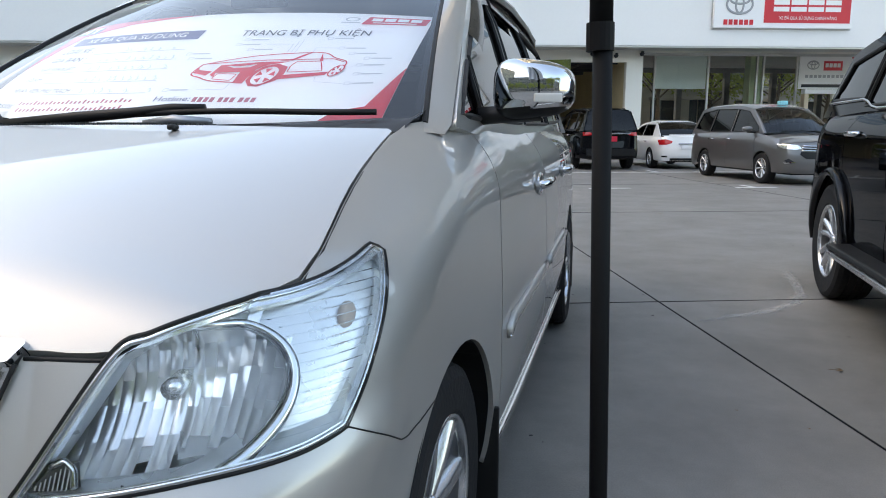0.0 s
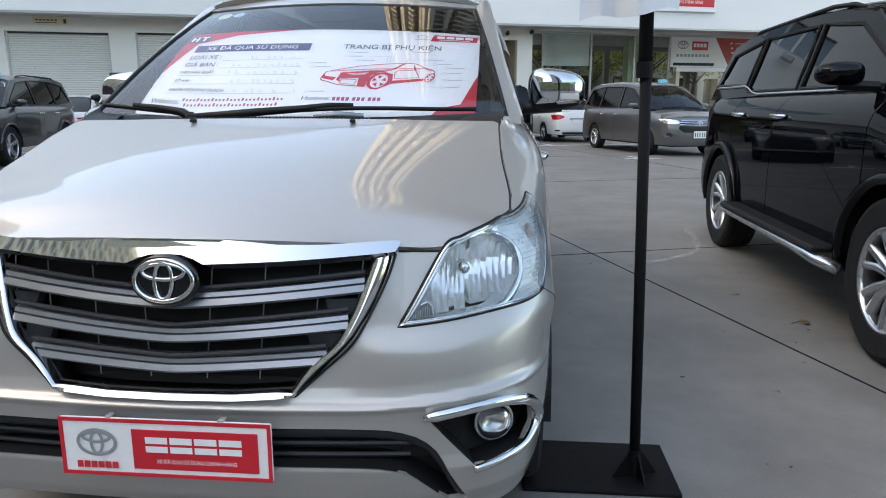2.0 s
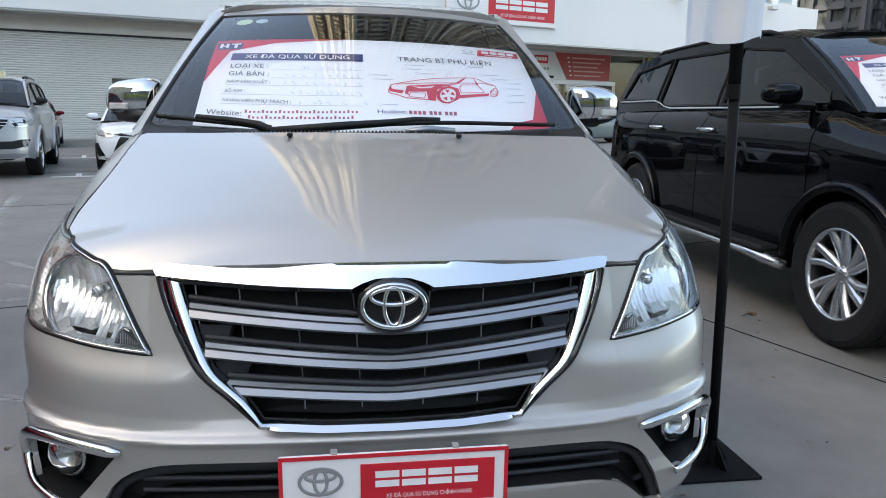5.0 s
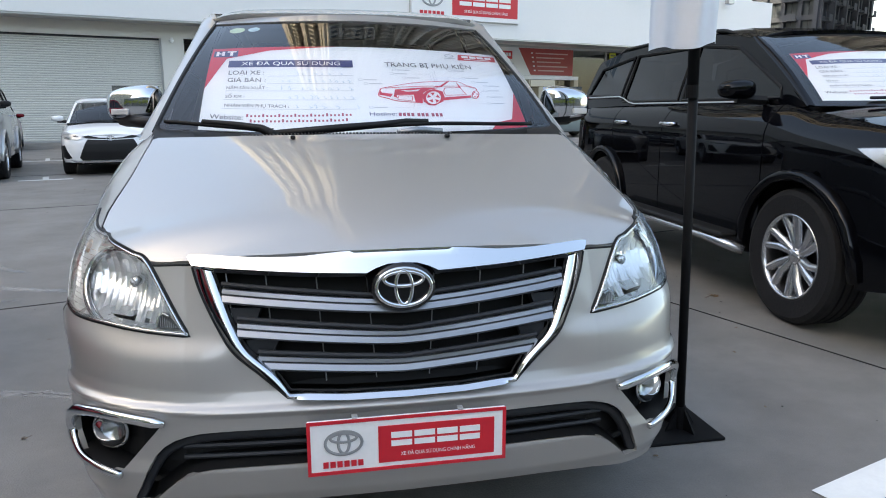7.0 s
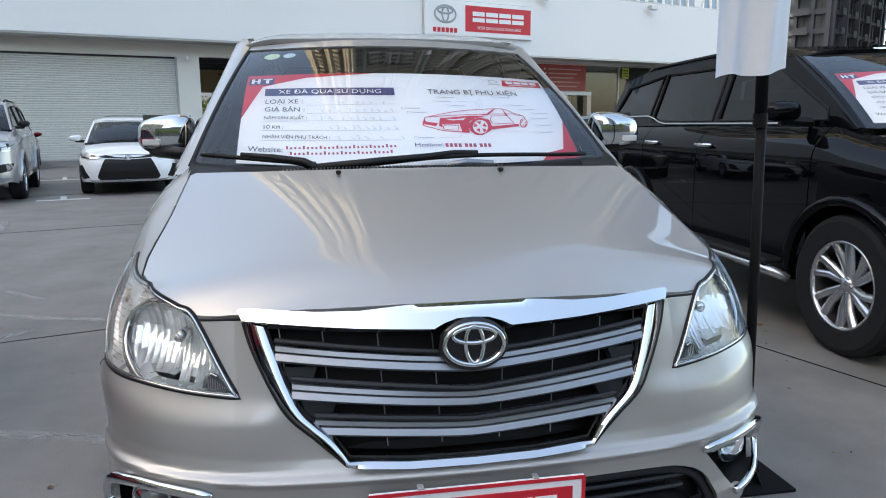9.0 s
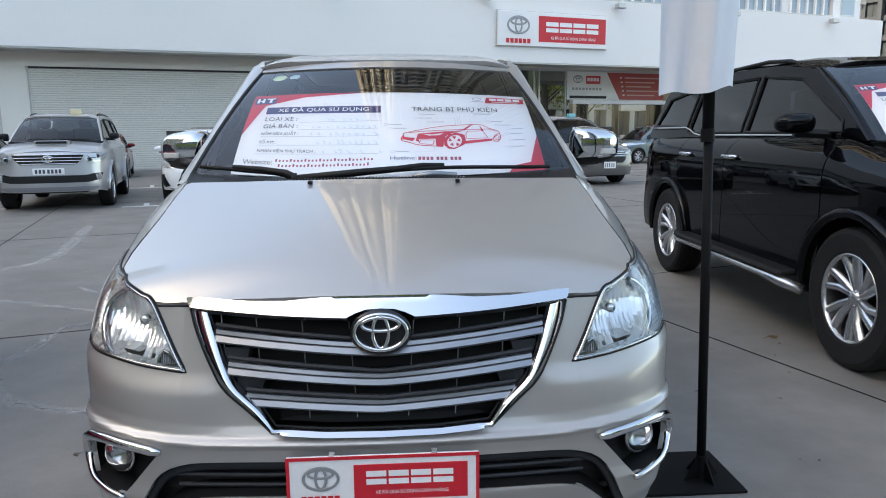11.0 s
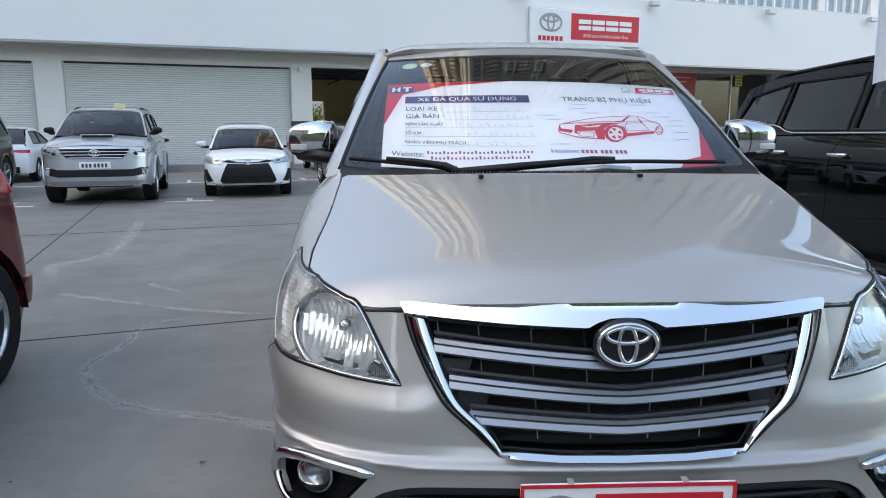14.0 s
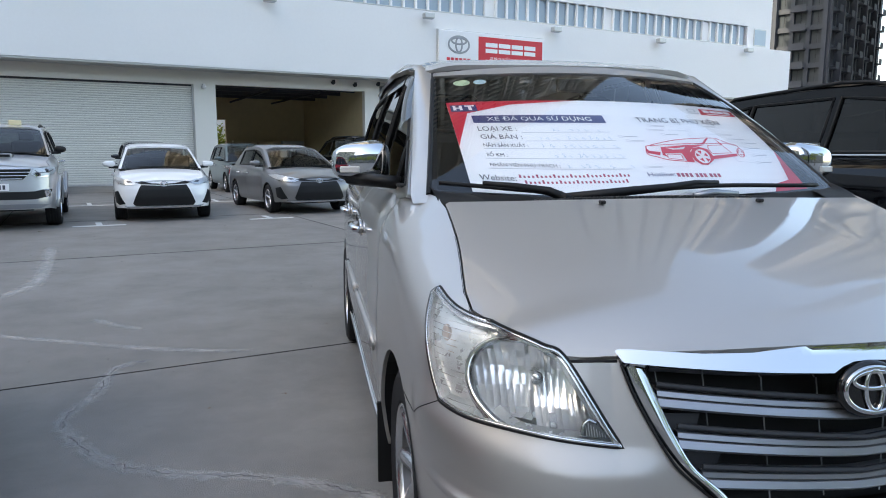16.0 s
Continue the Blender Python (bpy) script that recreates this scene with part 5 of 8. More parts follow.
        part("mirror_indicator", ind, surf("indicator_lens", (0.62, 0.60, 0.58), 0.2), shell, "clear indicator lens")
        gl = box(-0.09, 0.09, -0.002, 0.002, -0.055, 0.06, 0.0)
        bmesh.ops.transform(gl, matrix=pose(sg * 0.915 + (0.02 if sg < 0 else 0), 1.486 + (0.12 if sg < 0 else 0), 1.242), verts=gl.verts[:])
        part("mirror_glass", gl, CHROME, shell)

    # cabin
    part("dashboard", box(-0.70, 0.70, 1.08, 1.45, 0.72, 1.09, 0.04), CABIN, car)
    for x in (-0.36, 0.36):
        part("seat", box(x - 0.24, x + 0.24, 1.9, 2.4, 0.6, 0.85, 0.05), CABIN, car)
        part("seat_back", box(x - 0.23, x + 0.23, 2.3, 2.45, 0.8, 1.36, 0.05), CABIN, car)
        part("head_rest", box(x - 0.12, x + 0.12, 2.36, 2.46, 1.38, 1.55, 0.04), CABIN, car)
    part("rear_seat", box(-0.62, 0.62, 2.95, 3.4, 0.6, 1.3, 0.06), CABIN, car)
    part("cabin_mirror", box(-0.10, 0.10, 1.62, 1.64, 1.50, 1.555, 0.01), CABIN, car)
    tagged(car, "champagne metallic people carrier with chrome grille and mirrors", "car")
    sheet_on("price_sheet", wind, [(-0.58, 0.02), (0.617, 0.02), (0.705, 0.668), (-0.66, 0.69)], 0.012, "printed white and red used-car price sheet behind the windscreen")

    # dealer board over the number plate
    board = new("dealer_board")
    part("board", box(-0.235, 0.235, -0.018, -0.008, 0.374, 0.507, 0.004), PLATE_WHITE, board)
    bm = bmesh.new()
    box(-0.235, 0.235, -0.0205, -0.018, 0.499, 0.507, into=bm)
    box(-0.235, 0.235, -0.0205, -0.018, 0.374, 0.382, into=bm)
    box(-0.235, -0.227, -0.0205, -0.018, 0.382, 0.499, into=bm)
    box(0.227, 0.235, -0.0205, -0.018, 0.382, 0.499, into=bm)
    part("border", bm, SIGN_RED, board, "red border")
    part("red_panel", box(-0.072, 0.206, -0.0205, -0.018, 0.393, 0.484), SIGN_RED, board)
    brand_marks(board, Matrix.Translation((0, -0.0212, 0)), -0.152, 0.452, 0.042, (-0.2, -0.104), 0.392, (-0.042, 0.176), 0.433, 0.035, (-0.02, 0.158), 0.408, INK_GREY)
    for x in (-0.125, 0.125):
        part("clip", box(x - 0.007, x + 0.007, -0.016, 0.004, 0.505, 0.511, 0.002), ALU, board)
    tagged(board, "white and red dealer board fixed over the number plate", "sign")
    return car


INK_GREY = surf("silver_print", (0.30, 0.31, 0.32), 0.4, 0.3)


def brand_marks(parent, m, ox, oz, osize, name_x, name_z, word_x, word_z, word_h, line_x, line_z, ink):
    """A maker's badge, its name as plain bars, a blocky word as plain bars and a line of readable lettering, on a board that faces -y."""
    ring_logo(parent, m @ Matrix.Translation((ox, 0, oz)) @ Matrix.Diagonal((1, 0.15, 1, 1)), osize, ink, "badge")
    n0, n1 = name_x
    w = (n1 - n0) / 6
    for k in range(6):
        bm = box(n0 + w * k, n0 + w * (k + 0.76), -0.0004, 0.0006, name_z, name_z + w * 0.95)
        bmesh.ops.transform(bm, matrix=m, verts=bm.verts[:])
        part("name_bar", bm, SIGN_RED, parent)
    b0, b1 = word_x
    w = (b1 - b0) / 4
    for k in range(4):
        x0, x1 = b0 + w * k, b0 + w * (k + 0.90)
        bm = bmesh.new()
        box(x0, x1, -0.0004, 0.0006, word_z, word_z + word_h * 0.40, into=bm)
        box(x0, x1, -0.0004, 0.0006, word_z + word_h * 0.58, word_z + word_h, into=bm)
        bmesh.ops.transform(bm, matrix=m, verts=bm.verts[:])
        part("word_bar", bm, SIGN_WHITE, parent)
    bm, wd = text_mesh("XE ĐÃ QUA SỬ DỤNG CHÍNH HÃNG")
    k = (line_x[1] - line_x[0]) / wd
    bmesh.ops.transform(bm, matrix=m @ Matrix.Translation((line_x[0], 0, line_z)) @ Matrix.Rotation(radians(90), 4, "X") @ Matrix.Diagonal((k, k * 1.25, 1, 1)), verts=bm.verts[:])
    part("lettering", bm, SIGN_WHITE, parent)


build_carrier()

# ---- the other cars ----
def build_car(name, label, m, kind, coat, front, rear=None, glass_mat=None, wheel_style="alloy", rails=False, step=False, chrome_belt=False, sheet=False, scoop=False, handles=CHROME, mirrors=None, roof_sign=None, fine=0.075):
    """A parked car from its main measures: panels, glass, lamps, wheels and trim as parts."""
    D = {
        "suv": dict(L=4.795, W=1.855, r=0.385, wb=2.745, fo=0.93, hood=[(0.05, 0.985), (0.2, 1.035), (0.5, 1.09), (1.1, 1.165)], edge=0.05, belt=1.14, ws=(1.02, 1.80, 1.165, 1.68), roof=[(1.8, 1.70), (2.2, 1.78), (3.0, 1.815), (4.0, 1.80), (4.5, 1.74)], rear_y=(4.50, 4.74), sill=0.36, lean=0.10, deck=None),
        "tall_suv": dict(L=4.795, W=1.855, r=0.385, wb=2.745, fo=0.93, hood=[(0.05, 1.045), (0.2, 1.11), (0.5, 1.175), (1.1, 1.25)], edge=0.05, belt=1.235, ws=(1.02, 1.80, 1.25, 1.69), roof=[(1.8, 1.71), (2.2, 1.78), (3.0, 1.81), (4.0, 1.785), (4.5, 1.72)], rear_y=(4.50, 4.74), sill=0.36, lean=0.12, deck=None),
        "sedan": dict(L=4.425, W=1.73, r=0.30, wb=2.55, fo=0.86, hood=[(0.05, 0.742), (0.2, 0.815), (0.5, 0.895), (1.1, 0.985)], edge=0.05, belt=0.955, ws=(1.0, 1.80, 0.985, 1.36), roof=[(1.8, 1.375), (2.2, 1.45), (2.7, 1.472), (3.2, 1.44), (3.4, 1.40)], rear_y=(3.35, 3.92), sill=0.24, lean=0.09, deck=0.99),
        "mpv": dict(L=4.735, W=1.83, r=0.33, wb=2.75, fo=0.87, hood=[(0.05, 0.90), (0.2, 0.955), (0.5, 1.02), (1.0, 1.09)], edge=0.05, belt=1.08, ws=(0.95, 1.78, 1.10, 1.64), roof=[(1.78, 1.655), (2.2, 1.74), (3.0, 1.785), (4.0, 1.77), (4.5, 1.70)], rear_y=(4.45, 4.68), sill=0.30, lean=0.10, deck=None),
        "crossover": dict(L=4.03, W=1.71, r=0.345, wb=2.525, fo=0.80, hood=[(0.05, 0.90), (0.2, 0.955), (0.5, 1.01), (1.0, 1.07)], edge=0.05, belt=1.07, ws=(0.95, 1.62, 1.08, 1.55), roof=[(1.62, 1.565), (2.1, 1.62), (2.6, 1.63), (3.1, 1.58), (3.3, 1.54)], rear_y=(3.24, 3.80), sill=0.33, lean=0.09, deck=None),
        "hatch": dict(L=4.05, W=1.70, r=0.31, wb=2.55, fo=0.80, hood=[(0.05, 0.82), (0.2, 0.88), (0.5, 0.95), (1.0, 1.02)], edge=0.045, belt=1.0, ws=(0.95, 1.65, 1.03, 1.50), roof=[(1.65, 1.515), (2.1, 1.58), (2.8, 1.60), (3.5, 1.56), (3.75, 1.52)], rear_y=(3.72, 3.98), sill=0.27, lean=0.09, deck=None),
    }[kind]
    L, hw, r, sill, belt = D["L"], D["W"] / 2, D["r"], D["sill"], D["belt"]
    y1, y2 = D["fo"], D["fo"] + D["wb"]
    w0, w1, wz0, wz1 = D["ws"]
    zc = smooth_table(D["hood"], 0.06)
    nose = float(zc(0.08)) - 0.05
    topf = lambda y: float(zc(y)) - D["edge"] if y < w0 - 0.1 else belt
    sh = Shell(
        plan=[(0, 0), (0.45 * hw, 0.012), (0.70 * hw, 0.065), (0.86 * hw, 0.165), (0.945 * hw, 0.34), (0.985 * hw, 0.62), (hw, 1.1), (hw, 0.6 * L), (0.985 * hw, L - 0.75), (0.95 * hw, L - 0.36), (0.86 * hw, L - 0.13), (0.5 * hw, L - 0.02), (0, L)],
        top=[(0.3, topf(0.3)), (0.6, topf(0.6)), (w0 - 0.12, topf(w0 - 0.12)), (w0 + 0.2, belt), (L, belt)],
        lean=[(0.2, 0.10), (w0, 0.13), (w0 + 0.4, D["lean"]), (L, D["lean"])],
        front=[(0.15, 0.09), (0.3, 0.02), (0.45, 0.0), (0.6, 0.015), (nose, 0.07), (nose + 0.15, 0.14)],
        side=[(0.2, 0.05), (sill + 0.05, 0.015), (0.5, 0.0), (belt - 0.25, 0.0), (belt, 0.01)],
        rear=[(0.2, 0.06), (0.4, 0.0), (0.6, 0.0), (0.85, 0.04), (belt, 0.06), (belt + 0.1, 0.08)],
        blend=(0.62 * hw, 0.45, L - 0.7))
    skin = sh.at_sz
    F = lambda x, z: (sh.at(z, x=x), z)
    S = lambda y, z: (sh.at(z, y=y), z)
    R = lambda x, z: (sh.at(z, x=x, rear=True), z)
    car = new(name)
    car.matrix_basis = m
    glass_mat = glass_mat or SIDE_GLASS
    ar = r + (0.075 if kind == "tall_suv" else 0.045)
    low = 0.34 if "suv" in kind else 0.25
    half = [F(0.3 * hw, low), F(0.6 * hw, low), F(0.85 * hw, low + 0.01), *[S(y, z) for y, z in arc(y1, r, ar, 190, 135, 5)]]
    gapx = [S(y1 - 0.71 * ar, r + 0.71 * ar), S(y1 - 0.78 * ar, r + 0.95 * ar), S(0.32, nose - 0.02)]
    half += gapx[1:] + [F(0.75 * hw, nose + 0.005), F(0.5 * hw, nose + 0.02), F(0.2 * hw, nose + 0.03)]
    part("front_bumper", patch(skin, half + [(-s, z) for s, z in half[::-1]], (), fine), coat, car, smooth=True)
    tz = lambda y: float(sh.top(y)) - 0.002
    dy0, dy1, dy2 = w0 + 0.22, (w0 + 0.22 + y2) / 2 + 0.08, y2 - 0.28
    fend = [gapx[2], gapx[1], *[S(y, z) for y, z in arc(y1, r, ar, 135, -8, 12)], S(dy0, sill - 0.02), S(dy0 + 0.01, tz(dy0)), S(w0, tz(w0)), S(0.75, tz(0.75)), S(0.55, tz(0.55)), S(0.42, tz(0.42)), S(0.34, nose + 0.01)]
    d1 = [S(dy0 + 0.01, sill - 0.02), S(dy1, sill - 0.02), S(dy1, tz(dy1)), S(dy0 + 0.02, tz(dy0))]
    d2 = [S(dy1 + 0.01, sill - 0.02), S(dy2 - 0.12, sill - 0.02), S(dy2 + 0.05, 0.7), S(dy2 + 0.12, tz(dy2)), S(dy1 + 0.01, tz(dy1))]
    tail = sh.length - 0.002
    qu = [S(dy2 - 0.11, sill - 0.02), *[S(y, z) for y, z in arc(y2, r, ar, 188, -5, 14)], S(L - 0.5, low), (tail, low), (tail, belt), S(L - 0.5, tz(L - 0.5)), S(dy2 + 0.13, tz(dy2)), S(dy2 + 0.06, 0.7)]
    for nm, poly in (("front_fender", fend), ("front_door", d1), ("rear_door", d2), ("rear_quarter", qu)):
        bm = patch(skin, poly, (), fine)
        mb = mirrored(bm)
        for sg, b in ((1, bm), (-1, mb)):
            ob = part(nm, b, coat, car, smooth=True)
            if "door" in nm:
                yh = (dy1 if nm == "front_door" else dy2) - 0.10
                zh = belt - 0.14
                x = float(skin(sh.at(zh, y=yh), zh)[0])
                part("door_handle", tube([(sg * (x + d), yh + t, zh) for t, d in ((-0.10, 0.0), (-0.08, 0.03), (0.08, 0.03), (0.10, 0.0))], 0.017, 6), handles, ob, "chrome door handle" if handles is CHROME else "", smooth=True)
    for sg in (1, -1):
        for yw in (y1, y2):
            wheel(car, sg * (hw - 0.115), yw, r, sg, wheel_style, 0.23 if "suv" in kind else 0.2)
            bm = bmesh.new()
            ring = arc(yw, r, ar + 0.004, 0, 180, 12)
            a = [bm.verts.new((sg * (hw - 0.01), y, z)) for y, z in ring]
            b = [bm.verts.new((sg * (hw - 0.38), y, z)) for y, z in ring]
            for i in range(12):
                bm.faces.new((a[i], a[i + 1], b[i + 1], b[i]))
            bm.faces.new(b)
            part("wheel_housing", bm, BLACK, car)
            if "suv" in kind:
                pts = [(skin(*[np.array([q]) for q in S(y, z)])[0]) for y, z in arc(yw, r, ar, -5, 185, 16)]
                part("arch_flare", tube([(sg * (p[0] + 0.010), p[1], p[2]) for p in pts], 0.034 if kind == "tall_suv" else 0.024, 8), coat, car, smooth=True)
        if step:
            bm = box(min(sg * (hw - 0.2), sg * (hw + 0.115)), max(sg * (hw - 0.2), sg * (hw + 0.115)), y1 + 0.50, y2 - 0.48, 0.405, 0.44, 0.015)
            sp = part("side_step", bm, BLACK, car, "black side step")
            part("step_edge", tube([(sg * (hw + d), y, z) for y, d, z in ((y1 + 0.42, 0.00, 0.335), (y1 + 0.50, 0.085, 0.372), (y1 + 0.75, 0.095, 0.382), (y2 - 0.50, 0.095, 0.385), (y2 - 0.42, 0.02, 0.37))], [0.040, 0.040, 0.028, 0.024, 0.02], 8, flat=0.8), ALLOY, sp, "silver step edge", smooth=True)
    part("underbody", box(-hw + 0.38, hw - 0.38, 0.3, L - 0.25, low - 0.04, 0.75), BLACK, car)
    part("floor_pan", box(-hw + 0.1, hw - 0.1, y1 + ar + 0.02, y2 - ar - 0.02, sill - 0.02, 0.7), BLACK, car)
    # bonnet
    rim_pts = [skin(*[np.array([q]) for q in sz])[0] for sz in (F(0.5 * hw, nose + 0.025), F(0.72 * hw, nose + 0.012), S(0.34, nose + 0.014), *[S(y, tz(y)) for y in (0.42, 0.55, 0.7, 0.85, w0 - 0.08)])]
    dr = smooth_table([(p[1], (float(zc(p[1])) - p[2]) / (p[0] / hw) ** 2.2) for p in rim_pts], 0.08)

    def bonnet(x, y):
        x, y = np.asarray(x, float), np.asarray(y, float)
        return np.stack([x, y, zc(y) - dr(y) * (abs(x) / hw) ** 2.2], -1)

    e = [(0.0, float(skin(0.0, nose + 0.03)[1])), (0.25 * hw, float(skin(0.25 * hw, nose + 0.03)[1]))] + [(p[0] - 0.005, p[1]) for p in rim_pts] + [(0.5 * hw, w0 - 0.09), (0.0, w0 - 0.12)]
    part("bonnet", patch(bonnet, e + [(-x, y) for x, y in e[::-1][1:-1]], (), 0.09, rim=0.02), coat, car, smooth=True)
    part("bonnet_frame", patch(bonnet, [(x * 1.04, y) for x, y in e] + [(-x * 1.04, y) for x, y in e[::-1][1:-1]], (), 0.2, off=-0.03, rim=0), BLACK, car)
    if scoop:
        sc = box(-0.28, 0.28, 0.52, 0.86, -0.06, 0.058, 0.016)
        bmesh.ops.translate(sc, vec=(0, 0, float(zc(0.56))), verts=sc.verts[:])
        hump = part("bonnet_scoop", sc, coat, car, smooth=False)
        sl = box(-0.25, 0.25, 0.507, 0.527, 0.004, 0.048, 0.006)
        bmesh.ops.translate(sl, vec=(0, 0, float(zc(0.56))), verts=sl.verts[:])
        part("scoop_slot", sl, BLACK, hump, "black air slot")
    # windscreen and cabin
    xl, xu = hw - 0.16, hw - 0.30

    def wind(a, b, lift=0.0):
        a, b = np.asarray(a, float), np.asarray(b, float)
        q, bow = (a / xl) ** 2, 4 * b * (1 - b)
        x = a * (1 - (1 - xu / xl) * b)
        y = (w0 - 0.08 + 0.10 * q) * (1 - b) + (w1 - 0.08 + 0.10 * q) * b - 0.012 * bow
        z = (wz0 - 0.03) * (1 - b) + (wz1 - 0.02 * q) * b + 0.02 * bow
        return np.stack([x, y - 0.5 * lift, z + 0.84 * lift], -1)

    scr = part("windscreen", patch(wind, [(-xl, 0), (xl, 0), (xl, 1), (-xl, 1)], (), 0.12, rim=0), WINDSCREEN if sheet else TINTED_SCREEN, car, smooth=True)
    part("frit_band", patch(wind, [(-xl, 0), (xl, 0), (xl, 1), (-xl, 1)], [[(-xl + 0.04, 0.06), (xl - 0.04, 0.06), (xl - 0.04, 0.95), (-xl + 0.04, 0.95)]], 0.1, off=-0.004, rim=0), BLACK, scr)
    part("wiper", tube([wind(np.array([a]), np.array([b]), 0.02)[0] for a, b in ((-0.6 * xl, 0.05), (0, 0.06), (0.75 * xl, 0.03))], 0.009, 5), BLACK, scr)
    ry0, ry1 = D["rear_y"]
    rz = float(smooth_table(D["roof"], 0.06)(ry0))
    cz = D["deck"] if D["deck"] else belt
    zr = smooth_table(D["roof"], 0.06)
    rail = lambda y: float(zr(y)) - 0.055
    xb = hw - 0.012 - D["lean"]

    def cabin(y, z):
        y, z = np.asarray(y, float), np.asarray(z, float)
        x = xb - (z - belt) * (0.30 if kind != "sedan" else 0.38) - 0.06 * np.clip((y - (ry0 - 0.5)) / 1.2, 0, 1) ** 2
        return np.stack([x, y, z], -1)

    ys = np.linspace(w1 + 0.06, ry0 - 0.04, 7)
    sidep = [(w0 + 0.05, belt - 0.02), (ry1 + (0.0 if D["deck"] is None else 0.02), belt - 0.02), (ry1 - 0.02, cz + 0.02), (ry0, rail(ry0) - 0.02)] + [(y, rail(y)) for y in ys[::-1]]
    px = lambda y: belt + (rail(w1 + 0.06) - belt) * (y - w0 - 0.05) / (w1 + 0.01 - w0)
    b0, t0 = belt + 0.035, 0.07
    wf = [(w0 + 0.30, b0), (dy1 - 0.03, b0), (dy1 - 0.03, rail(dy1) - t0), (w1 + 0.16, rail(w1 + 0.16) - t0), (w0 + 0.34, min(px(w0 + 0.34) - 0.06, b0 + 0.1))]
    end = ry0 - (0.55 if D["deck"] is None else 0.12)
    wr = [(dy1 + 0.05, b0), (min(dy2 + 0.22, end + 0.1), b0), (min(dy2 + 0.18, end), rail(min(dy2 + 0.18, end)) - t0), (dy1 + 0.05, rail(dy1) - t0)]
    wins = {"front_window": wf, "rear_window": wr}
    if D["deck"] is None:
        a = min(dy2 + 0.22, end + 0.1) + 0.07
        wins["side_rear_window"] = [(a, b0 + (0.05 if chrome_belt else 0)), (ry1 - 0.20, b0 + 0.07), (ry0 - 0.16, rail(ry0 - 0.2) - t0 - 0.03), (a - 0.05, rail(a) - t0)]
    body = patch(cabin, sidep, list(wins.values()), 0.1, rim=0.02)
    mb = mirrored(body)
    for sg, b in ((1, body), (-1, mb)):
        sp = part("cabin_side", b, coat, car, smooth=True)
        for nm, q in wins.items():
            g = patch(cabin, q, (), 0.15, off=-0.008, rim=0)
            t = tube([cabin(np.array([y]), np.array([z]))[0] for y, z in edge_points(q, 0.15)], 0.012, 5, None, True)
            if sg < 0:
                g, t = mirrored(g), mirrored(t)
            gl = part(nm, g, glass_mat, sp, smooth=True)
            part("window_seal", t, BLACK, gl)
        if chrome_belt:
            line = [(w0 + 0.42, b0 - 0.022), (dy2 - 0.02, b0 - 0.022), (dy2 + 0.14, b0 + 0.005), (dy2 + 0.22, b0 + 0.045), (ry1 - 0.16, b0 + 0.045)]
            part("belt_strip", tube([tuple(cabin(np.array([y]), np.array([z]))[0] * (sg, 1, 1) + np.array((sg * 0.006, 0, 0))) for y, z in resample(line, 26)], 0.011, 6), CHROME, sp, "chrome window line", smooth=True)
        t = np.array([wind(np.array([xl]), np.array([k / 8]))[0] for k in range(9)])
        bl = np.array([cabin(np.array([w0 + 0.05 + (w1 + 0.01 - w0) * k / 8]), np.array([belt - 0.02 + (rail(w1 + 0.06) - belt + 0.02) * k / 8]))[0] for k in range(9)])
        part("windscreen_pillar", strip(t * (sg, 1, 1), bl * (sg, 1, 1), 0.015, (sg * 0.75, -0.35, 0.5), 4), coat, car, smooth=True)
        mx, mr = (hw + 0.03, 0.09) if kind == "suv" or mirrors else (hw + 0.06, 0.115)
        bm = bmesh.new()
        bmesh.ops.create_uvsphere(bm, u_segments=20, v_segments=12, radius=1)
        for v in bm.verts:
            x, y, z = (math.copysign(abs(q) ** 0.7, q) for q in v.co)
            v.co = (sg * (mx + mr * x), w0 + 0.46 + (0.085 if y < 0 else 0.04) * y, belt + 0.085 + 0.058 * z * (1 - 0.12 * x))
        mo = part("door_mirror", bm, mirrors or coat, car, smooth=True)
        part("mirror_arm", tube([(sg * (hw - 0.12), w0 + 0.42, belt + 0.02), (sg * mx, w0 + 0.45, belt + 0.03)], 0.03, 6), BLACK, mo)
        if rails:
            part("roof_rail", tube([(sg * (cabin(np.array([y]), np.array([rail(y)]))[0][0] - 0.05), y, rail(y) + h) for y, h in ((w1 + 0.35, 0.005), (w1 + 0.5, 0.030), (2.6, 0.042), (ry0 - 0.5, 0.034), (ry0 - 0.35, 0.005))], 0.016, 6), BLACK, car, smooth=True)
    xr = float(cabin(np.array([2.5]), np.array([rail(2.5)]))[0][0])

    def roof(x, y):
        x, y = np.asarray(x, float), np.asarray(y, float)
        return np.stack([x, y, zr(y) - 0.015 * (x / xr) ** 2 - 0.045 * np.clip((abs(x) / xr - 0.72) / 0.28, 0, 1.1) ** 2], -1)

    rf = [(a, w1 - 0.08 + 0.10 * (a / xu) ** 2) for a in np.linspace(-xu, xu, 9)] + [(xr, w1 + 0.1), (xr, ry0 - 0.6), (xr - 0.05, ry0), (-xr + 0.05, ry0), (-xr, ry0 - 0.6), (-xr, w1 + 0.1)]
    part("roof", patch(roof, rf, (), 0.15, rim=0.02), coat, car, smooth=True)
    xs = np.linspace(-1, 1, 9)
    up = np.array([(x * (xr - 0.06), ry0 + 0.01 - 0.04 * x * x, rz - 0.015) for x in xs])
    dn = np.array([(x * (xb - 0.06), ry1 - 0.05 * x * x, cz) for x in xs])
    part("rear_screen", strip(up, dn, 0.035, (0, 0.8, 0.3), 5), glass_mat, car, smooth=True)
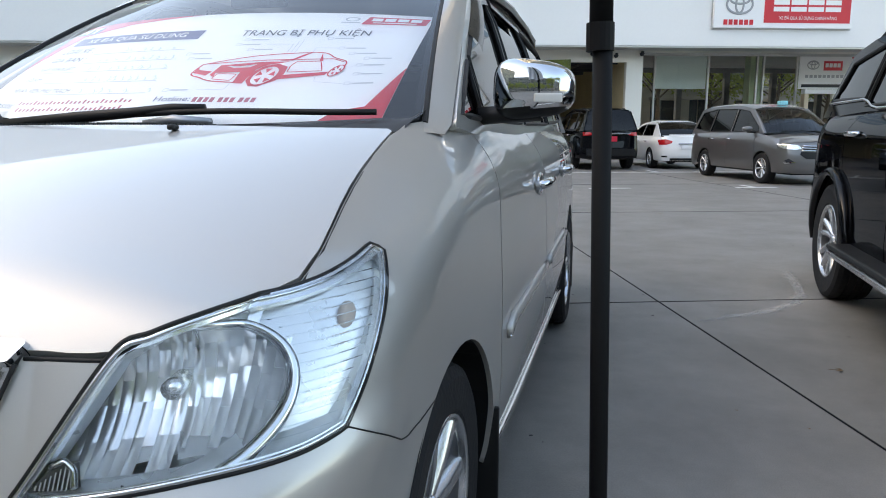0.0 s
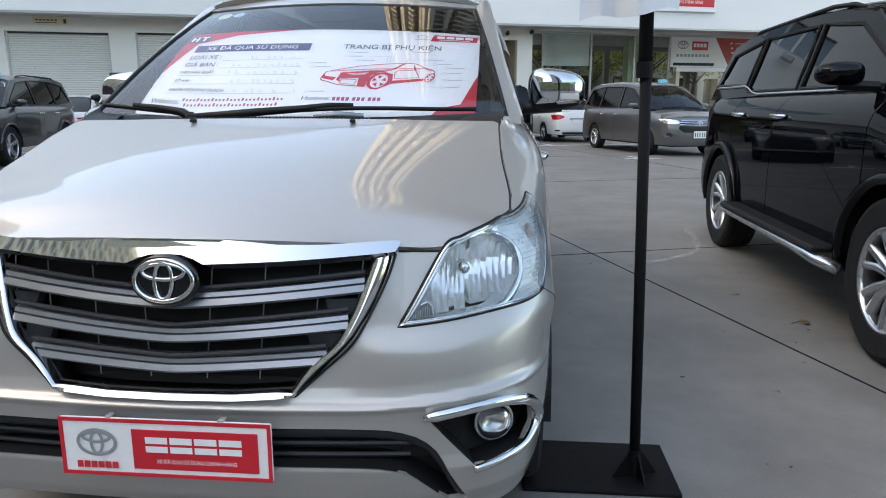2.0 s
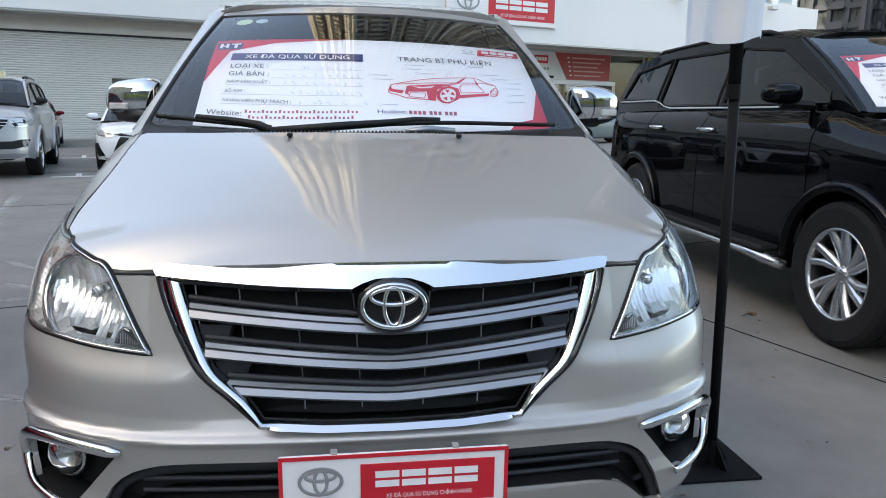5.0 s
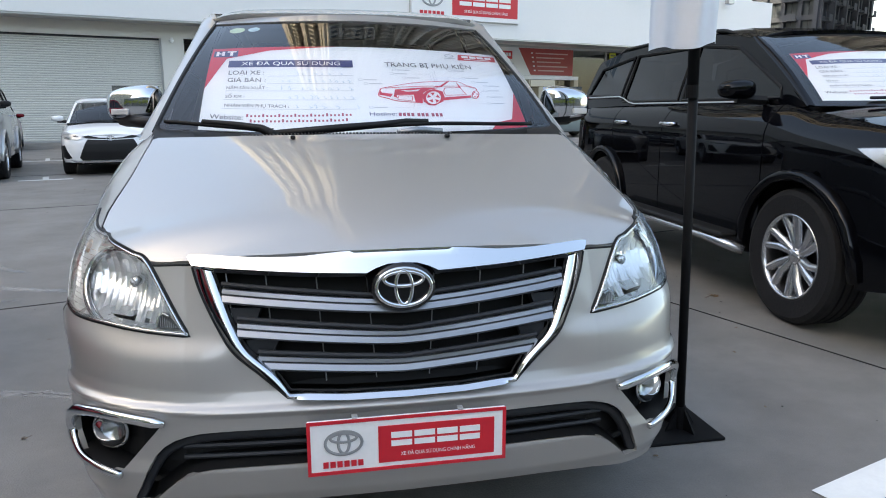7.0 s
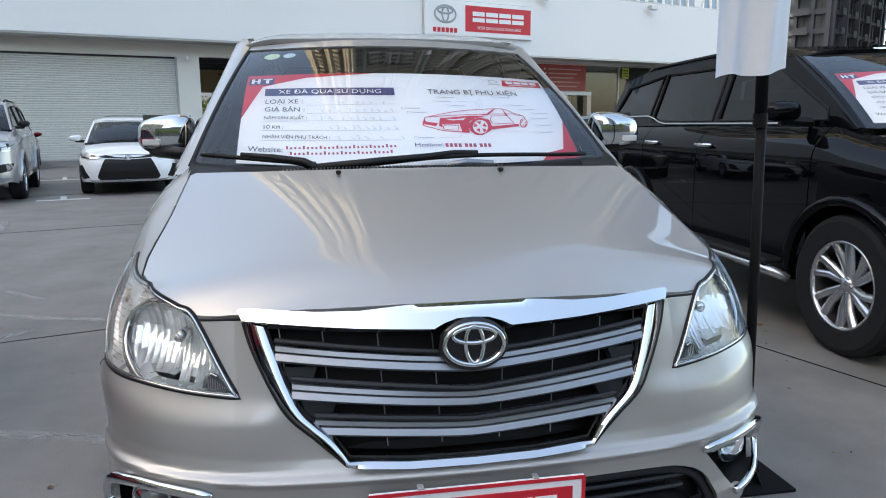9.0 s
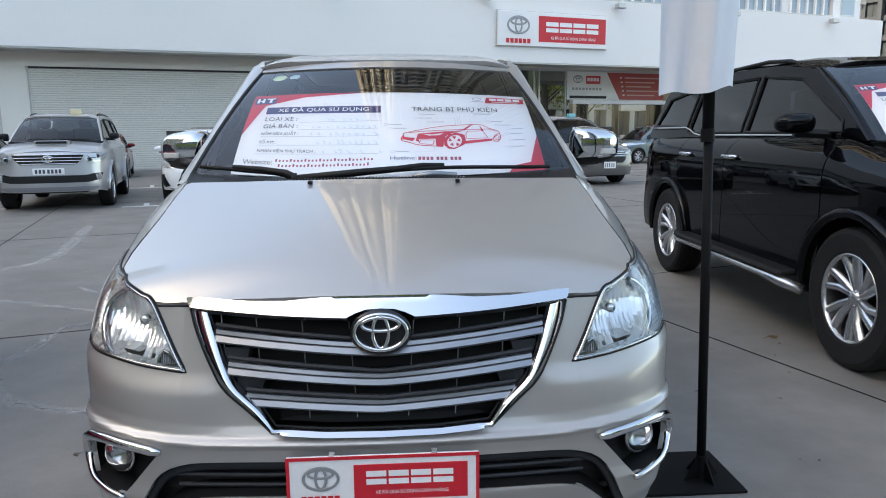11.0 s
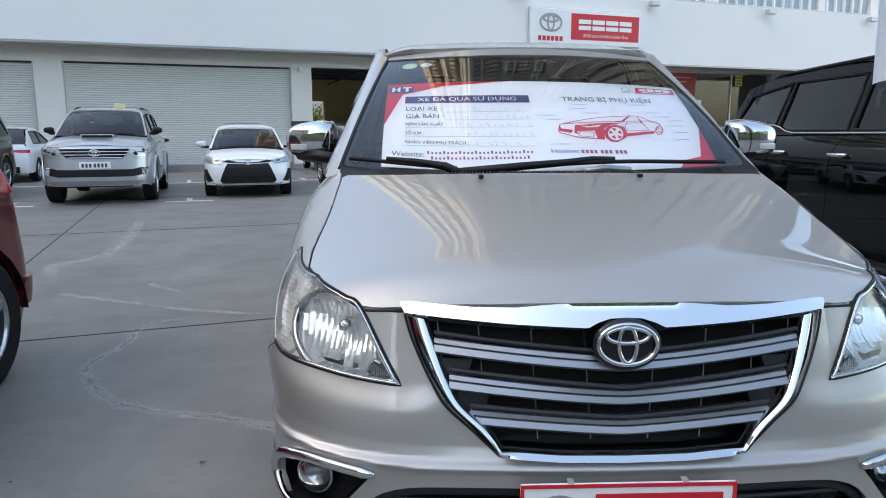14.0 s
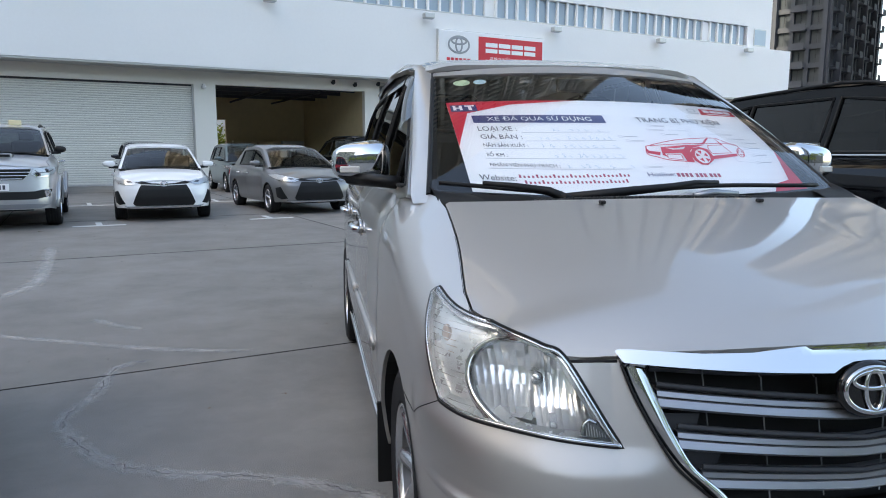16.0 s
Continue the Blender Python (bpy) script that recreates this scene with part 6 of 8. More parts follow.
    part("rear_frame", strip(up * (1, 1, 1) - (0, 0.02, 0), up * (0.98, 1, 1) + (dn - up) * 0.10 - (0, -0.006, -0.004), 0.004, (0, 1, 0), 2), coat, car)
    if D["deck"]:
        part("boot_lid", strip(dn, np.array([(x * (hw - 0.16), L - 0.10 - 0.10 * x * x, cz - 0.02) for x in xs]), 0.012, (0, 0, 1), 4), coat, car, smooth=True)
        part("boot_end", strip(np.array([(x * (hw - 0.16), L - 0.10 - 0.10 * x * x, cz - 0.02) for x in xs]), np.array([(x * (hw - 0.14), L - 0.06 - 0.14 * x * x, belt - 0.03) for x in xs]), 0.01, (0, 1, 0), 3), coat, car, smooth=True)
    # cabin fittings
    part("dashboard", box(-hw + 0.2, hw - 0.2, w0 + 0.12, w0 + 0.5, belt - 0.4, belt - 0.02, 0.03), CABIN, car)
    for x in (-0.38, 0.38):
        part("seat", box(x - 0.24, x + 0.24, w1 + 0.2, w1 + 0.42, belt - 0.5, belt + 0.24, 0.05), CABIN, car)
        part("head_rest", box(x - 0.12, x + 0.12, w1 + 0.3, w1 + 0.40, belt + 0.25, belt + 0.40, 0.03), CABIN, car)
    part("rear_seat", box(-hw + 0.25, hw - 0.25, w1 + 1.1, w1 + 1.35, belt - 0.5, belt + 0.2, 0.05), CABIN, car)
    if roof_sign:
        part("roof_sign", box(0.12, 0.32, w1 + 0.30, w1 + 0.42, float(zr(w1 + 0.4)) - 0.02, float(zr(w1 + 0.4)) + 0.075, 0.012), roof_sign, car, "small plain roof sign")

    def lay(nm, poly, mat, off=0.006, both=True, where=F, label="", step=0.05):
        q = [where(x, z) for x, z in poly]
        b = patch(skin, q, (), step, off=off, rim=max(0.012, abs(off) + 0.006))
        mb = mirrored(b) if both else None
        ob = part(nm, b, mat, car, label, smooth=True)
        if both:
            part(nm, mb, mat, car, label, smooth=True)
        return ob

    def across(nm, poly, mat, off=0.006, where=F, label="", step=0.05):
        q = [where(x, z) for x, z in poly]
        return part(nm, patch(skin, q + [((-s if where is F else 2 * sh.length - s), z) for s, z in q[::-1]], (), step, off=off, rim=max(0.012, abs(off) + 0.006)), mat, car, label, smooth=True)

    front(lay, across, car, skin, sh, F, S, hw, nose, low)
    if rear:
        rear(lay, car, skin, sh, R, hw, belt, L, low)
    tagged(car, label, "car")
    if sheet:
        ob = sheet_on("price_sheet", wind, [(-xl + 0.07, 0.06), (xl - 0.07, 0.05), (xl - 0.09, 0.68), (-xl + 0.09, 0.70)], 0.03, "printed price sheet behind the black car's windscreen")
        ob.matrix_basis = m
    return car


def badge(car, skin, z, size, mat=CHROME):
    P = skin(np.array([0.0]), np.array([z]))[0]
    ring_logo(car, pose(0, P[1] - 0.022, z, -6, 0, 0), size, mat, "emblem")


def plate_front(car, skin, z, w=0.47, h=0.11, chars=7):
    P = skin(np.array([0.0]), np.array([z]))[0]
    pl = part("number_plate", box(-w / 2, w / 2, P[1] - 0.03, P[1] - 0.018, z - h / 2, z + h / 2, 0.004), PLATE_WHITE, car, "white number plate")
    for k in range(chars):
        x = -w * 0.42 + w * 0.84 * k / chars + (0.012 if k > 2 else 0)
        part("plate_bar", box(x, x + w * 0.075, P[1] - 0.0325, P[1] - 0.0305, z - h * 0.3, z + h * 0.3), INK_DARK, pl)


def front_sedan(lay, across, car, skin, sh, F, S, hw, nose, low):
    across("lower_grille", [(0.0, 0.295), (0.49, 0.295), (0.535, 0.345), (0.43, 0.60), (0.385, 0.672), (0.0, 0.655)], BLACK, 0.008, label="large black trapezoid grille")
    for sg in (1, -1):
        q = [F(sg * x, z) for x, z in ((0.02, 0.672), (0.38, 0.69), (0.50, 0.715), (0.37, 0.742), (0.20, 0.70), (0.02, 0.69))]
        part("upper_grille", patch(skin, q if sg > 0 else q[::-1], (), 0.05, off=0.010, rim=0.016), BLACK, car, smooth=True)
    across("chin", [(0.0, 0.256), (0.60, 0.256), (0.68, 0.30), (0.60, 0.288), (0.0, 0.285)], ALLOY, 0.014)
    lamp = [(0.37, 0.722), (0.53, 0.662), (0.70, 0.676), (0.79, 0.715), (0.828, 0.80), (0.76, 0.815), (0.56, 0.766)]
    lay("head_lamp", lamp, LAMP_INNER, 0.009, label="slim clear head lamp")
    lay("lamp_core", [(0.52, 0.718), (0.60, 0.712), (0.63, 0.742), (0.56, 0.744)], ALLOY_DARK, 0.012)
    lay("lamp_strip", [(0.41, 0.722), (0.54, 0.674), (0.70, 0.687), (0.78, 0.724), (0.70, 0.697), (0.54, 0.684)], CHROME, 0.014)
    lay("lamp_lens", lamp, CLEAR_LENS, 0.018)
    lay("fog_recess", [(0.66, 0.335), (0.75, 0.315), (0.81, 0.36), (0.825, 0.545), (0.77, 0.57), (0.735, 0.47)], BLACK, 0.008)
    badge(car, skin, 0.69, 0.066)


def front_suv(lay, across, car, skin, sh, F, S, hw, nose, low):
    k = hw / 0.9275
    dz = max(0.0, nose - 0.95)
    dl = 0.045 if dz > 0.03 else 0.0
    sc = lambda poly: [(x * k, z + (dz if z > 0.7 else dl if z > 0.44 else 0.0)) for x, z in poly]
    g = across("grille", sc([(0.0, 0.765), (0.44, 0.765), (0.52, 0.84), (0.565, 0.93), (0.0, 0.93)]), BLACK, 0.006, label="dark grille with chrome bars")
    for z, w in ((0.777 + dz, 0.44), (0.828 + dz, 0.51), (0.882 + dz, 0.545), (0.935 + dz, 0.565)):
        part("grille_bar", tube([skin(np.array([s]), np.array([z]))[0] + np.array((0, -0.016, 0)) for s in np.linspace(-sh.at(z, x=w * k), sh.at(z, x=w * k), 20)], 0.0095, 6), CHROME, g, "chrome grille bar", smooth=True)
    lamp = sc([(0.56, 0.85), (0.64, 0.79), (0.78, 0.80), (0.86, 0.85), (0.89, 0.95), (0.80, 0.965), (0.60, 0.94)])
    lay("head_lamp", lamp, LAMP_INNER, 0.008, label="large clear head lamp")
    lay("lamp_strip", sc([(0.57, 0.862), (0.645, 0.80), (0.78, 0.81), (0.85, 0.855), (0.78, 0.822), (0.65, 0.813)]), CHROME, 0.013)
    lay("lamp_bezel", sc([(0.60, 0.925), (0.66, 0.865), (0.80, 0.875), (0.87, 0.93), (0.80, 0.89), (0.67, 0.88)]), GREY_PLASTIC, 0.011)
    lay("lamp_lens", lamp, CLEAR_LENS, 0.018)
    across("lower_grille", sc([(0.0, 0.455), (0.60, 0.455), (0.80, 0.50), (0.84, 0.615), (0.72, 0.615), (0.60, 0.585), (0.0, 0.58)]), BLACK, 0.006)
    across("skid_plate", sc([(0.0, 0.355), (0.66, 0.355), (0.80, 0.42), (0.62, 0.432), (0.0, 0.432)]), SATIN, 0.012)
    for sg in (-1, 1):
        for x0, z0, r0, nm in ((0.76, 0.550 + dl, 0.064, "fog_lamp"), (0.655, 0.845 + dz, 0.04, "lamp_projector"), (0.78, 0.90 + dz, 0.035, "lamp_projector")):
            P = skin(np.array([sg * sh.at(z0, x=x0 * k)]), np.array([z0]))[0]
            fl = part(nm, rod(P + np.array((0, -0.020, 0)), P + np.array((0, 0.03, 0)), r0 * 0.72, n=18), GREY_PLASTIC if nm != "fog_lamp" else MIRROR_SILVER, car)
            part("lamp_ring", tube([P + np.array((r0 * math.cos(a * math.tau / 20), -0.016, r0 * math.sin(a * math.tau / 20))) for a in range(20)], 0.009, 6, None, True, up=(0, 1, 0)), CHROME, fl, smooth=True)
    badge(car, skin, 0.862 + dz, 0.085)
    plate_front(car, skin, 0.645 + 1.3 * dl, 0.50, 0.115)


def rear_crossover(lay, car, skin, sh, R, hw, belt, L, low):
    lay("tail_lamp", [(0.80, 0.95), (0.80, 1.06), (0.62, 1.06), (0.50, 1.03), (0.52, 0.97), (0.66, 0.94)][::-1], RED_LENS, 0.010, where=R, label="red tail lamp")
    lay("bumper_corner", [(0.80, 0.36), (0.80, 0.50), (0.55, 0.50), (0.55, 0.36)][::-1], car.children[0].data.materials[0], 0.03, where=R)
    for x0, x1, z0, z1, mt, nm in ((-0.235, 0.235, 0.70, 0.81, PLATE_WHITE, "number_plate"), (-0.55, 0.55, 0.36, 0.52, BLACK, "rear_skirt")):
        part(nm, box(x0, x1, L - 0.05, L + 0.02, z0, z1, 0.005), mt, car)


def front_mpv(lay, across, car, skin, sh, F, S, hw, nose, low):
    g = across("grille", [(0.0, 0.55), (0.40, 0.55), (0.52, 0.64), (0.50, 0.70), (0.0, 0.68)], BLACK, 0.006, label="black grille with chrome wings")
    g2 = across("upper_grille", [(0.0, 0.70), (0.48, 0.735), (0.50, 0.80), (0.0, 0.80)], GLOSS_BLACK, 0.006)
    for z, w in ((0.715, 0.49), (0.765, 0.49), (0.81, 0.46)):
        part("grille_bar", tube([skin(np.array([s]), np.array([z + 0.06 * s * s]))[0] + np.array((0, -0.016, 0)) for s in np.linspace(-sh.at(z, x=w), sh.at(z, x=w), 20)], 0.014, 6), CHROME, g2, "chrome grille bar", smooth=True)
    lay("head_lamp", [(0.48, 0.76), (0.60, 0.735), (0.78, 0.755), (0.84, 0.80), (0.84, 0.855), (0.70, 0.85), (0.54, 0.825)], MIRROR_SILVER, 0.008, label="clear head lamp")
    lay("lamp_lens", [(0.48, 0.76), (0.60, 0.735), (0.78, 0.755), (0.84, 0.80), (0.84, 0.855), (0.70, 0.85), (0.54, 0.825)], CLEAR_LENS, 0.018)
    lay("fog_recess", [(0.62, 0.49), (0.74, 0.47), (0.78, 0.52), (0.72, 0.56)], GREY_PLASTIC, 0.008)
    lay("fog_trim", [(0.60, 0.475), (0.77, 0.45), (0.80, 0.50), (0.775, 0.475), (0.62, 0.49)], CHROME, 0.014)
    badge(car, skin, 0.755, 0.07)
    plate_front(car, skin, 0.50, 0.34, 0.16, 5)


def rear_sedan(lay, car, skin, sh, R, hw, belt, L, low):
    lay("tail_lamp", [(0.80, 0.72), (0.80, 0.86), (0.66, 0.88), (0.48, 0.83), (0.50, 0.77), (0.66, 0.72)][::-1], RED_LENS, 0.008, where=R, label="red tail lamp")
    lay("reflector", [(0.62, 0.36), (0.76, 0.36), (0.76, 0.40), (0.62, 0.40)], GLOSS_BLACK, 0.008, where=R)
    for x0, x1, z0, z1, mt, nm in ((-0.235, 0.235, 0.60, 0.71, PLATE_WHITE, "number_plate"), (-0.32, 0.32, 0.735, 0.765, CHROME, "boot_strip"), (-0.55, 0.55, 0.26, 0.33, BLACK, "rear_diffuser")):
        part(nm, box(x0, x1, L - 0.05, L + 0.012, z0, z1, 0.005), mt, car)
    part("boot_spoiler", box(-0.55, 0.55, L - 0.22, L - 0.10, 0.965, 1.02, 0.015), car.children[0].data.materials[0], car)


def rear_camry(lay, car, skin, sh, R, hw, belt, L, low):
    lay("tail_lamp", [(0.80, 0.765), (0.80, 0.845), (0.62, 0.85), (0.44, 0.835), (0.46, 0.795), (0.62, 0.775)][::-1], RED_LENS, 0.008, where=R, label="wide red tail lamp")
    for x0, x1, z0, z1, mt, nm in ((-0.235, 0.235, 0.55, 0.66, PLATE_WHITE, "number_plate"), (-0.6, 0.6, 0.26, 0.42, BLACK, "rear_diffuser"), (-0.34, 0.34, 0.80, 0.815, CHROME, "boot_strip")):
        part(nm, box(x0, x1, L - 0.05, L + 0.012, z0, z1, 0.005), mt, car)


def rear_suv(lay, car, skin, sh, R, hw, belt, L, low):
    lay("tail_lamp", [(0.78, 0.985), (0.78, 1.09), (0.66, 1.085), (0.50, 1.065), (0.52, 1.01), (0.70, 0.99)][::-1], RED_LENS, 0.010, where=R, label="red tail lamp")
    for x0, x1, z0, z1, mt, nm in ((-0.17, 0.17, 0.82, 0.97, INK_RED, "number_plate"), (-0.55, 0.55, 1.035, 1.07, CHROME, "tailgate_strip"), (-0.7, 0.7, 0.42, 0.62, BLACK, "rear_skirt")):
        part(nm, box(x0, x1, L - 0.05, L + 0.02, z0, z1, 0.005), mt, car)


LAMP_INNER = surf("lamp_inner_grey", (0.56, 0.57, 0.59), 0.3, 0.5, vary=0.25, scale=25)
BLACK_PAINT = paint("black_paint", (0.0022, 0.0024, 0.0036), 0.0, 0.3, 0.1, 0.0, 0.5)
SILVER = paint("silver_paint", (0.41, 0.415, 0.425), 0.62, 0.32)
WHITE_PAINT = paint("white_paint", (0.78, 0.79, 0.80), 0.0, 0.35, 0.01)
GREY_PAINT = paint("warm_grey_paint", (0.185, 0.182, 0.184), 0.5, 0.36)
DARK_GREY = paint("bronze_grey_paint", (0.125, 0.122, 0.124), 0.55, 0.36)
RED_PAINT = paint("dark_red_paint", (0.15, 0.004, 0.010), 0.45, 0.28, 0.05, 0.1, 0.5)
BLUE_BLACK = paint("blue_black_paint", (0.012, 0.014, 0.022), 0.2, 0.32)
TEAL_PAINT = paint("grey_green_paint", (0.13, 0.17, 0.18), 0.4, 0.36)
CREAM_SIGN = surf("cream_sign", (0.72, 0.62, 0.38), 0.5)
CYAN_SIGN = surf("cyan_sign", (0.20, 0.55, 0.62), 0.5)

build_car("off_road_car", "glossy black off-road car with chrome window line and side steps", pose(3.333, 0.919, 0, 0, 0, -1.6), "tall_suv", BLACK_PAINT, front_suv, rear_suv, DARK_GLASS, "big", rails=True, step=True, chrome_belt=True, sheet=True, fine=0.06)
build_car("small_off_road_car", "dark red off-road car with black and silver wheels", pose(-3.36, -1.47, 0), "crossover", RED_PAINT, front_suv, rear_crossover, DARK_GLASS, "five", fine=0.05)
build_car("off_road_car", "silver off-road car with bonnet scoop, facing the yard", pose(-6.12, 11.02, 0, 0, 0, 16), "tall_suv", SILVER, front_suv, rear_suv, None, "alloy", rails=True, scoop=True, mirrors=BLACK, roof_sign=CREAM_SIGN)
build_car("sedan", "white sedan with a large black grille", pose(-3.78, 12.35, 0, 0, 0, 14), "sedan", WHITE_PAINT, front_sedan, rear_sedan, wheel_style="five")
build_car("sedan", "warm grey sedan with a large black grille", pose(-0.95, 13.55, 0, 0, 0, 21), "sedan", GREY_PAINT, front_sedan, rear_sedan, wheel_style="five")
build_car("people_carrier", "bronze-grey people carrier beside the shop front", pose(5.20, 15.25, 0, 0, 0, 18.5), "mpv", DARK_GREY, front_mpv, None, DARK_GLASS, roof_sign=CYAN_SIGN)
build_car("sedan", "white sedan with red tail lamps, parked nose-in", pose(1.86, 25.5, 0, 0, 0, 196), "sedan", WHITE_PAINT, front_sedan, rear_sedan, DARK_GLASS)
build_car("off_road_car", "black off-road car parked nose-in at the shop", pose(-0.55, 24.8, 0, 0, 0, 197), "suv", BLACK_PAINT, front_suv, rear_suv, DARK_GLASS, rails=True)
build_car("off_road_car", "blue-black off-road car with roof rails", pose(-9.45, 10.3, 0, 0, 0, 13.6), "suv", BLUE_BLACK, front_suv, rear_suv, None, "five", rails=True, roof_sign=CYAN_SIGN)
build_car("sedan", "white sedan with wide red tail lamps, by the shutter", pose(-12.5, 20.8, 0, 0, 0, 197), "sedan", WHITE_PAINT, front_sedan, rear_camry)
build_car("off_road_car", "dark off-road car behind the white sedan", pose(-5.7, 20.5, 0, 0, 0, 18), "crossover", BLUE_BLACK, front_suv, None, None)
build_car("hatchback", "grey-green hatchback before the dark doorway", pose(-2.85, 21.6, 0, 0, 0, 18), "hatch", TEAL_PAINT, front_mpv, None, None)
build_car("sedan", "red sedan by the roller shutter", pose(-9.3, 20.6, 0, 0, 0, 18), "sedan", RED_PAINT, front_sedan, None, None)
build_car("hatchback", "pale grey-green hatchback near the shop entrance", pose(9.05, 27.7, 0, 0, 0, -72), "hatch", TEAL_PAINT, front_mpv, None, None)

# ---- shutters, doorway, shop front ----
def shutter(u0, u1, top, label):
    thing = new("roller_shutter")
    thing.matrix_basis = YARD
    n = int(top / 0.085)
    for k in range(n):
        z = 0.06 + k * 0.085
        bm = bmesh.new()
        prof = ((0.0, 0.0), (0.013, 0.010), (0.018, 0.040), (0.013, 0.070), (0.0, 0.080))
        a = [bm.verts.new((u0, 0.20 - d, z + h)) for d, h in prof]
        b = [bm.verts.new((u1, 0.20 - d, z + h)) for d, h in prof]
        for i in range(4):
            bm.faces.new((a[i], b[i], b[i + 1], a[i + 1]))
        part("slat", bm, SHUTTER, thing)
    part("bottom_rail", box(u0, u1, 0.17, 0.22, 0.0, 0.058, 0.005), ALU, thing)
    part("backing", box(u0, u1, 0.204, 0.23, 0.06, top), DARK_METAL, thing)
    for u in (u0, u1):
        part("guide_rail", box(u - 0.06, u + 0.06, 0.12, 0.24, 0, top, 0.004), ALU, thing)
    # dark strip in place of the shadow gap at the top
    part("shutter_head", box(u0, u1, 0.14, 0.3, top - 0.07, top), DARK_METAL, thing)
    return tagged(thing, label, "shutter")


shutter(-4.03, 4.36, 3.94, "wide closed cream steel roller shutter")
shutter(-8.6, -4.97, 3.90, "narrow closed cream steel roller shutter")

nameplate = new("notice_plate")
nameplate.matrix_basis = YARD
part("plate", box(-7.55, -6.35, -0.03, -0.002, 4.16, 4.40, 0.006), CREAM_SIGN, nameplate)
for k in range(6):
    part("text_bar", box(-7.48 + 0.13 * k, -7.39 + 0.13 * k, -0.034, -0.031, 4.29, 4.34), INK_DARK, nameplate)
part("text_bar", box(-7.48, -6.75, -0.034, -0.031, 4.21, 4.235), INK_DARK, nameplate)
part("text_bar", box(-6.52, -6.42, -0.034, -0.031, 4.2, 4.36), INK_DARK, nameplate)
tagged(nameplate, "cream notice plate with dark lettering over the shutter", "sign")

# the open service doorway
# unseen opening added in this side wall to light the back wall
side = box(4.6, 4.9, 0.3, 5.0, 0, 4.5)
box(4.6, 4.9, 8.5, 9.3, 0, 4.5, into=side)
box(4.6, 4.9, 5.0, 8.5, 3.7, 4.5, into=side)
setting("wall_room", side, WARM_ROOM, YARD)
setting("wall_room", box(11.6, 11.9, 0.3, 9.3, 0, 4.5), WARM_ROOM, YARD)
back = box(4.9, 6.3, 9.0, 9.3, 0, 4.5)
box(7.35, 11.6, 9.0, 9.3, 0, 4.5, into=back)
box(6.3, 7.35, 9.0, 9.3, 3.0, 4.5, into=back)
setting("wall_room", back, WARM_ROOM, YARD)
setting("wall_yard", box(-3.0, 12.2, 17.2, 17.5, 0, 3.0), CREAM_WALL, YARD)
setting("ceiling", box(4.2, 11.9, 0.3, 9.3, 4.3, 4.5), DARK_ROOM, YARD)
beams = new("ceiling_beams")
beams.matrix_basis = YARD
for k in range(4):
    part("beam", box(4.5, 11.6, 1.2 + 1.9 * k, 1.32 + 1.9 * k, 4.0, 4.28), DARK_METAL, beams)
for k in range(3):
    part("pipe", rod((5.4 + 2.2 * k, 0.6, 3.92), (5.4 + 2.2 * k, 8.9, 3.92), 0.05), DARK_METAL, beams)
tagged(beams, "dark steel beams and pipes under the ceiling", "beam")
for k in range(3):
    cab = new("workshop_cabinet")
    part("body", box(-0.6, 0.6, 0, 0.5, 0.05, 1.9, 0.01), WARM_ROOM if k < 2 else ALU, cab)
    for x in (-0.3, 0.3):
        part("door", box(x - 0.28, x + 0.28, -0.02, 0, 0.1, 1.85, 0.005), WARM_ROOM if k < 2 else ALU, cab)
    cab.matrix_basis = YARD @ pose(8.2 + 1.3 * k, 8.4, 0)
    tagged(cab, "tan steel workshop cabinet against the far wall", "cabinet", "workshop cabinets")
fan = new("wall_fan")
part("bracket", rod((0, 0, 0), (0.3, 0, 0), 0.03), DARK_METAL, fan)
bm = bmesh.new()
for rr in (0.14, 0.26, 0.36):
    tube([(0.35, rr * math.cos(a * math.tau / 24), rr * math.sin(a * math.tau / 24)) for a in range(24)], 0.012, 5, bm, True, up=(1, 0, 0))
part("cage", bm, ALU, fan)
for k in range(4):
    a = k * math.tau / 4
    part("blade", box(0.32, 0.33, -0.07, 0.07, 0.05, 0.32) if k == 0 else tube([(0.325, 0.06 * math.cos(a), 0.06 * math.sin(a)), (0.33, 0.3 * math.cos(a), 0.3 * math.sin(a))], 0.05, 4, flat=0.2), ALU, fan)
fan.matrix_basis = YARD @ pose(4.9, 1.4, 2.5)
tagged(fan, "grey caged wall fan inside the doorway", "fan")
hedge_bm = bmesh.new()
rng = random.Random(5)
LEAF = surf("leaf_green", (0.095, 0.14, 0.03), 0.55, vary=0.5, scale=2.0, fine=0.3, fine_scale=30)
LEAF_YELLOW = surf("leaf_yellow_green", (0.16, 0.17, 0.03), 0.55, vary=0.4, scale=2.0)
for leaf_mat in (LEAF, LEAF_YELLOW):
    lt = leaf_mat.node_tree
    thin, blend = lt.nodes.new("ShaderNodeBsdfTranslucent"), lt.nodes.new("ShaderNodeMixShader")
    thin.inputs[0].default_value = (0.42, 0.46, 0.07, 1)
    blend.inputs[0].default_value = 0.5
    lt.links.new(lt.nodes["Principled BSDF"].outputs[0], blend.inputs[1])
    lt.links.new(thin.outputs[0], blend.inputs[2])
    lt.links.new(blend.outputs[0], lt.nodes["Material Output"].inputs[0])
BARK = surf("bark", (0.10, 0.075, 0.05), 0.9, vary=0.4, scale=8, bump=0.6, bump_scale=25)


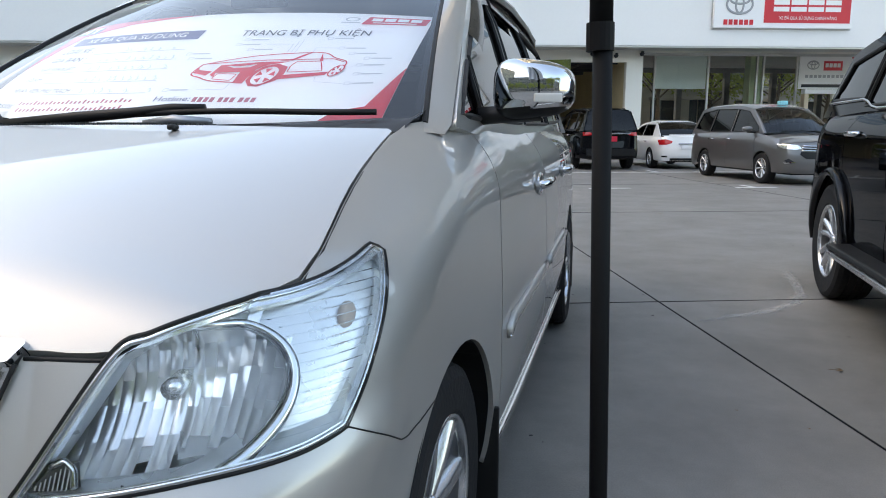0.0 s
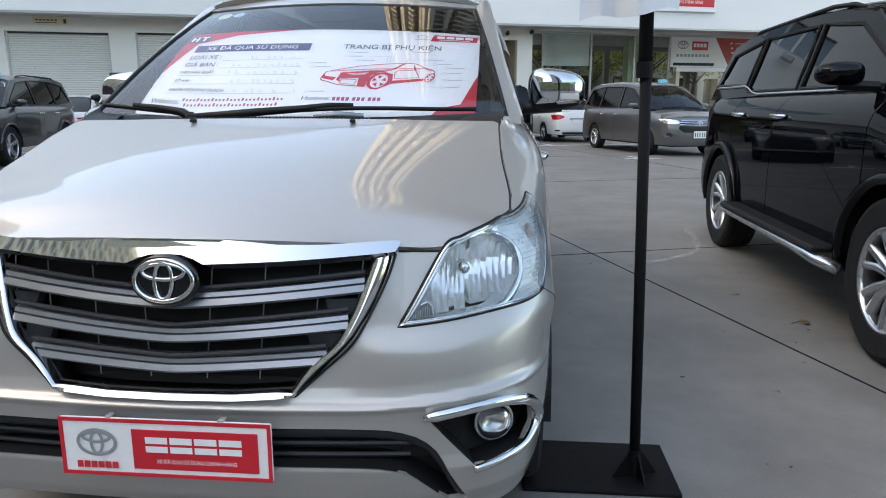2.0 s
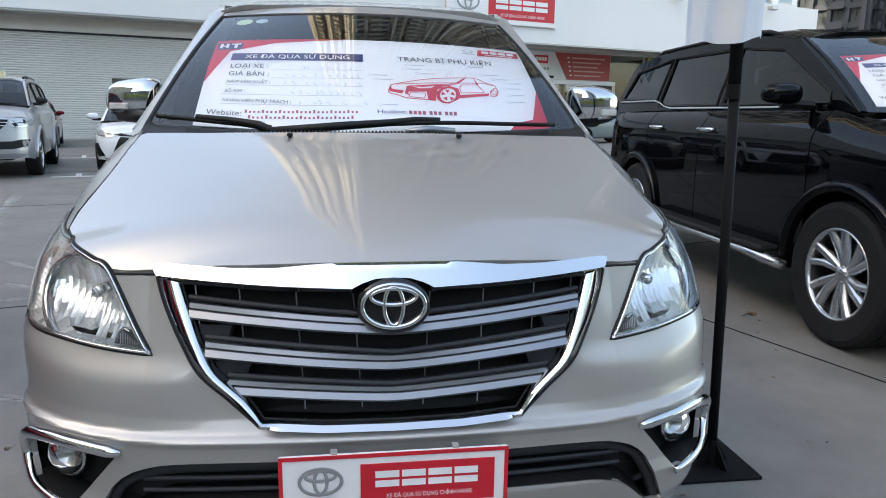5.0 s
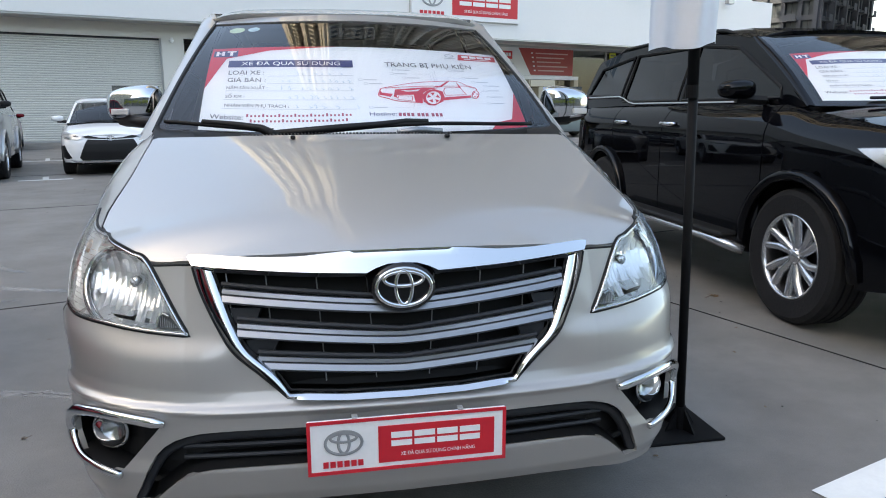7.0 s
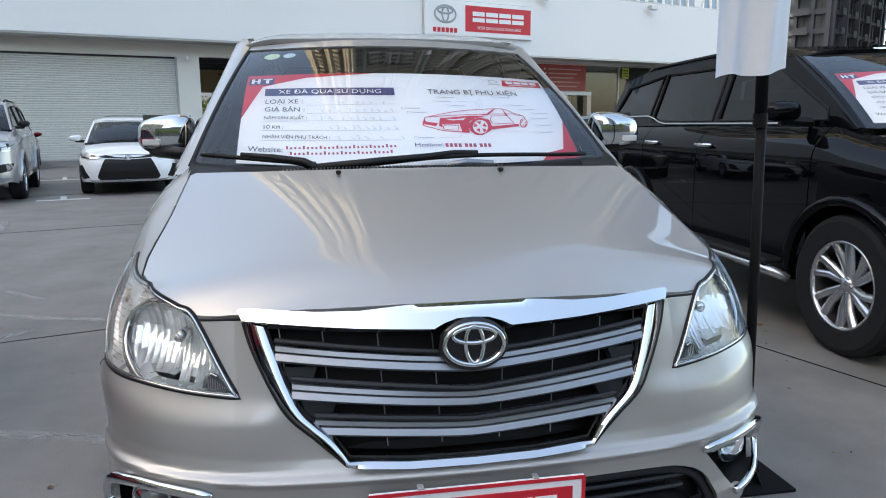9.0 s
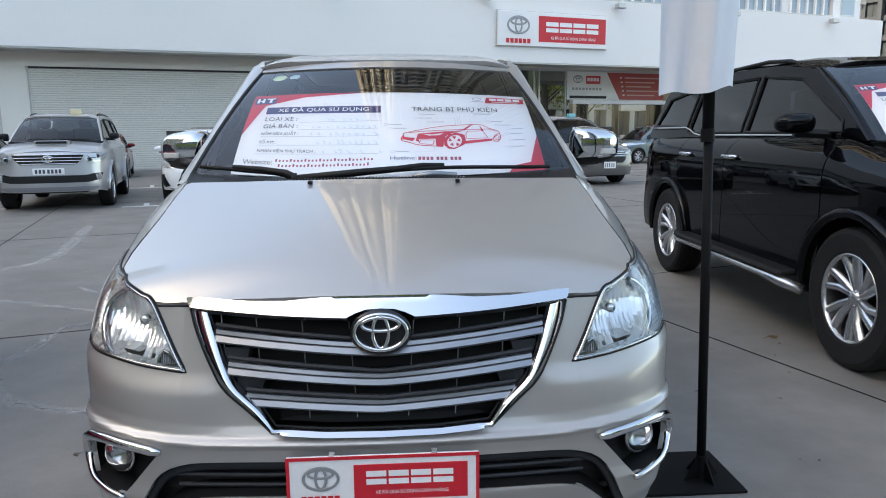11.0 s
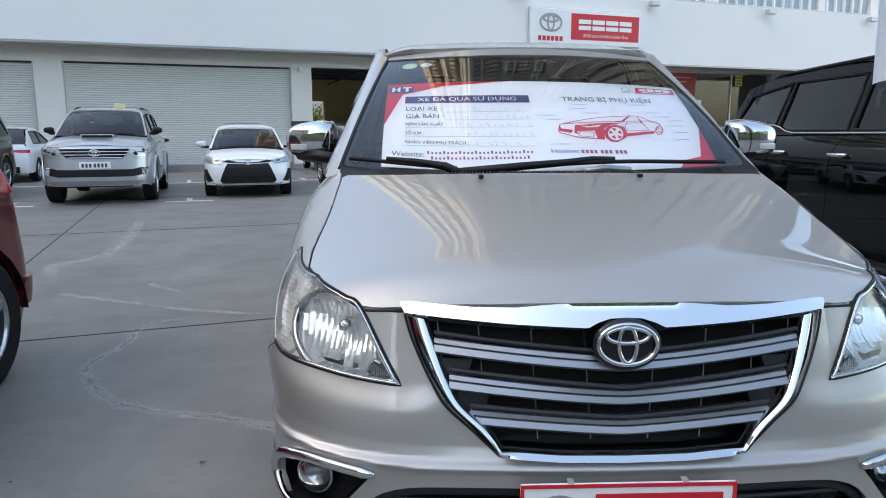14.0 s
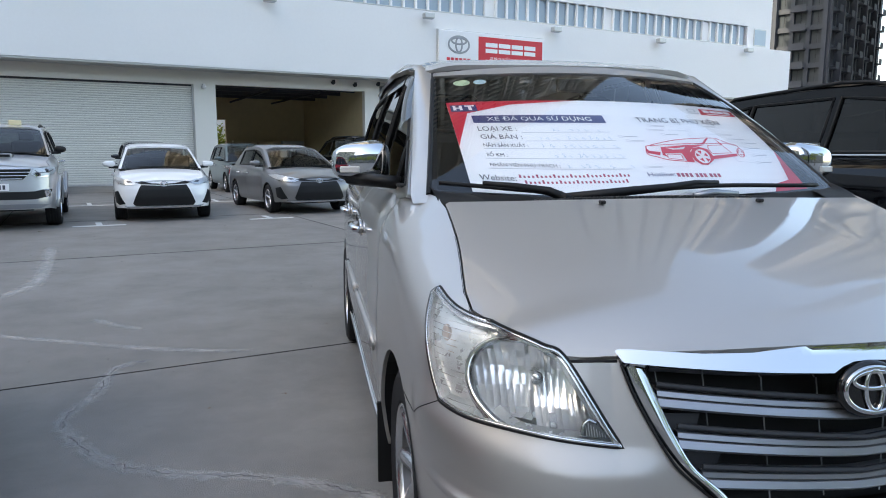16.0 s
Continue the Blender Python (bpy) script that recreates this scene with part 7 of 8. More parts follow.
def leaf_cloud(bm, centre, radius, count, size, r):
    for _ in range(count):
        d = Vector((r.gauss(0, 1), r.gauss(0, 1), r.gauss(0, 0.8)))
        d = d.normalized() * radius * (r.random() ** 0.4)
        c = Vector(centre) + d
        n = Vector((r.gauss(0, 1), r.gauss(0, 1), r.gauss(0, 1) + 0.6)).normalized()
        t = n.orthogonal().normalized() * size * r.uniform(0.6, 1.3)
        b = n.cross(t) * 0.5
        bm.faces.new([bm.verts.new(c + q) for q in (-t, -b * 0.9 + t * 0.1, t, b * 0.9 + t * 0.1)])


for k in range(14):
    leaf_cloud(hedge_bm, (5.9 + 0.16 * k, 12.5, 0.6 + 0.55 * (k % 4)), 0.75, 260, 0.10, rng)
hedge = part("hedge", hedge_bm, LEAF, None)
hedge.matrix_basis = YARD
tagged(hedge, "leafy green hedge seen through the far door", "hedge", kind="stuff")

# glazed shop front
for u in (12.35, 12.44, 13.04, 13.69, 16.2, 18.5, 18.8, 20.4, 26.7, 29.2, 32.0):
    setting("window_frame", box(u - 0.04, u + 0.04, GLASS_V - 0.05, GLASS_V + 0.06, 0, 4.62), ALU, YARD)
setting("window_frame", box(12.3, 32.0, GLASS_V - 0.04, GLASS_V + 0.05, 4.50, 4.62), ALU, YARD)
setting("window_frame", box(12.3, 32.0, GLASS_V - 0.05, GLASS_V + 0.06, 0.0, 0.12), ALU, YARD)
SHOP_PANE = pane("shop_pane", (0.96, 0.985, 0.96), 1.0)
panes = ((12.48, 13.0), (13.08, 13.65), (13.73, 16.16), (16.24, 18.46), (18.54, 18.76), (18.84, 20.36), (20.44, 26.66), (26.74, 29.16), (29.24, 31.96))
for k, (u0, u1) in enumerate(panes):
    bm = bmesh.new()
    lo = 0.12
    vs = [bm.verts.new((u, GLASS_V + 0.003 * (k % 2), z)) for u, z in ((u0, lo), (u1, lo), (u1, 4.5), (u0, 4.5))]
    bm.faces.new(vs)
    setting("window_1", bm, SHOP_PANE, YARD, "tall shop window reflecting trees")
# back wall opened up to brighten the view through the glass
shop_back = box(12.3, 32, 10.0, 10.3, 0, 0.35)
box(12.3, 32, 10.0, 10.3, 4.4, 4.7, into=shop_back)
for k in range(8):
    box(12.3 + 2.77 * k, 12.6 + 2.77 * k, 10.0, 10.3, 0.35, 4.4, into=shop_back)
# walls coloured dark for the dim shop interior
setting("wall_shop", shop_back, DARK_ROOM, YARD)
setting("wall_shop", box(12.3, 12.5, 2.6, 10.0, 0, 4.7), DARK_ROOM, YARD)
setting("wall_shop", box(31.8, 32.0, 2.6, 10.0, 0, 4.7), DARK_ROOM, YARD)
setting("ceiling", box(12.3, 32, GLASS_V + 0.1, 10.0, 4.65, 4.85), WHITE_WALL, YARD)
setting("floor", box(12.5, 31.8, GLASS_V + 0.1, 10.0, 0.0, 0.10), surf("grey_tiles", (0.22, 0.21, 0.195), 0.25), YARD)
COLUMN_GREEN = surf("pale_green_column", (0.55, 0.66, 0.42), 0.6, vary=0.1)
for u in (12.75, 18.65):
    setting("column", box(u - 0.28, u + 0.28, GLASS_V + 0.35, GLASS_V + 0.9, 0.1, 4.65), COLUMN_GREEN, YARD, "pale green painted column")
blind = part("window_blind", box(13.75, 16.14, GLASS_V + 0.08, GLASS_V + 0.1, 3.04, 4.5), surf("pale_blind", (0.80, 0.86, 0.83), 0.7, vary=0.03), None)
blind.matrix_basis = YARD
tagged(blind, "pale green roller blind half down in the shop window", "blind")
for u, v, col in ((14.2, 5.5, CYAN_SIGN), (15.6, 6.2, SIGN_RED), (17.3, 5.2, WARM_ROOM), (22.5, 5.0, DARK_ROOM), (24.5, 5.6, DARK_ROOM)):
    desk = new("reception_desk")
    part("front", box(-0.7, 0.7, -0.02, 0.02, 0.0, 1.05, 0.01), col, desk)
    part("top", box(-0.75, 0.75, -0.05, 0.6, 1.05, 1.10, 0.01), WARM_ROOM, desk)
    for x in (-0.68, 0.68):
        part("side", box(x - 0.02, x + 0.02, 0.02, 0.55, 0, 1.05), col, desk)
    desk.matrix_basis = YARD @ pose(u, v, 0.1)
    tagged(desk, "panelled reception desk inside the shop", "desk", "shop desks")

poster = new("wall_poster")
poster.matrix_basis = YARD
PV = GLASS_V - 0.10
part("panel", box(20.45, 26.7, PV, PV + 0.03, 3.05, 4.50, 0.006), SIGN_WHITE, poster)
FADED_RED = surf("faded_red_print", (0.42, 0.06, 0.055), 0.5, vary=0.08)
bm = bmesh.new()
vs = [bm.verts.new((u, PV - 0.004, z)) for u, z in ((22.9, 4.49), (26.69, 4.49), (26.69, 3.07), (23.75, 3.07))]
bm.faces.new(vs)
part("red_field", bm, FADED_RED, poster)
for k in range(5):
    part("text_bar", box(24.05 + 0.12 * k * 0.4, 26.3 - 0.25 * (k % 3), PV - 0.008, PV - 0.005, 4.20 - 0.23 * k, 4.265 - 0.23 * k), surf("pink_print", (0.62, 0.40, 0.38), 0.5), poster)
    part("tick", box(23.75 + 0.05 * k, 23.88 + 0.05 * k, PV - 0.008, PV - 0.005, 4.20 - 0.23 * k, 4.27 - 0.23 * k), SIGN_WHITE, poster)
part("brand_block", box(21.6, 22.5, PV - 0.006, PV - 0.001, 3.88, 4.30), SIGN_RED, poster)
for k in range(4):
    part("brand_bar", box(21.68 + 0.19 * k, 21.83 + 0.19 * k, PV - 0.010, PV - 0.007, 4.02, 4.20), SIGN_WHITE, poster)
ring_logo(poster, Matrix.Translation((21.1, PV - 0.006, 4.12)) @ Matrix.Diagonal((1, 0.1, 1, 1)), 0.27, INK_GREY, "badge")
for k in range(9):
    part("text_bar", box(20.75 + 0.21 * k, 20.9 + 0.21 * k, PV - 0.006, PV - 0.001, 3.55, 3.68), INK_GREY, poster)
part("address_strip", box(20.6, 22.9, PV - 0.006, PV - 0.001, 3.12, 3.26), GREY_PLASTIC, poster)
tagged(poster, "white and faded red advertising panel above the entrance", "poster")
portal = new("entrance_portal")
portal.matrix_basis = YARD
part("lintel", box(20.6, 26.85, GLASS_V - 0.45, GLASS_V - 0.12, 2.82, 3.02, 0.01), SIGN_WHITE, portal)
part("post", box(26.55, 26.85, GLASS_V - 0.45, GLASS_V - 0.12, 0, 2.815, 0.01), surf("beige_cladding", (0.60, 0.50, 0.36), 0.5), portal, "beige clad post")
part("post", box(20.6, 20.8, GLASS_V - 0.45, GLASS_V - 0.12, 0, 2.815, 0.01), surf("beige_cladding", (0.60, 0.50, 0.36), 0.5), portal)
tagged(portal, "beige clad entrance portal with a white lintel", "portal")
exit_sign = new("door_sign")
part("panel", box(29.4, 29.9, GLASS_V - 0.12, GLASS_V - 0.09, 3.85, 4.45, 0.005), surf("yellow_sign", (0.62, 0.66, 0.06), 0.4), exit_sign)
exit_sign.matrix_basis = YARD
for k in range(3):
    part("text_bar", box(29.47, 29.83, GLASS_V - 0.125, GLASS_V - 0.122, 3.95 + 0.15 * k, 4.02 + 0.15 * k), INK_DARK, exit_sign)
tagged(exit_sign, "small yellow sign in the shop window", "sign")

# fascia sign, flood lights, cameras, window band
big = new("dealer_sign")
part("panel", box(14.66, 20.42, -1.25, -1.102, 5.21, 6.72, 0.02), SIGN_WHITE, big)
part("red_panel", box(16.72, 20.32, -1.258, -1.252, 5.42, 6.56), SIGN_RED, big)
part("edge", box(14.62, 20.46, -1.13, -1.101, 5.17, 6.76), ALU, big)
brand_marks(big, Matrix.Translation((0, -1.264, 0)), 15.69, 6.12, 0.53, (15.06, 16.34), 5.33, (17.1, 19.98), 5.86, 0.45, (17.35, 19.75), 5.55, INK_GREY)
big.matrix_basis = YARD
tagged(big, "white and red illuminated dealer sign on the fascia", "sign")
for k in range(-3, 6):
    fl = new("flood_light")
    part("arm", rod((0, 0.14, 0.05), (0, -0.10, 0.0), 0.02), ALU, fl)
    part("housing", box(-0.24, 0.24, -0.36, -0.06, -0.12, 0.10, 0.03), ALU, fl)
    part("lens", box(-0.20, 0.20, -0.32, -0.10, -0.135, -0.122), INK_PALE, fl)
    fl.matrix_basis = YARD @ pose(0.17 + 6.94 * k, -1.24, 7.2)
    tagged(fl, "grey flood light on the white fascia", "flood light", "fascia flood lights")
for u, v, z in ((4.72, -0.02, 3.86), (10.1, -0.02, 4.28), (11.1, -0.02, 4.22), (12.2, -0.02, 4.30)):
    cc = new("security_camera")
    part("bracket", box(-0.05, 0.05, -0.12, 0.02, 0.02, 0.10, 0.01), SIGN_WHITE if z < 4 else GREY_PLASTIC, cc)
    part("dome", lathe([(0.001, -0.10), (0.07, -0.07), (0.10, 0.0), (0.10, 0.03), (0.001, 0.05)], 16, "z"), SIGN_WHITE if z < 4 else GREY_PLASTIC, cc, smooth=True)
    cc.matrix_basis = YARD @ pose(u, v - 0.1, z)
    tagged(cc, "small wall camera over the doorway", "camera", "wall cameras")
band = new("window_band")
band.matrix_basis = YARD
n = 49
w = (35.55 - 6.0) / n
for k in range(n):
    u = 6.0 + w * k
    solid = k % 12 == 7
    part("infill" if solid else "pane", box(u + 0.05, u + w - 0.05, -0.52, -0.45, 7.6, 8.68), WHITE_WALL if solid else BLUE_PANE, band)
    part("mullion", box(u - 0.05, u + 0.05, -0.66, -0.40, 7.562, 8.718, 0.006), WHITE_WALL, band)
part("sill", box(6.0, 35.6, -0.76, -0.40, 7.5605, 7.60), ALU, band)
part("end_frame", box(36.15, 37.25, -0.73, -0.702, 7.62, 8.62, 0.006), ALU, band)
part("end_pane", box(36.22, 37.18, -0.742, -0.733, 7.69, 8.55), BLUE_PANE, band)
tagged(band, "long band of blue-grey windows between white fins", "window")

# ---- painted lines, cracks, leaves ----
lines = bmesh.new()
for k in range(-5, 8):
    u = 0.18 + 3.0 * k
    box(u - 0.42, u + 0.42, -15.9, -15.78, -0.005, 0.004, into=lines)
    box(u - 0.05, u + 0.05, -15.78, -15.2, -0.005, 0.004, into=lines)
    box(u - 0.05, u + 0.05, -10.6, -9.6, -0.005, 0.0045, into=lines)
box(-20, 24, -10.62, -10.52, -0.005, 0.004, into=lines)
setting("road_marking", lines, LINE_PAINT, YARD, "worn white parking marks on the concrete")
bm = bmesh.new()
ends = [Vector((1.36, 0.185, 0.004)), Vector((2.6, 0.60, 0.004))]
d = Vector((-0.33, 0.95, 0)) * 0.07
bm.faces.new([bm.verts.new(q) for q in (ends[0] - d, ends[1] - d, ends[1] + d, ends[0] + d)])
setting("road_marking", bm, surf("white_line_paint", (0.72, 0.72, 0.70), 0.7, vary=0.15, scale=6), None)
def dust_material():
    """Pale dust that thins out towards its edges and breaks up in patches."""
    m = surf("pale_concrete_dust", (0.38, 0.372, 0.358), 0.95, vary=0.3, scale=9, fine=0.25, fine_scale=60)
    nt, p = m.node_tree, m.node_tree.nodes["Principled BSDF"]
    at, nz, mul, tr, mx = (nt.nodes.new("ShaderNode" + k) for k in ("Attribute", "TexNoise", "Math", "BsdfTransparent", "MixShader"))
    tc = nt.nodes.new("ShaderNodeTexCoord")
    at.attribute_name = "dust"
    nz.inputs["Scale"].default_value, nz.inputs["Detail"].default_value = 7.0, 6
    nt.links.new(tc.outputs["Object"], nz.inputs["Vector"])
    mul.operation = "MULTIPLY"
    nt.links.new(at.outputs["Fac"], mul.inputs[0])
    nt.links.new(nz.outputs["Fac"], mul.inputs[1])
    nt.links.new(mul.outputs[0], mx.inputs[0])
    nt.links.new(tr.outputs[0], mx.inputs[1])
    nt.links.new(p.outputs[0], mx.inputs[2])
    nt.links.new(mx.outputs[0], nt.nodes["Material Output"].inputs[0])
    return m


CRACK_DARK = surf("crack_gap", (0.05, 0.048, 0.045), 0.95)
rc = random.Random(8)
wide, thin = bmesh.new(), bmesh.new()
dust_lay = wide.verts.layers.float.new("dust")
LINES = (([(-0.75, 1.22), (-1.07, 1.44), (-1.33, 1.56), (-1.64, 1.64), (-1.96, 1.83), (-2.23, 2.21), (-2.26, 2.41), (-2.22, 2.67), (-2.24, 3.1), (-2.05, 3.3)], 0.055, 1.0),
         ([(-3.4, 4.1), (-3.2, 4.01), (-2.67, 3.77), (-2.2, 3.55), (-1.8, 3.42), (-1.45, 3.36)], 0.06, 0.0),
         ([(-2.75, 4.45), (-2.5, 4.2), (-2.3, 4.05)], 0.05, 0.0),
         ([(-4.6, 9.0), (-4.38, 8.32), (-3.84, 6.5), (-3.75, 5.7), (-3.95, 5.2), (-3.6, 4.6)], 0.11, 0.0),
         ([(3.6, 5.2), (4.4, 5.9), (5.6, 6.1)], 0.06, 0.0), ([(1.6, 3.7), (2.3, 4.4), (2.5, 5.6)], 0.05, 0.0))
for line, w0_, gap_ in LINES:
    pts = resample(spline(line, 200), int(20 * len(line)))
    t = np.gradient(pts, axis=0)
    t /= np.linalg.norm(t, axis=1)[:, None]
    nrm = np.stack([-t[:, 1], t[:, 0]], 1)
    rows = []
    for i, p in enumerate(pts):
        ends = min(1.0, i / 10, (len(pts) - 1 - i) / 10)
        j = 0.012 * math.sin(i * 0.9) * rc.random()
        hw_ = w0_ * (0.6 + 0.7 * rc.random())
        row = []
        for k, f in ((-1, 0.0), (-0.35, 0.75), (0, 1.0), (0.35, 0.75), (1, 0.0)):
            v = wide.verts.new((*(p + nrm[i] * (j + hw_ * k)), 0.0016))
            v[dust_lay] = f * ends * 0.95
            row.append(v)
        rows.append(row)
    for i in range(len(rows) - 1):
        for k in range(4):
            wide.faces.new((rows[i][k], rows[i + 1][k], rows[i + 1][k + 1], rows[i][k + 1]))
    if gap_:
        wob = [rc.gauss(0, 0.009) for _ in pts]
        rows = []
        for i, p in enumerate(pts):
            hw_ = 0.0024 * (0.3 + 1.1 * rc.random())
            c = p + nrm[i] * (0.5 * wob[i] + 0.5 * wob[i - 1])
            rows.append([thin.verts.new((*(c + nrm[i] * q), 0.0026)) for q in (-hw_, hw_)])
        for i in range(len(rows) - 1):
            if math.sin(i * 0.23) < 0.55:
                thin.faces.new((rows[i][0], rows[i + 1][0], rows[i + 1][1], rows[i][1]))
ck = setting("paving_crack", wide, dust_material(), None, "pale dusty cracks across the concrete")
part("crack_gap", thin, CRACK_DARK, ck)
DRY_LEAF = surf("dry_leaf", (0.13, 0.08, 0.04), 0.8, vary=0.3, scale=20)


def dry_leaf(x, y, size, turn, r):
    bm = bmesh.new()
    for k in range(5):
        a = -0.5 + k * 0.25
        t = size * (0.7 + 0.4 * r.random())
        c = Vector((math.cos(a * 2) * t * 0.5, math.sin(a * 2) * t * 0.4, size * (0.06 + 0.06 * r.random())))
        q = Vector((math.cos(a * 3 + 1), math.sin(a * 3 + 1), 0.16)) * size * 0.30
        p = Vector((-q.y, q.x, 0.03 * size)) * 0.55
        bm.faces.new([bm.verts.new(c + s_) for s_ in (-q, p, q, -p)])
    tube([(-size * 0.6, 0, 0.002), (0, 0.1 * size, size * 0.10), (size * 0.5, 0, 0.002)], 0.02 * size, 4, bm)
    ob = part("dry_leaf", bm, DRY_LEAF, None)
    ob.matrix_basis = pose(x, y, 0.002, 0, 0, turn)
    return tagged(ob, "curled dry brown leaf on the concrete", "leaf", "dry leaves")


rl = random.Random(3)
dry_leaf(2.335, 2.435, 0.085, 15, rl)
for x, y, sz in ((2.165, 2.989, 0.05), (1.854, 1.463, 0.025), (1.603, 0.846, 0.018), (0.959, 0.551, 0.022), (1.642, 2.374, 0.016), (1.874, 2.248, 0.016), (-1.282, 1.141, 0.03), (-1.25, 2.5, 0.022), (-1.6, 2.35, 0.02), (2.108, 1.813, 0.022), (-5.4, 10.9, 0.06), (-4.6, 11.3, 0.05), (-1.0, 4.0, 0.02), (1.7, 9.3, 0.05), (-3.6, 10.0, 0.05), (0.7, 11.2, 0.05)):
    dry_leaf(x, y, sz, rl.uniform(0, 360), rl)
specks = bmesh.new()
for _ in range(420):
    x, y = rl.uniform(-6, 6), rl.uniform(0.2, 16)
    s_ = rl.uniform(0.003, 0.009)
    bmesh.ops.create_cube(specks, size=1, matrix=pose(x, y, 0.002, 0, 0, rl.uniform(0, 180)) @ Matrix.Diagonal((s_ * rl.uniform(1, 2.2), s_, 0.0016, 1)))
tagged(part("grit", specks, CRACK_DARK, None), "dark grit and crumbs scattered over the concrete", "grit", kind="stuff")

# ---- flag stand ----
STEEL_BLACK = surf("black_painted_steel", (0.006, 0.006, 0.0065), 0.6, vary=0.2, fine=0.1, spec=0.12)
stand = new("flag_stand")
part("base_plate", box(0.79, 1.27, 0.62, 0.94, 0.0, 0.012, 0.003), STEEL_BLACK, stand, "black steel base plate")
part("pole", rod((1.145, 0.73, 0.01), (1.105, 0.735, 1.46), 0.0165, n=16), STEEL_BLACK, stand, smooth=True)
part("upper_pole", rod((1.108, 0.735, 1.25), (1.06, 0.742, 3.3), 0.0195, n=16), STEEL_BLACK, stand, smooth=True)
for a in range(4):
    bm = bmesh.new()
    dx, dy = math.cos(a * math.tau / 4 + 0.3), math.sin(a * math.tau / 4 + 0.3)
    vs = [Vector((1.145 + dx * t, 0.73 + dy * t, z)) for t, z in ((0.014, 0.012), (0.075, 0.012), (0.014, 0.10))]
    side = Vector((-dy, dx, 0)) * 0.003
    f = [bm.verts.new(v - side) for v in vs], [bm.verts.new(v + side) for v in vs]
    bm.faces.new(f[0][::-1])
    bm.faces.new(f[1])
    for i in range(3):
        bm.faces.new((f[0][i], f[0][(i + 1) % 3], f[1][(i + 1) % 3], f[1][i]))
    part("gusset", bm, STEEL_BLACK, stand)
part("foot_collar", rod((1.145, 0.73, 0.012), (1.144, 0.73, 0.10), 0.021, n=16), STEEL_BLACK, stand)
part("pole_collar", rod((1.107, 0.735, 1.24), (1.106, 0.735, 1.285), 0.023, n=16), STEEL_BLACK, stand)
part("cleat", box(1.085, 1.098, 0.715, 0.735, 1.40, 1.43, 0.003), STEEL_BLACK, stand)
tagged(stand, "black steel flag stand on a square base plate", "flag stand")
flag = bmesh.new()
grid = []
for i in range(29):
    row = []
    for j in range(61):
        p, q = i / 28, j / 60
        fold = 0.035 * math.sin(7.5 * p + 2.2 * q) * (0.3 + p) + 0.012 * math.sin(19 * p - 5 * q + 1.0)
        x = 0.915 + 0.302 * p * (0.93 + 0.07 * math.sin(3 * q)) - 0.03 * q
        y = 0.685 + fold + 0.02 * p
        z = 1.392 + 1.75 * q + 0.03 * p * (1 - q) + 0.008 * math.sin(9 * p)
        row.append(flag.verts.new((x, y, z)))
    grid.append(row)
for i in range(28):
    for j in range(60):
        flag.faces.new((grid[i][j], grid[i + 1][j], grid[i + 1][j + 1], grid[i][j + 1]))
CLOTH = surf("white_flag_cloth", (0.72, 0.74, 0.78), 0.8, vary=0.05, scale=6, fine=0.02, bump=0.15, bump_scale=300)
tagged(part("flag", flag, CLOTH, None, smooth=True), "plain white cloth flag hanging from the pole", "flag")


# ---- trees and towers around the yard ----
def make_tree(h, seed):
    r = random.Random(seed)
    t = new("tree")
    trunk = bmesh.new()
    base = [Vector((0, 0, 0)), Vector((0.05, 0.03, h * 0.25)), Vector((-0.08, 0.05, h * 0.48)), Vector((0.02, 0.0, h * 0.72))]
    tube(base, [0.20, 0.16, 0.12, 0.06], 9, trunk)
    crown = bmesh.new()
    for k in range(13):
        a, zz = k * 2.4 + r.random(), h * r.uniform(0.40, 0.72)
        L = h * r.uniform(0.22, 0.36)
        root = Vector((0, 0, zz * 0.92))
        tip = root + Vector((math.cos(a) * L, math.sin(a) * L, h * r.uniform(0.12, 0.26)))
        mid = (root + tip) / 2 + Vector((0, 0, 0.12))
        tube([root, mid, tip], [0.06, 0.045, 0.02], 6, trunk)
        for c, s_, n_ in ((tip, 0.16, 130), (mid + Vector((0, 0, 0.3)), 0.12, 80)):
            leaf_cloud(crown, c, h * s_, n_, 0.13, r)
    leaf_cloud(crown, (0, 0, h * 0.88), h * 0.16, 200, 0.13, r)
    part("trunk", trunk, BARK, t, smooth=True)
    part("crown", crown, LEAF, t)
    return tagged(t, "leafy roadside tree with a broad uneven crown", "tree", "roadside trees")


first = make_tree(7.0, 1)
first.matrix_basis = pose(-16.0, -31, 0)
second = make_tree(8.0, 2)
second.matrix_basis = pose(-7.5, -33, 0)
for i, (x, y, k) in enumerate(((2.5, -32, 0), (11.0, -34, 1), (19, -30, 0), (27, -32, 1), (-25, -34, 0), (-12, -36, 1), (-3, -35, 0), (6.5, -36, 1), (-20, -30, 1), (15, -35, 0), (9.5, -9.5, 0), (13.5, -6.5, 1))):
    copy_thing((first, second)[k], pose(x, y, 0, 0, 0, 67 * i))
# trees added behind the shop to show green through its open back
for i, (u, v) in enumerate(((14.5, 15.5), (18.5, 14.5), (22.5, 16.0), (26.5, 15.0), (30.5, 16.0))):
    copy_thing((first, second)[i % 2], YARD @ pose(u, v, 0, 0, 0, 50 * i))

TOWER_GREY = surf("tower_render_grey", (0.30, 0.29, 0.27), 0.85, vary=0.08, scale=0.2)
TOWER_CREAM = surf("tower_render_cream", (0.62, 0.56, 0.44), 0.85, vary=0.08, scale=0.2)
TOWER_PALE = surf("tower_render_pale", (0.40, 0.375, 0.33), 0.85, vary=0.08, scale=0.2)
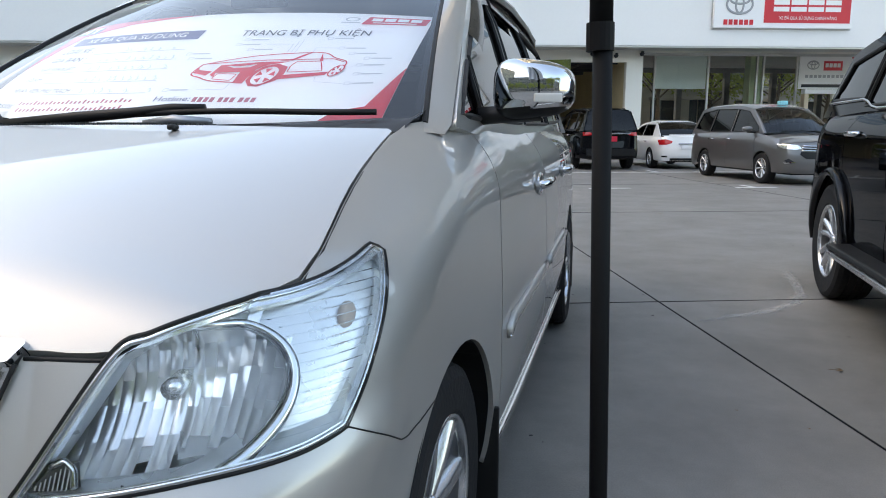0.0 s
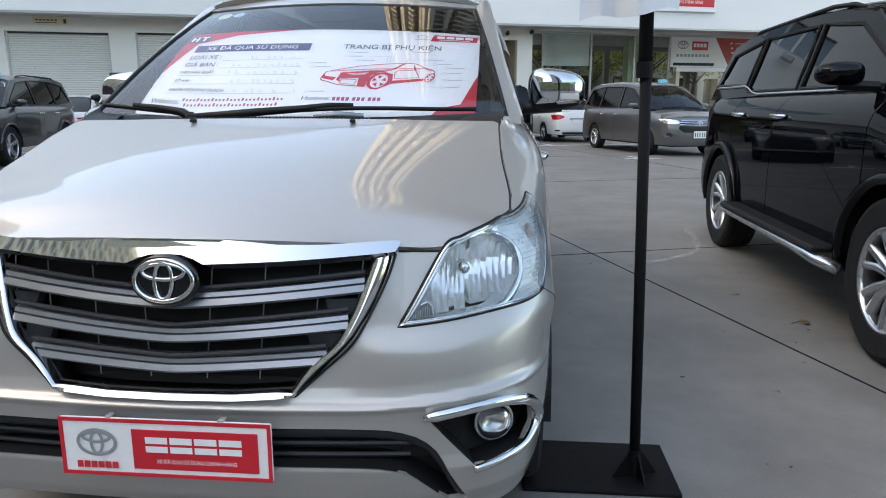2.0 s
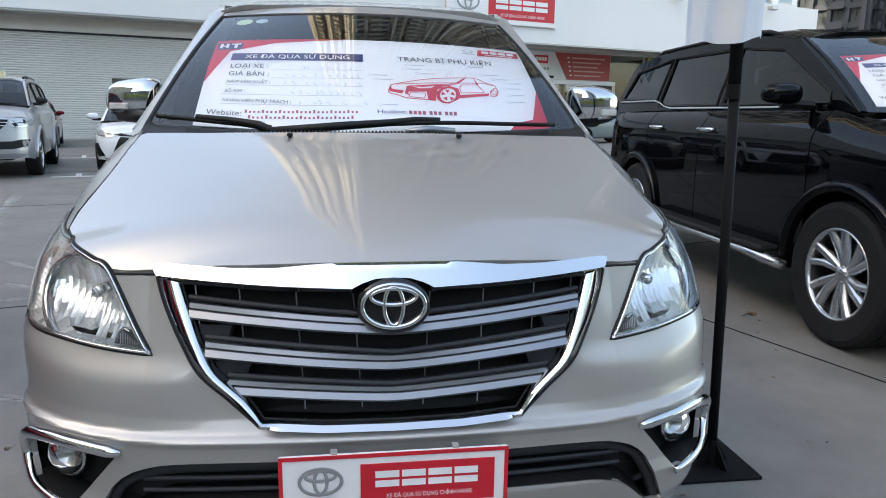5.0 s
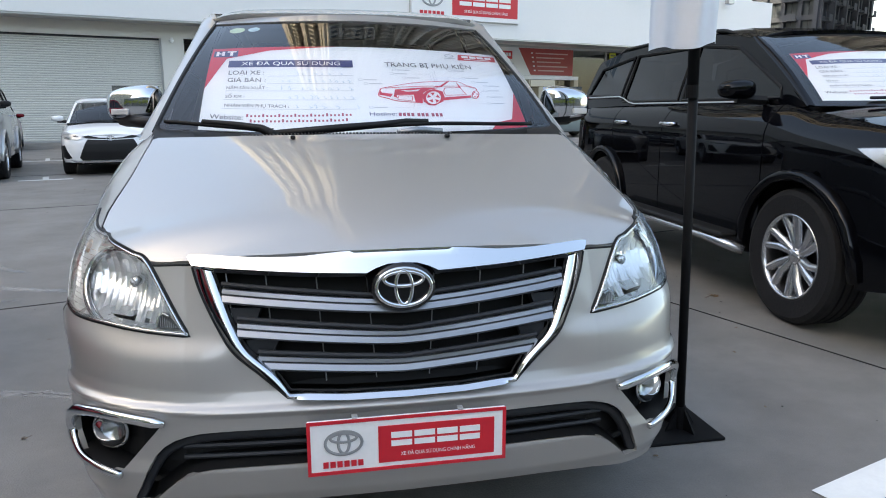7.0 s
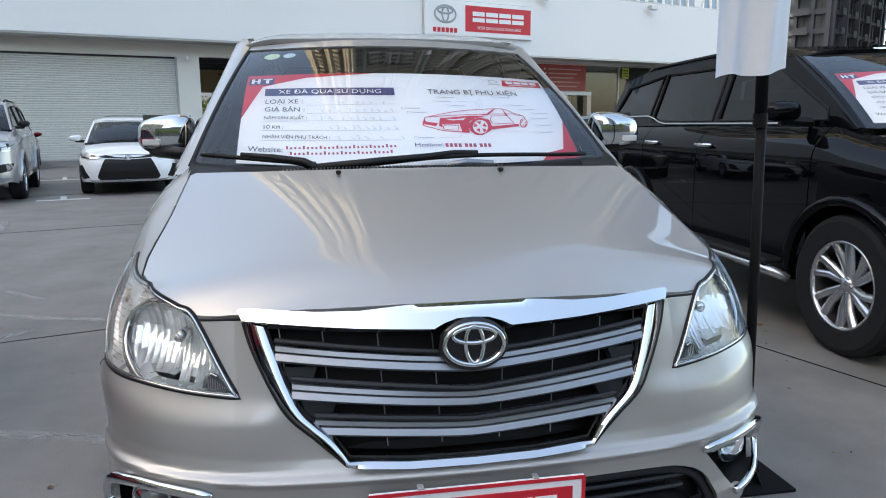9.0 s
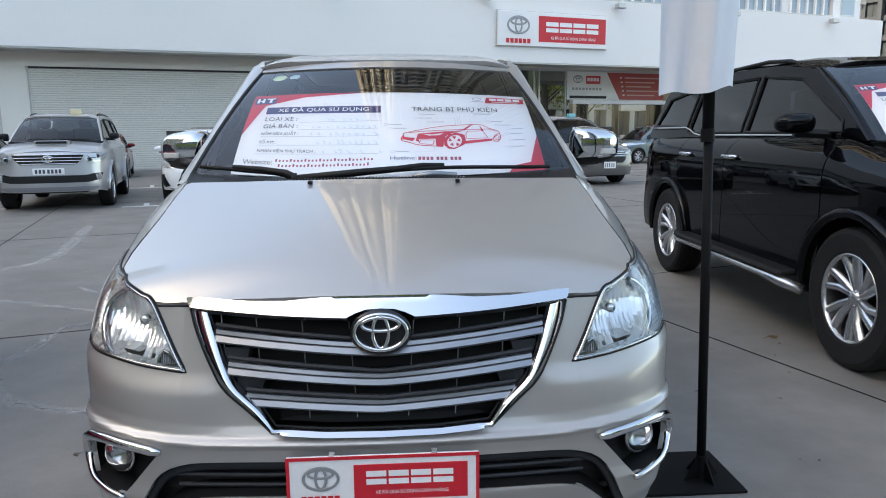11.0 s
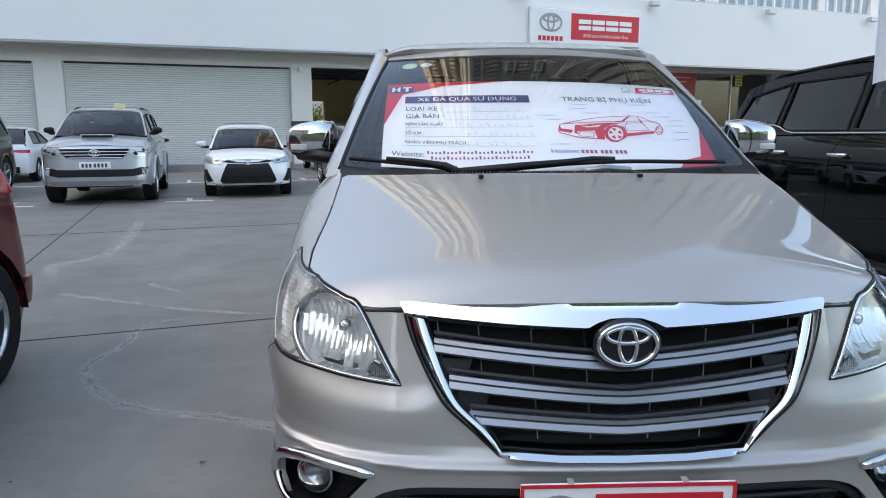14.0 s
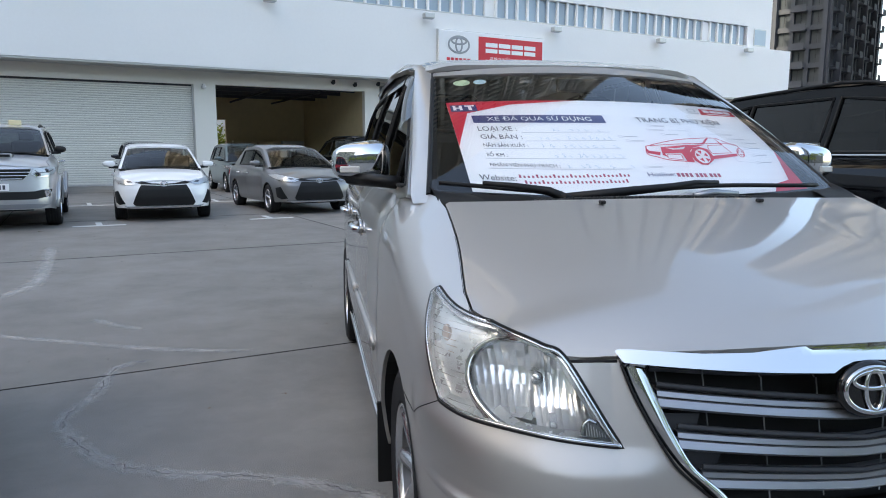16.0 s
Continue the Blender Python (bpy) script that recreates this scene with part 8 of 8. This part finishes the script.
# slate darkened so that sunlit faces read as shaded
TOWER_UNLIT = surf("tower_slate", (0.030, 0.038, 0.052), 0.8, vary=0.1, scale=0.2)
TOWER_GLASS = surf("tower_window", (0.045, 0.055, 0.065), 0.12, vary=0.4, scale=0.15)


def tower(m, w, d, floors, bays, mat, mat2, label):
    """A slab of flats: storeys, piers, balconies and windows on each face."""
    t = new("apartment_tower")
    fh = 3.3
    H = floors * fh
    part("core", box(-w / 2 + 0.6, w / 2 - 0.6, -d / 2 + 0.6, d / 2 - 0.6, 0, H), mat, t)
    roof = box(-w / 2 - 0.2, w / 2 + 0.2, -d / 2 - 0.2, d / 2 + 0.2, H, H + 1.4)
    box(-w / 5, w / 5, -d / 4, d / 4, H + 1.4, H + 5, into=roof)
    part("roof", roof, mat2, t)
    verts, faces, wv, wf = [], [], [], []

    def add(vs, fs, x0, x1, y0, y1, z0, z1):
        n = len(vs)
        vs += [(x0, y0, z0), (x1, y0, z0), (x1, y1, z0), (x0, y1, z0), (x0, y0, z1), (x1, y0, z1), (x1, y1, z1), (x0, y1, z1)]
        fs += [(n, n + 3, n + 2, n + 1), (n + 4, n + 5, n + 6, n + 7), (n, n + 1, n + 5, n + 4), (n + 1, n + 2, n + 6, n + 5), (n + 2, n + 3, n + 7, n + 6), (n + 3, n, n + 4, n + 7)]

    def face(n_bays, length, depth, turn):
        c, s_ = (1, 0) if turn % 2 == 0 else (0, 1)
        sg = 1 if turn < 2 else -1
        bw = length / n_bays

        def put(vs, fs, a0, a1, o0, o1, z0, z1):
            o0, o1 = sorted((sg * (depth / 2 + o0), sg * (depth / 2 + o1)))
            if c:
                add(vs, fs, a0, a1, o0, o1, z0, z1)
            else:
                add(vs, fs, o0, o1, a0, a1, z0, z1)

        for b in range(n_bays + 1):
            a = -length / 2 + b * bw
            put(verts, faces, a - 0.35, a + 0.35, -0.6, 0.9 if b % 3 == 0 else 0.15, 0, H)
        for k in range(floors):
            z = k * fh
            put(verts, faces, -length / 2, length / 2, -0.6, 0.1, z, z + 0.9)
            for b in range(n_bays):
                a = -length / 2 + b * bw
                put(wv, wf, a + 0.45, a + bw * 0.5 - 0.1, -0.6, -0.45, z + 0.9, z + fh)
                put(wv, wf, a + bw * 0.5 + 0.1, a + bw - 0.45, -0.6, -0.45, z + 0.9, z + fh)
                if b % 3 == 1:
                    put(verts, faces, a + 0.2, a + bw - 0.2, 0.0, 1.3, z - 0.1, z + 0.12)
                    put(verts, faces, a + 0.2, a + bw - 0.2, 1.2, 1.3, z + 0.12, z + 1.1)

    face(bays, w, d, 0)
    face(bays, w, d, 2)
    face(max(2, bays // 2), d, w, 1)
    face(max(2, bays // 2), d, w, 3)
    for nm, vs, fs, mt in (("facade", verts, faces, mat2), ("window", wv, wf, TOWER_GLASS)):
        me = bpy.data.meshes.new(nm)
        me.from_pydata(vs, [], fs)
        me.materials.append(mt)
        o = new(nm, me)
        o.parent = t
        o["kind"] = "stuff"
    t.matrix_basis = m
    return tagged(t, label, "tower")


# towers past the shop, their shaded look put into the dark colour
tower(pose(96, 128, 0, 0, 0, 35), 34, 20, 34, 14, TOWER_UNLIT, TOWER_UNLIT, "dark slate block of flats past the shop")
tower(pose(122, 96, 0, 0, 0, 40), 40, 20, 36, 16, TOWER_UNLIT, TOWER_UNLIT, "dark grey block of flats past the shop")
tower(pose(104, 96, 0, 0, 0, 38), 16, 12, 34, 4, TOWER_UNLIT, TOWER_UNLIT, "slim dark block of flats past the shop")
# tall slabs of flats beyond the dealership
tower(pose(14, 66, 0, 0, 0, 33), 44, 16, 42, 14, TOWER_GREY, TOWER_PALE, "tall grey slab of flats beyond the dealership")
tower(pose(43, 85, 0, 0, 0, 33), 22, 16, 40, 8, TOWER_GREY, TOWER_PALE, "grey slab of flats beyond the dealership's far end")
# unseen slab, added to keep the sun off the yard
tower(pose(-145, -52, 0, 0, 0, 115), 280, 16, 43, 56, TOWER_GREY, TOWER_CREAM, "long slab of flats beside the yard")
# unseen block, added so the car fronts reflect a darker skyline
tower(pose(40, -105, 0, 0, 0, 4), 250, 14, 10, 46, TOWER_GREY, TOWER_GREY, "long low grey block of flats across the road")
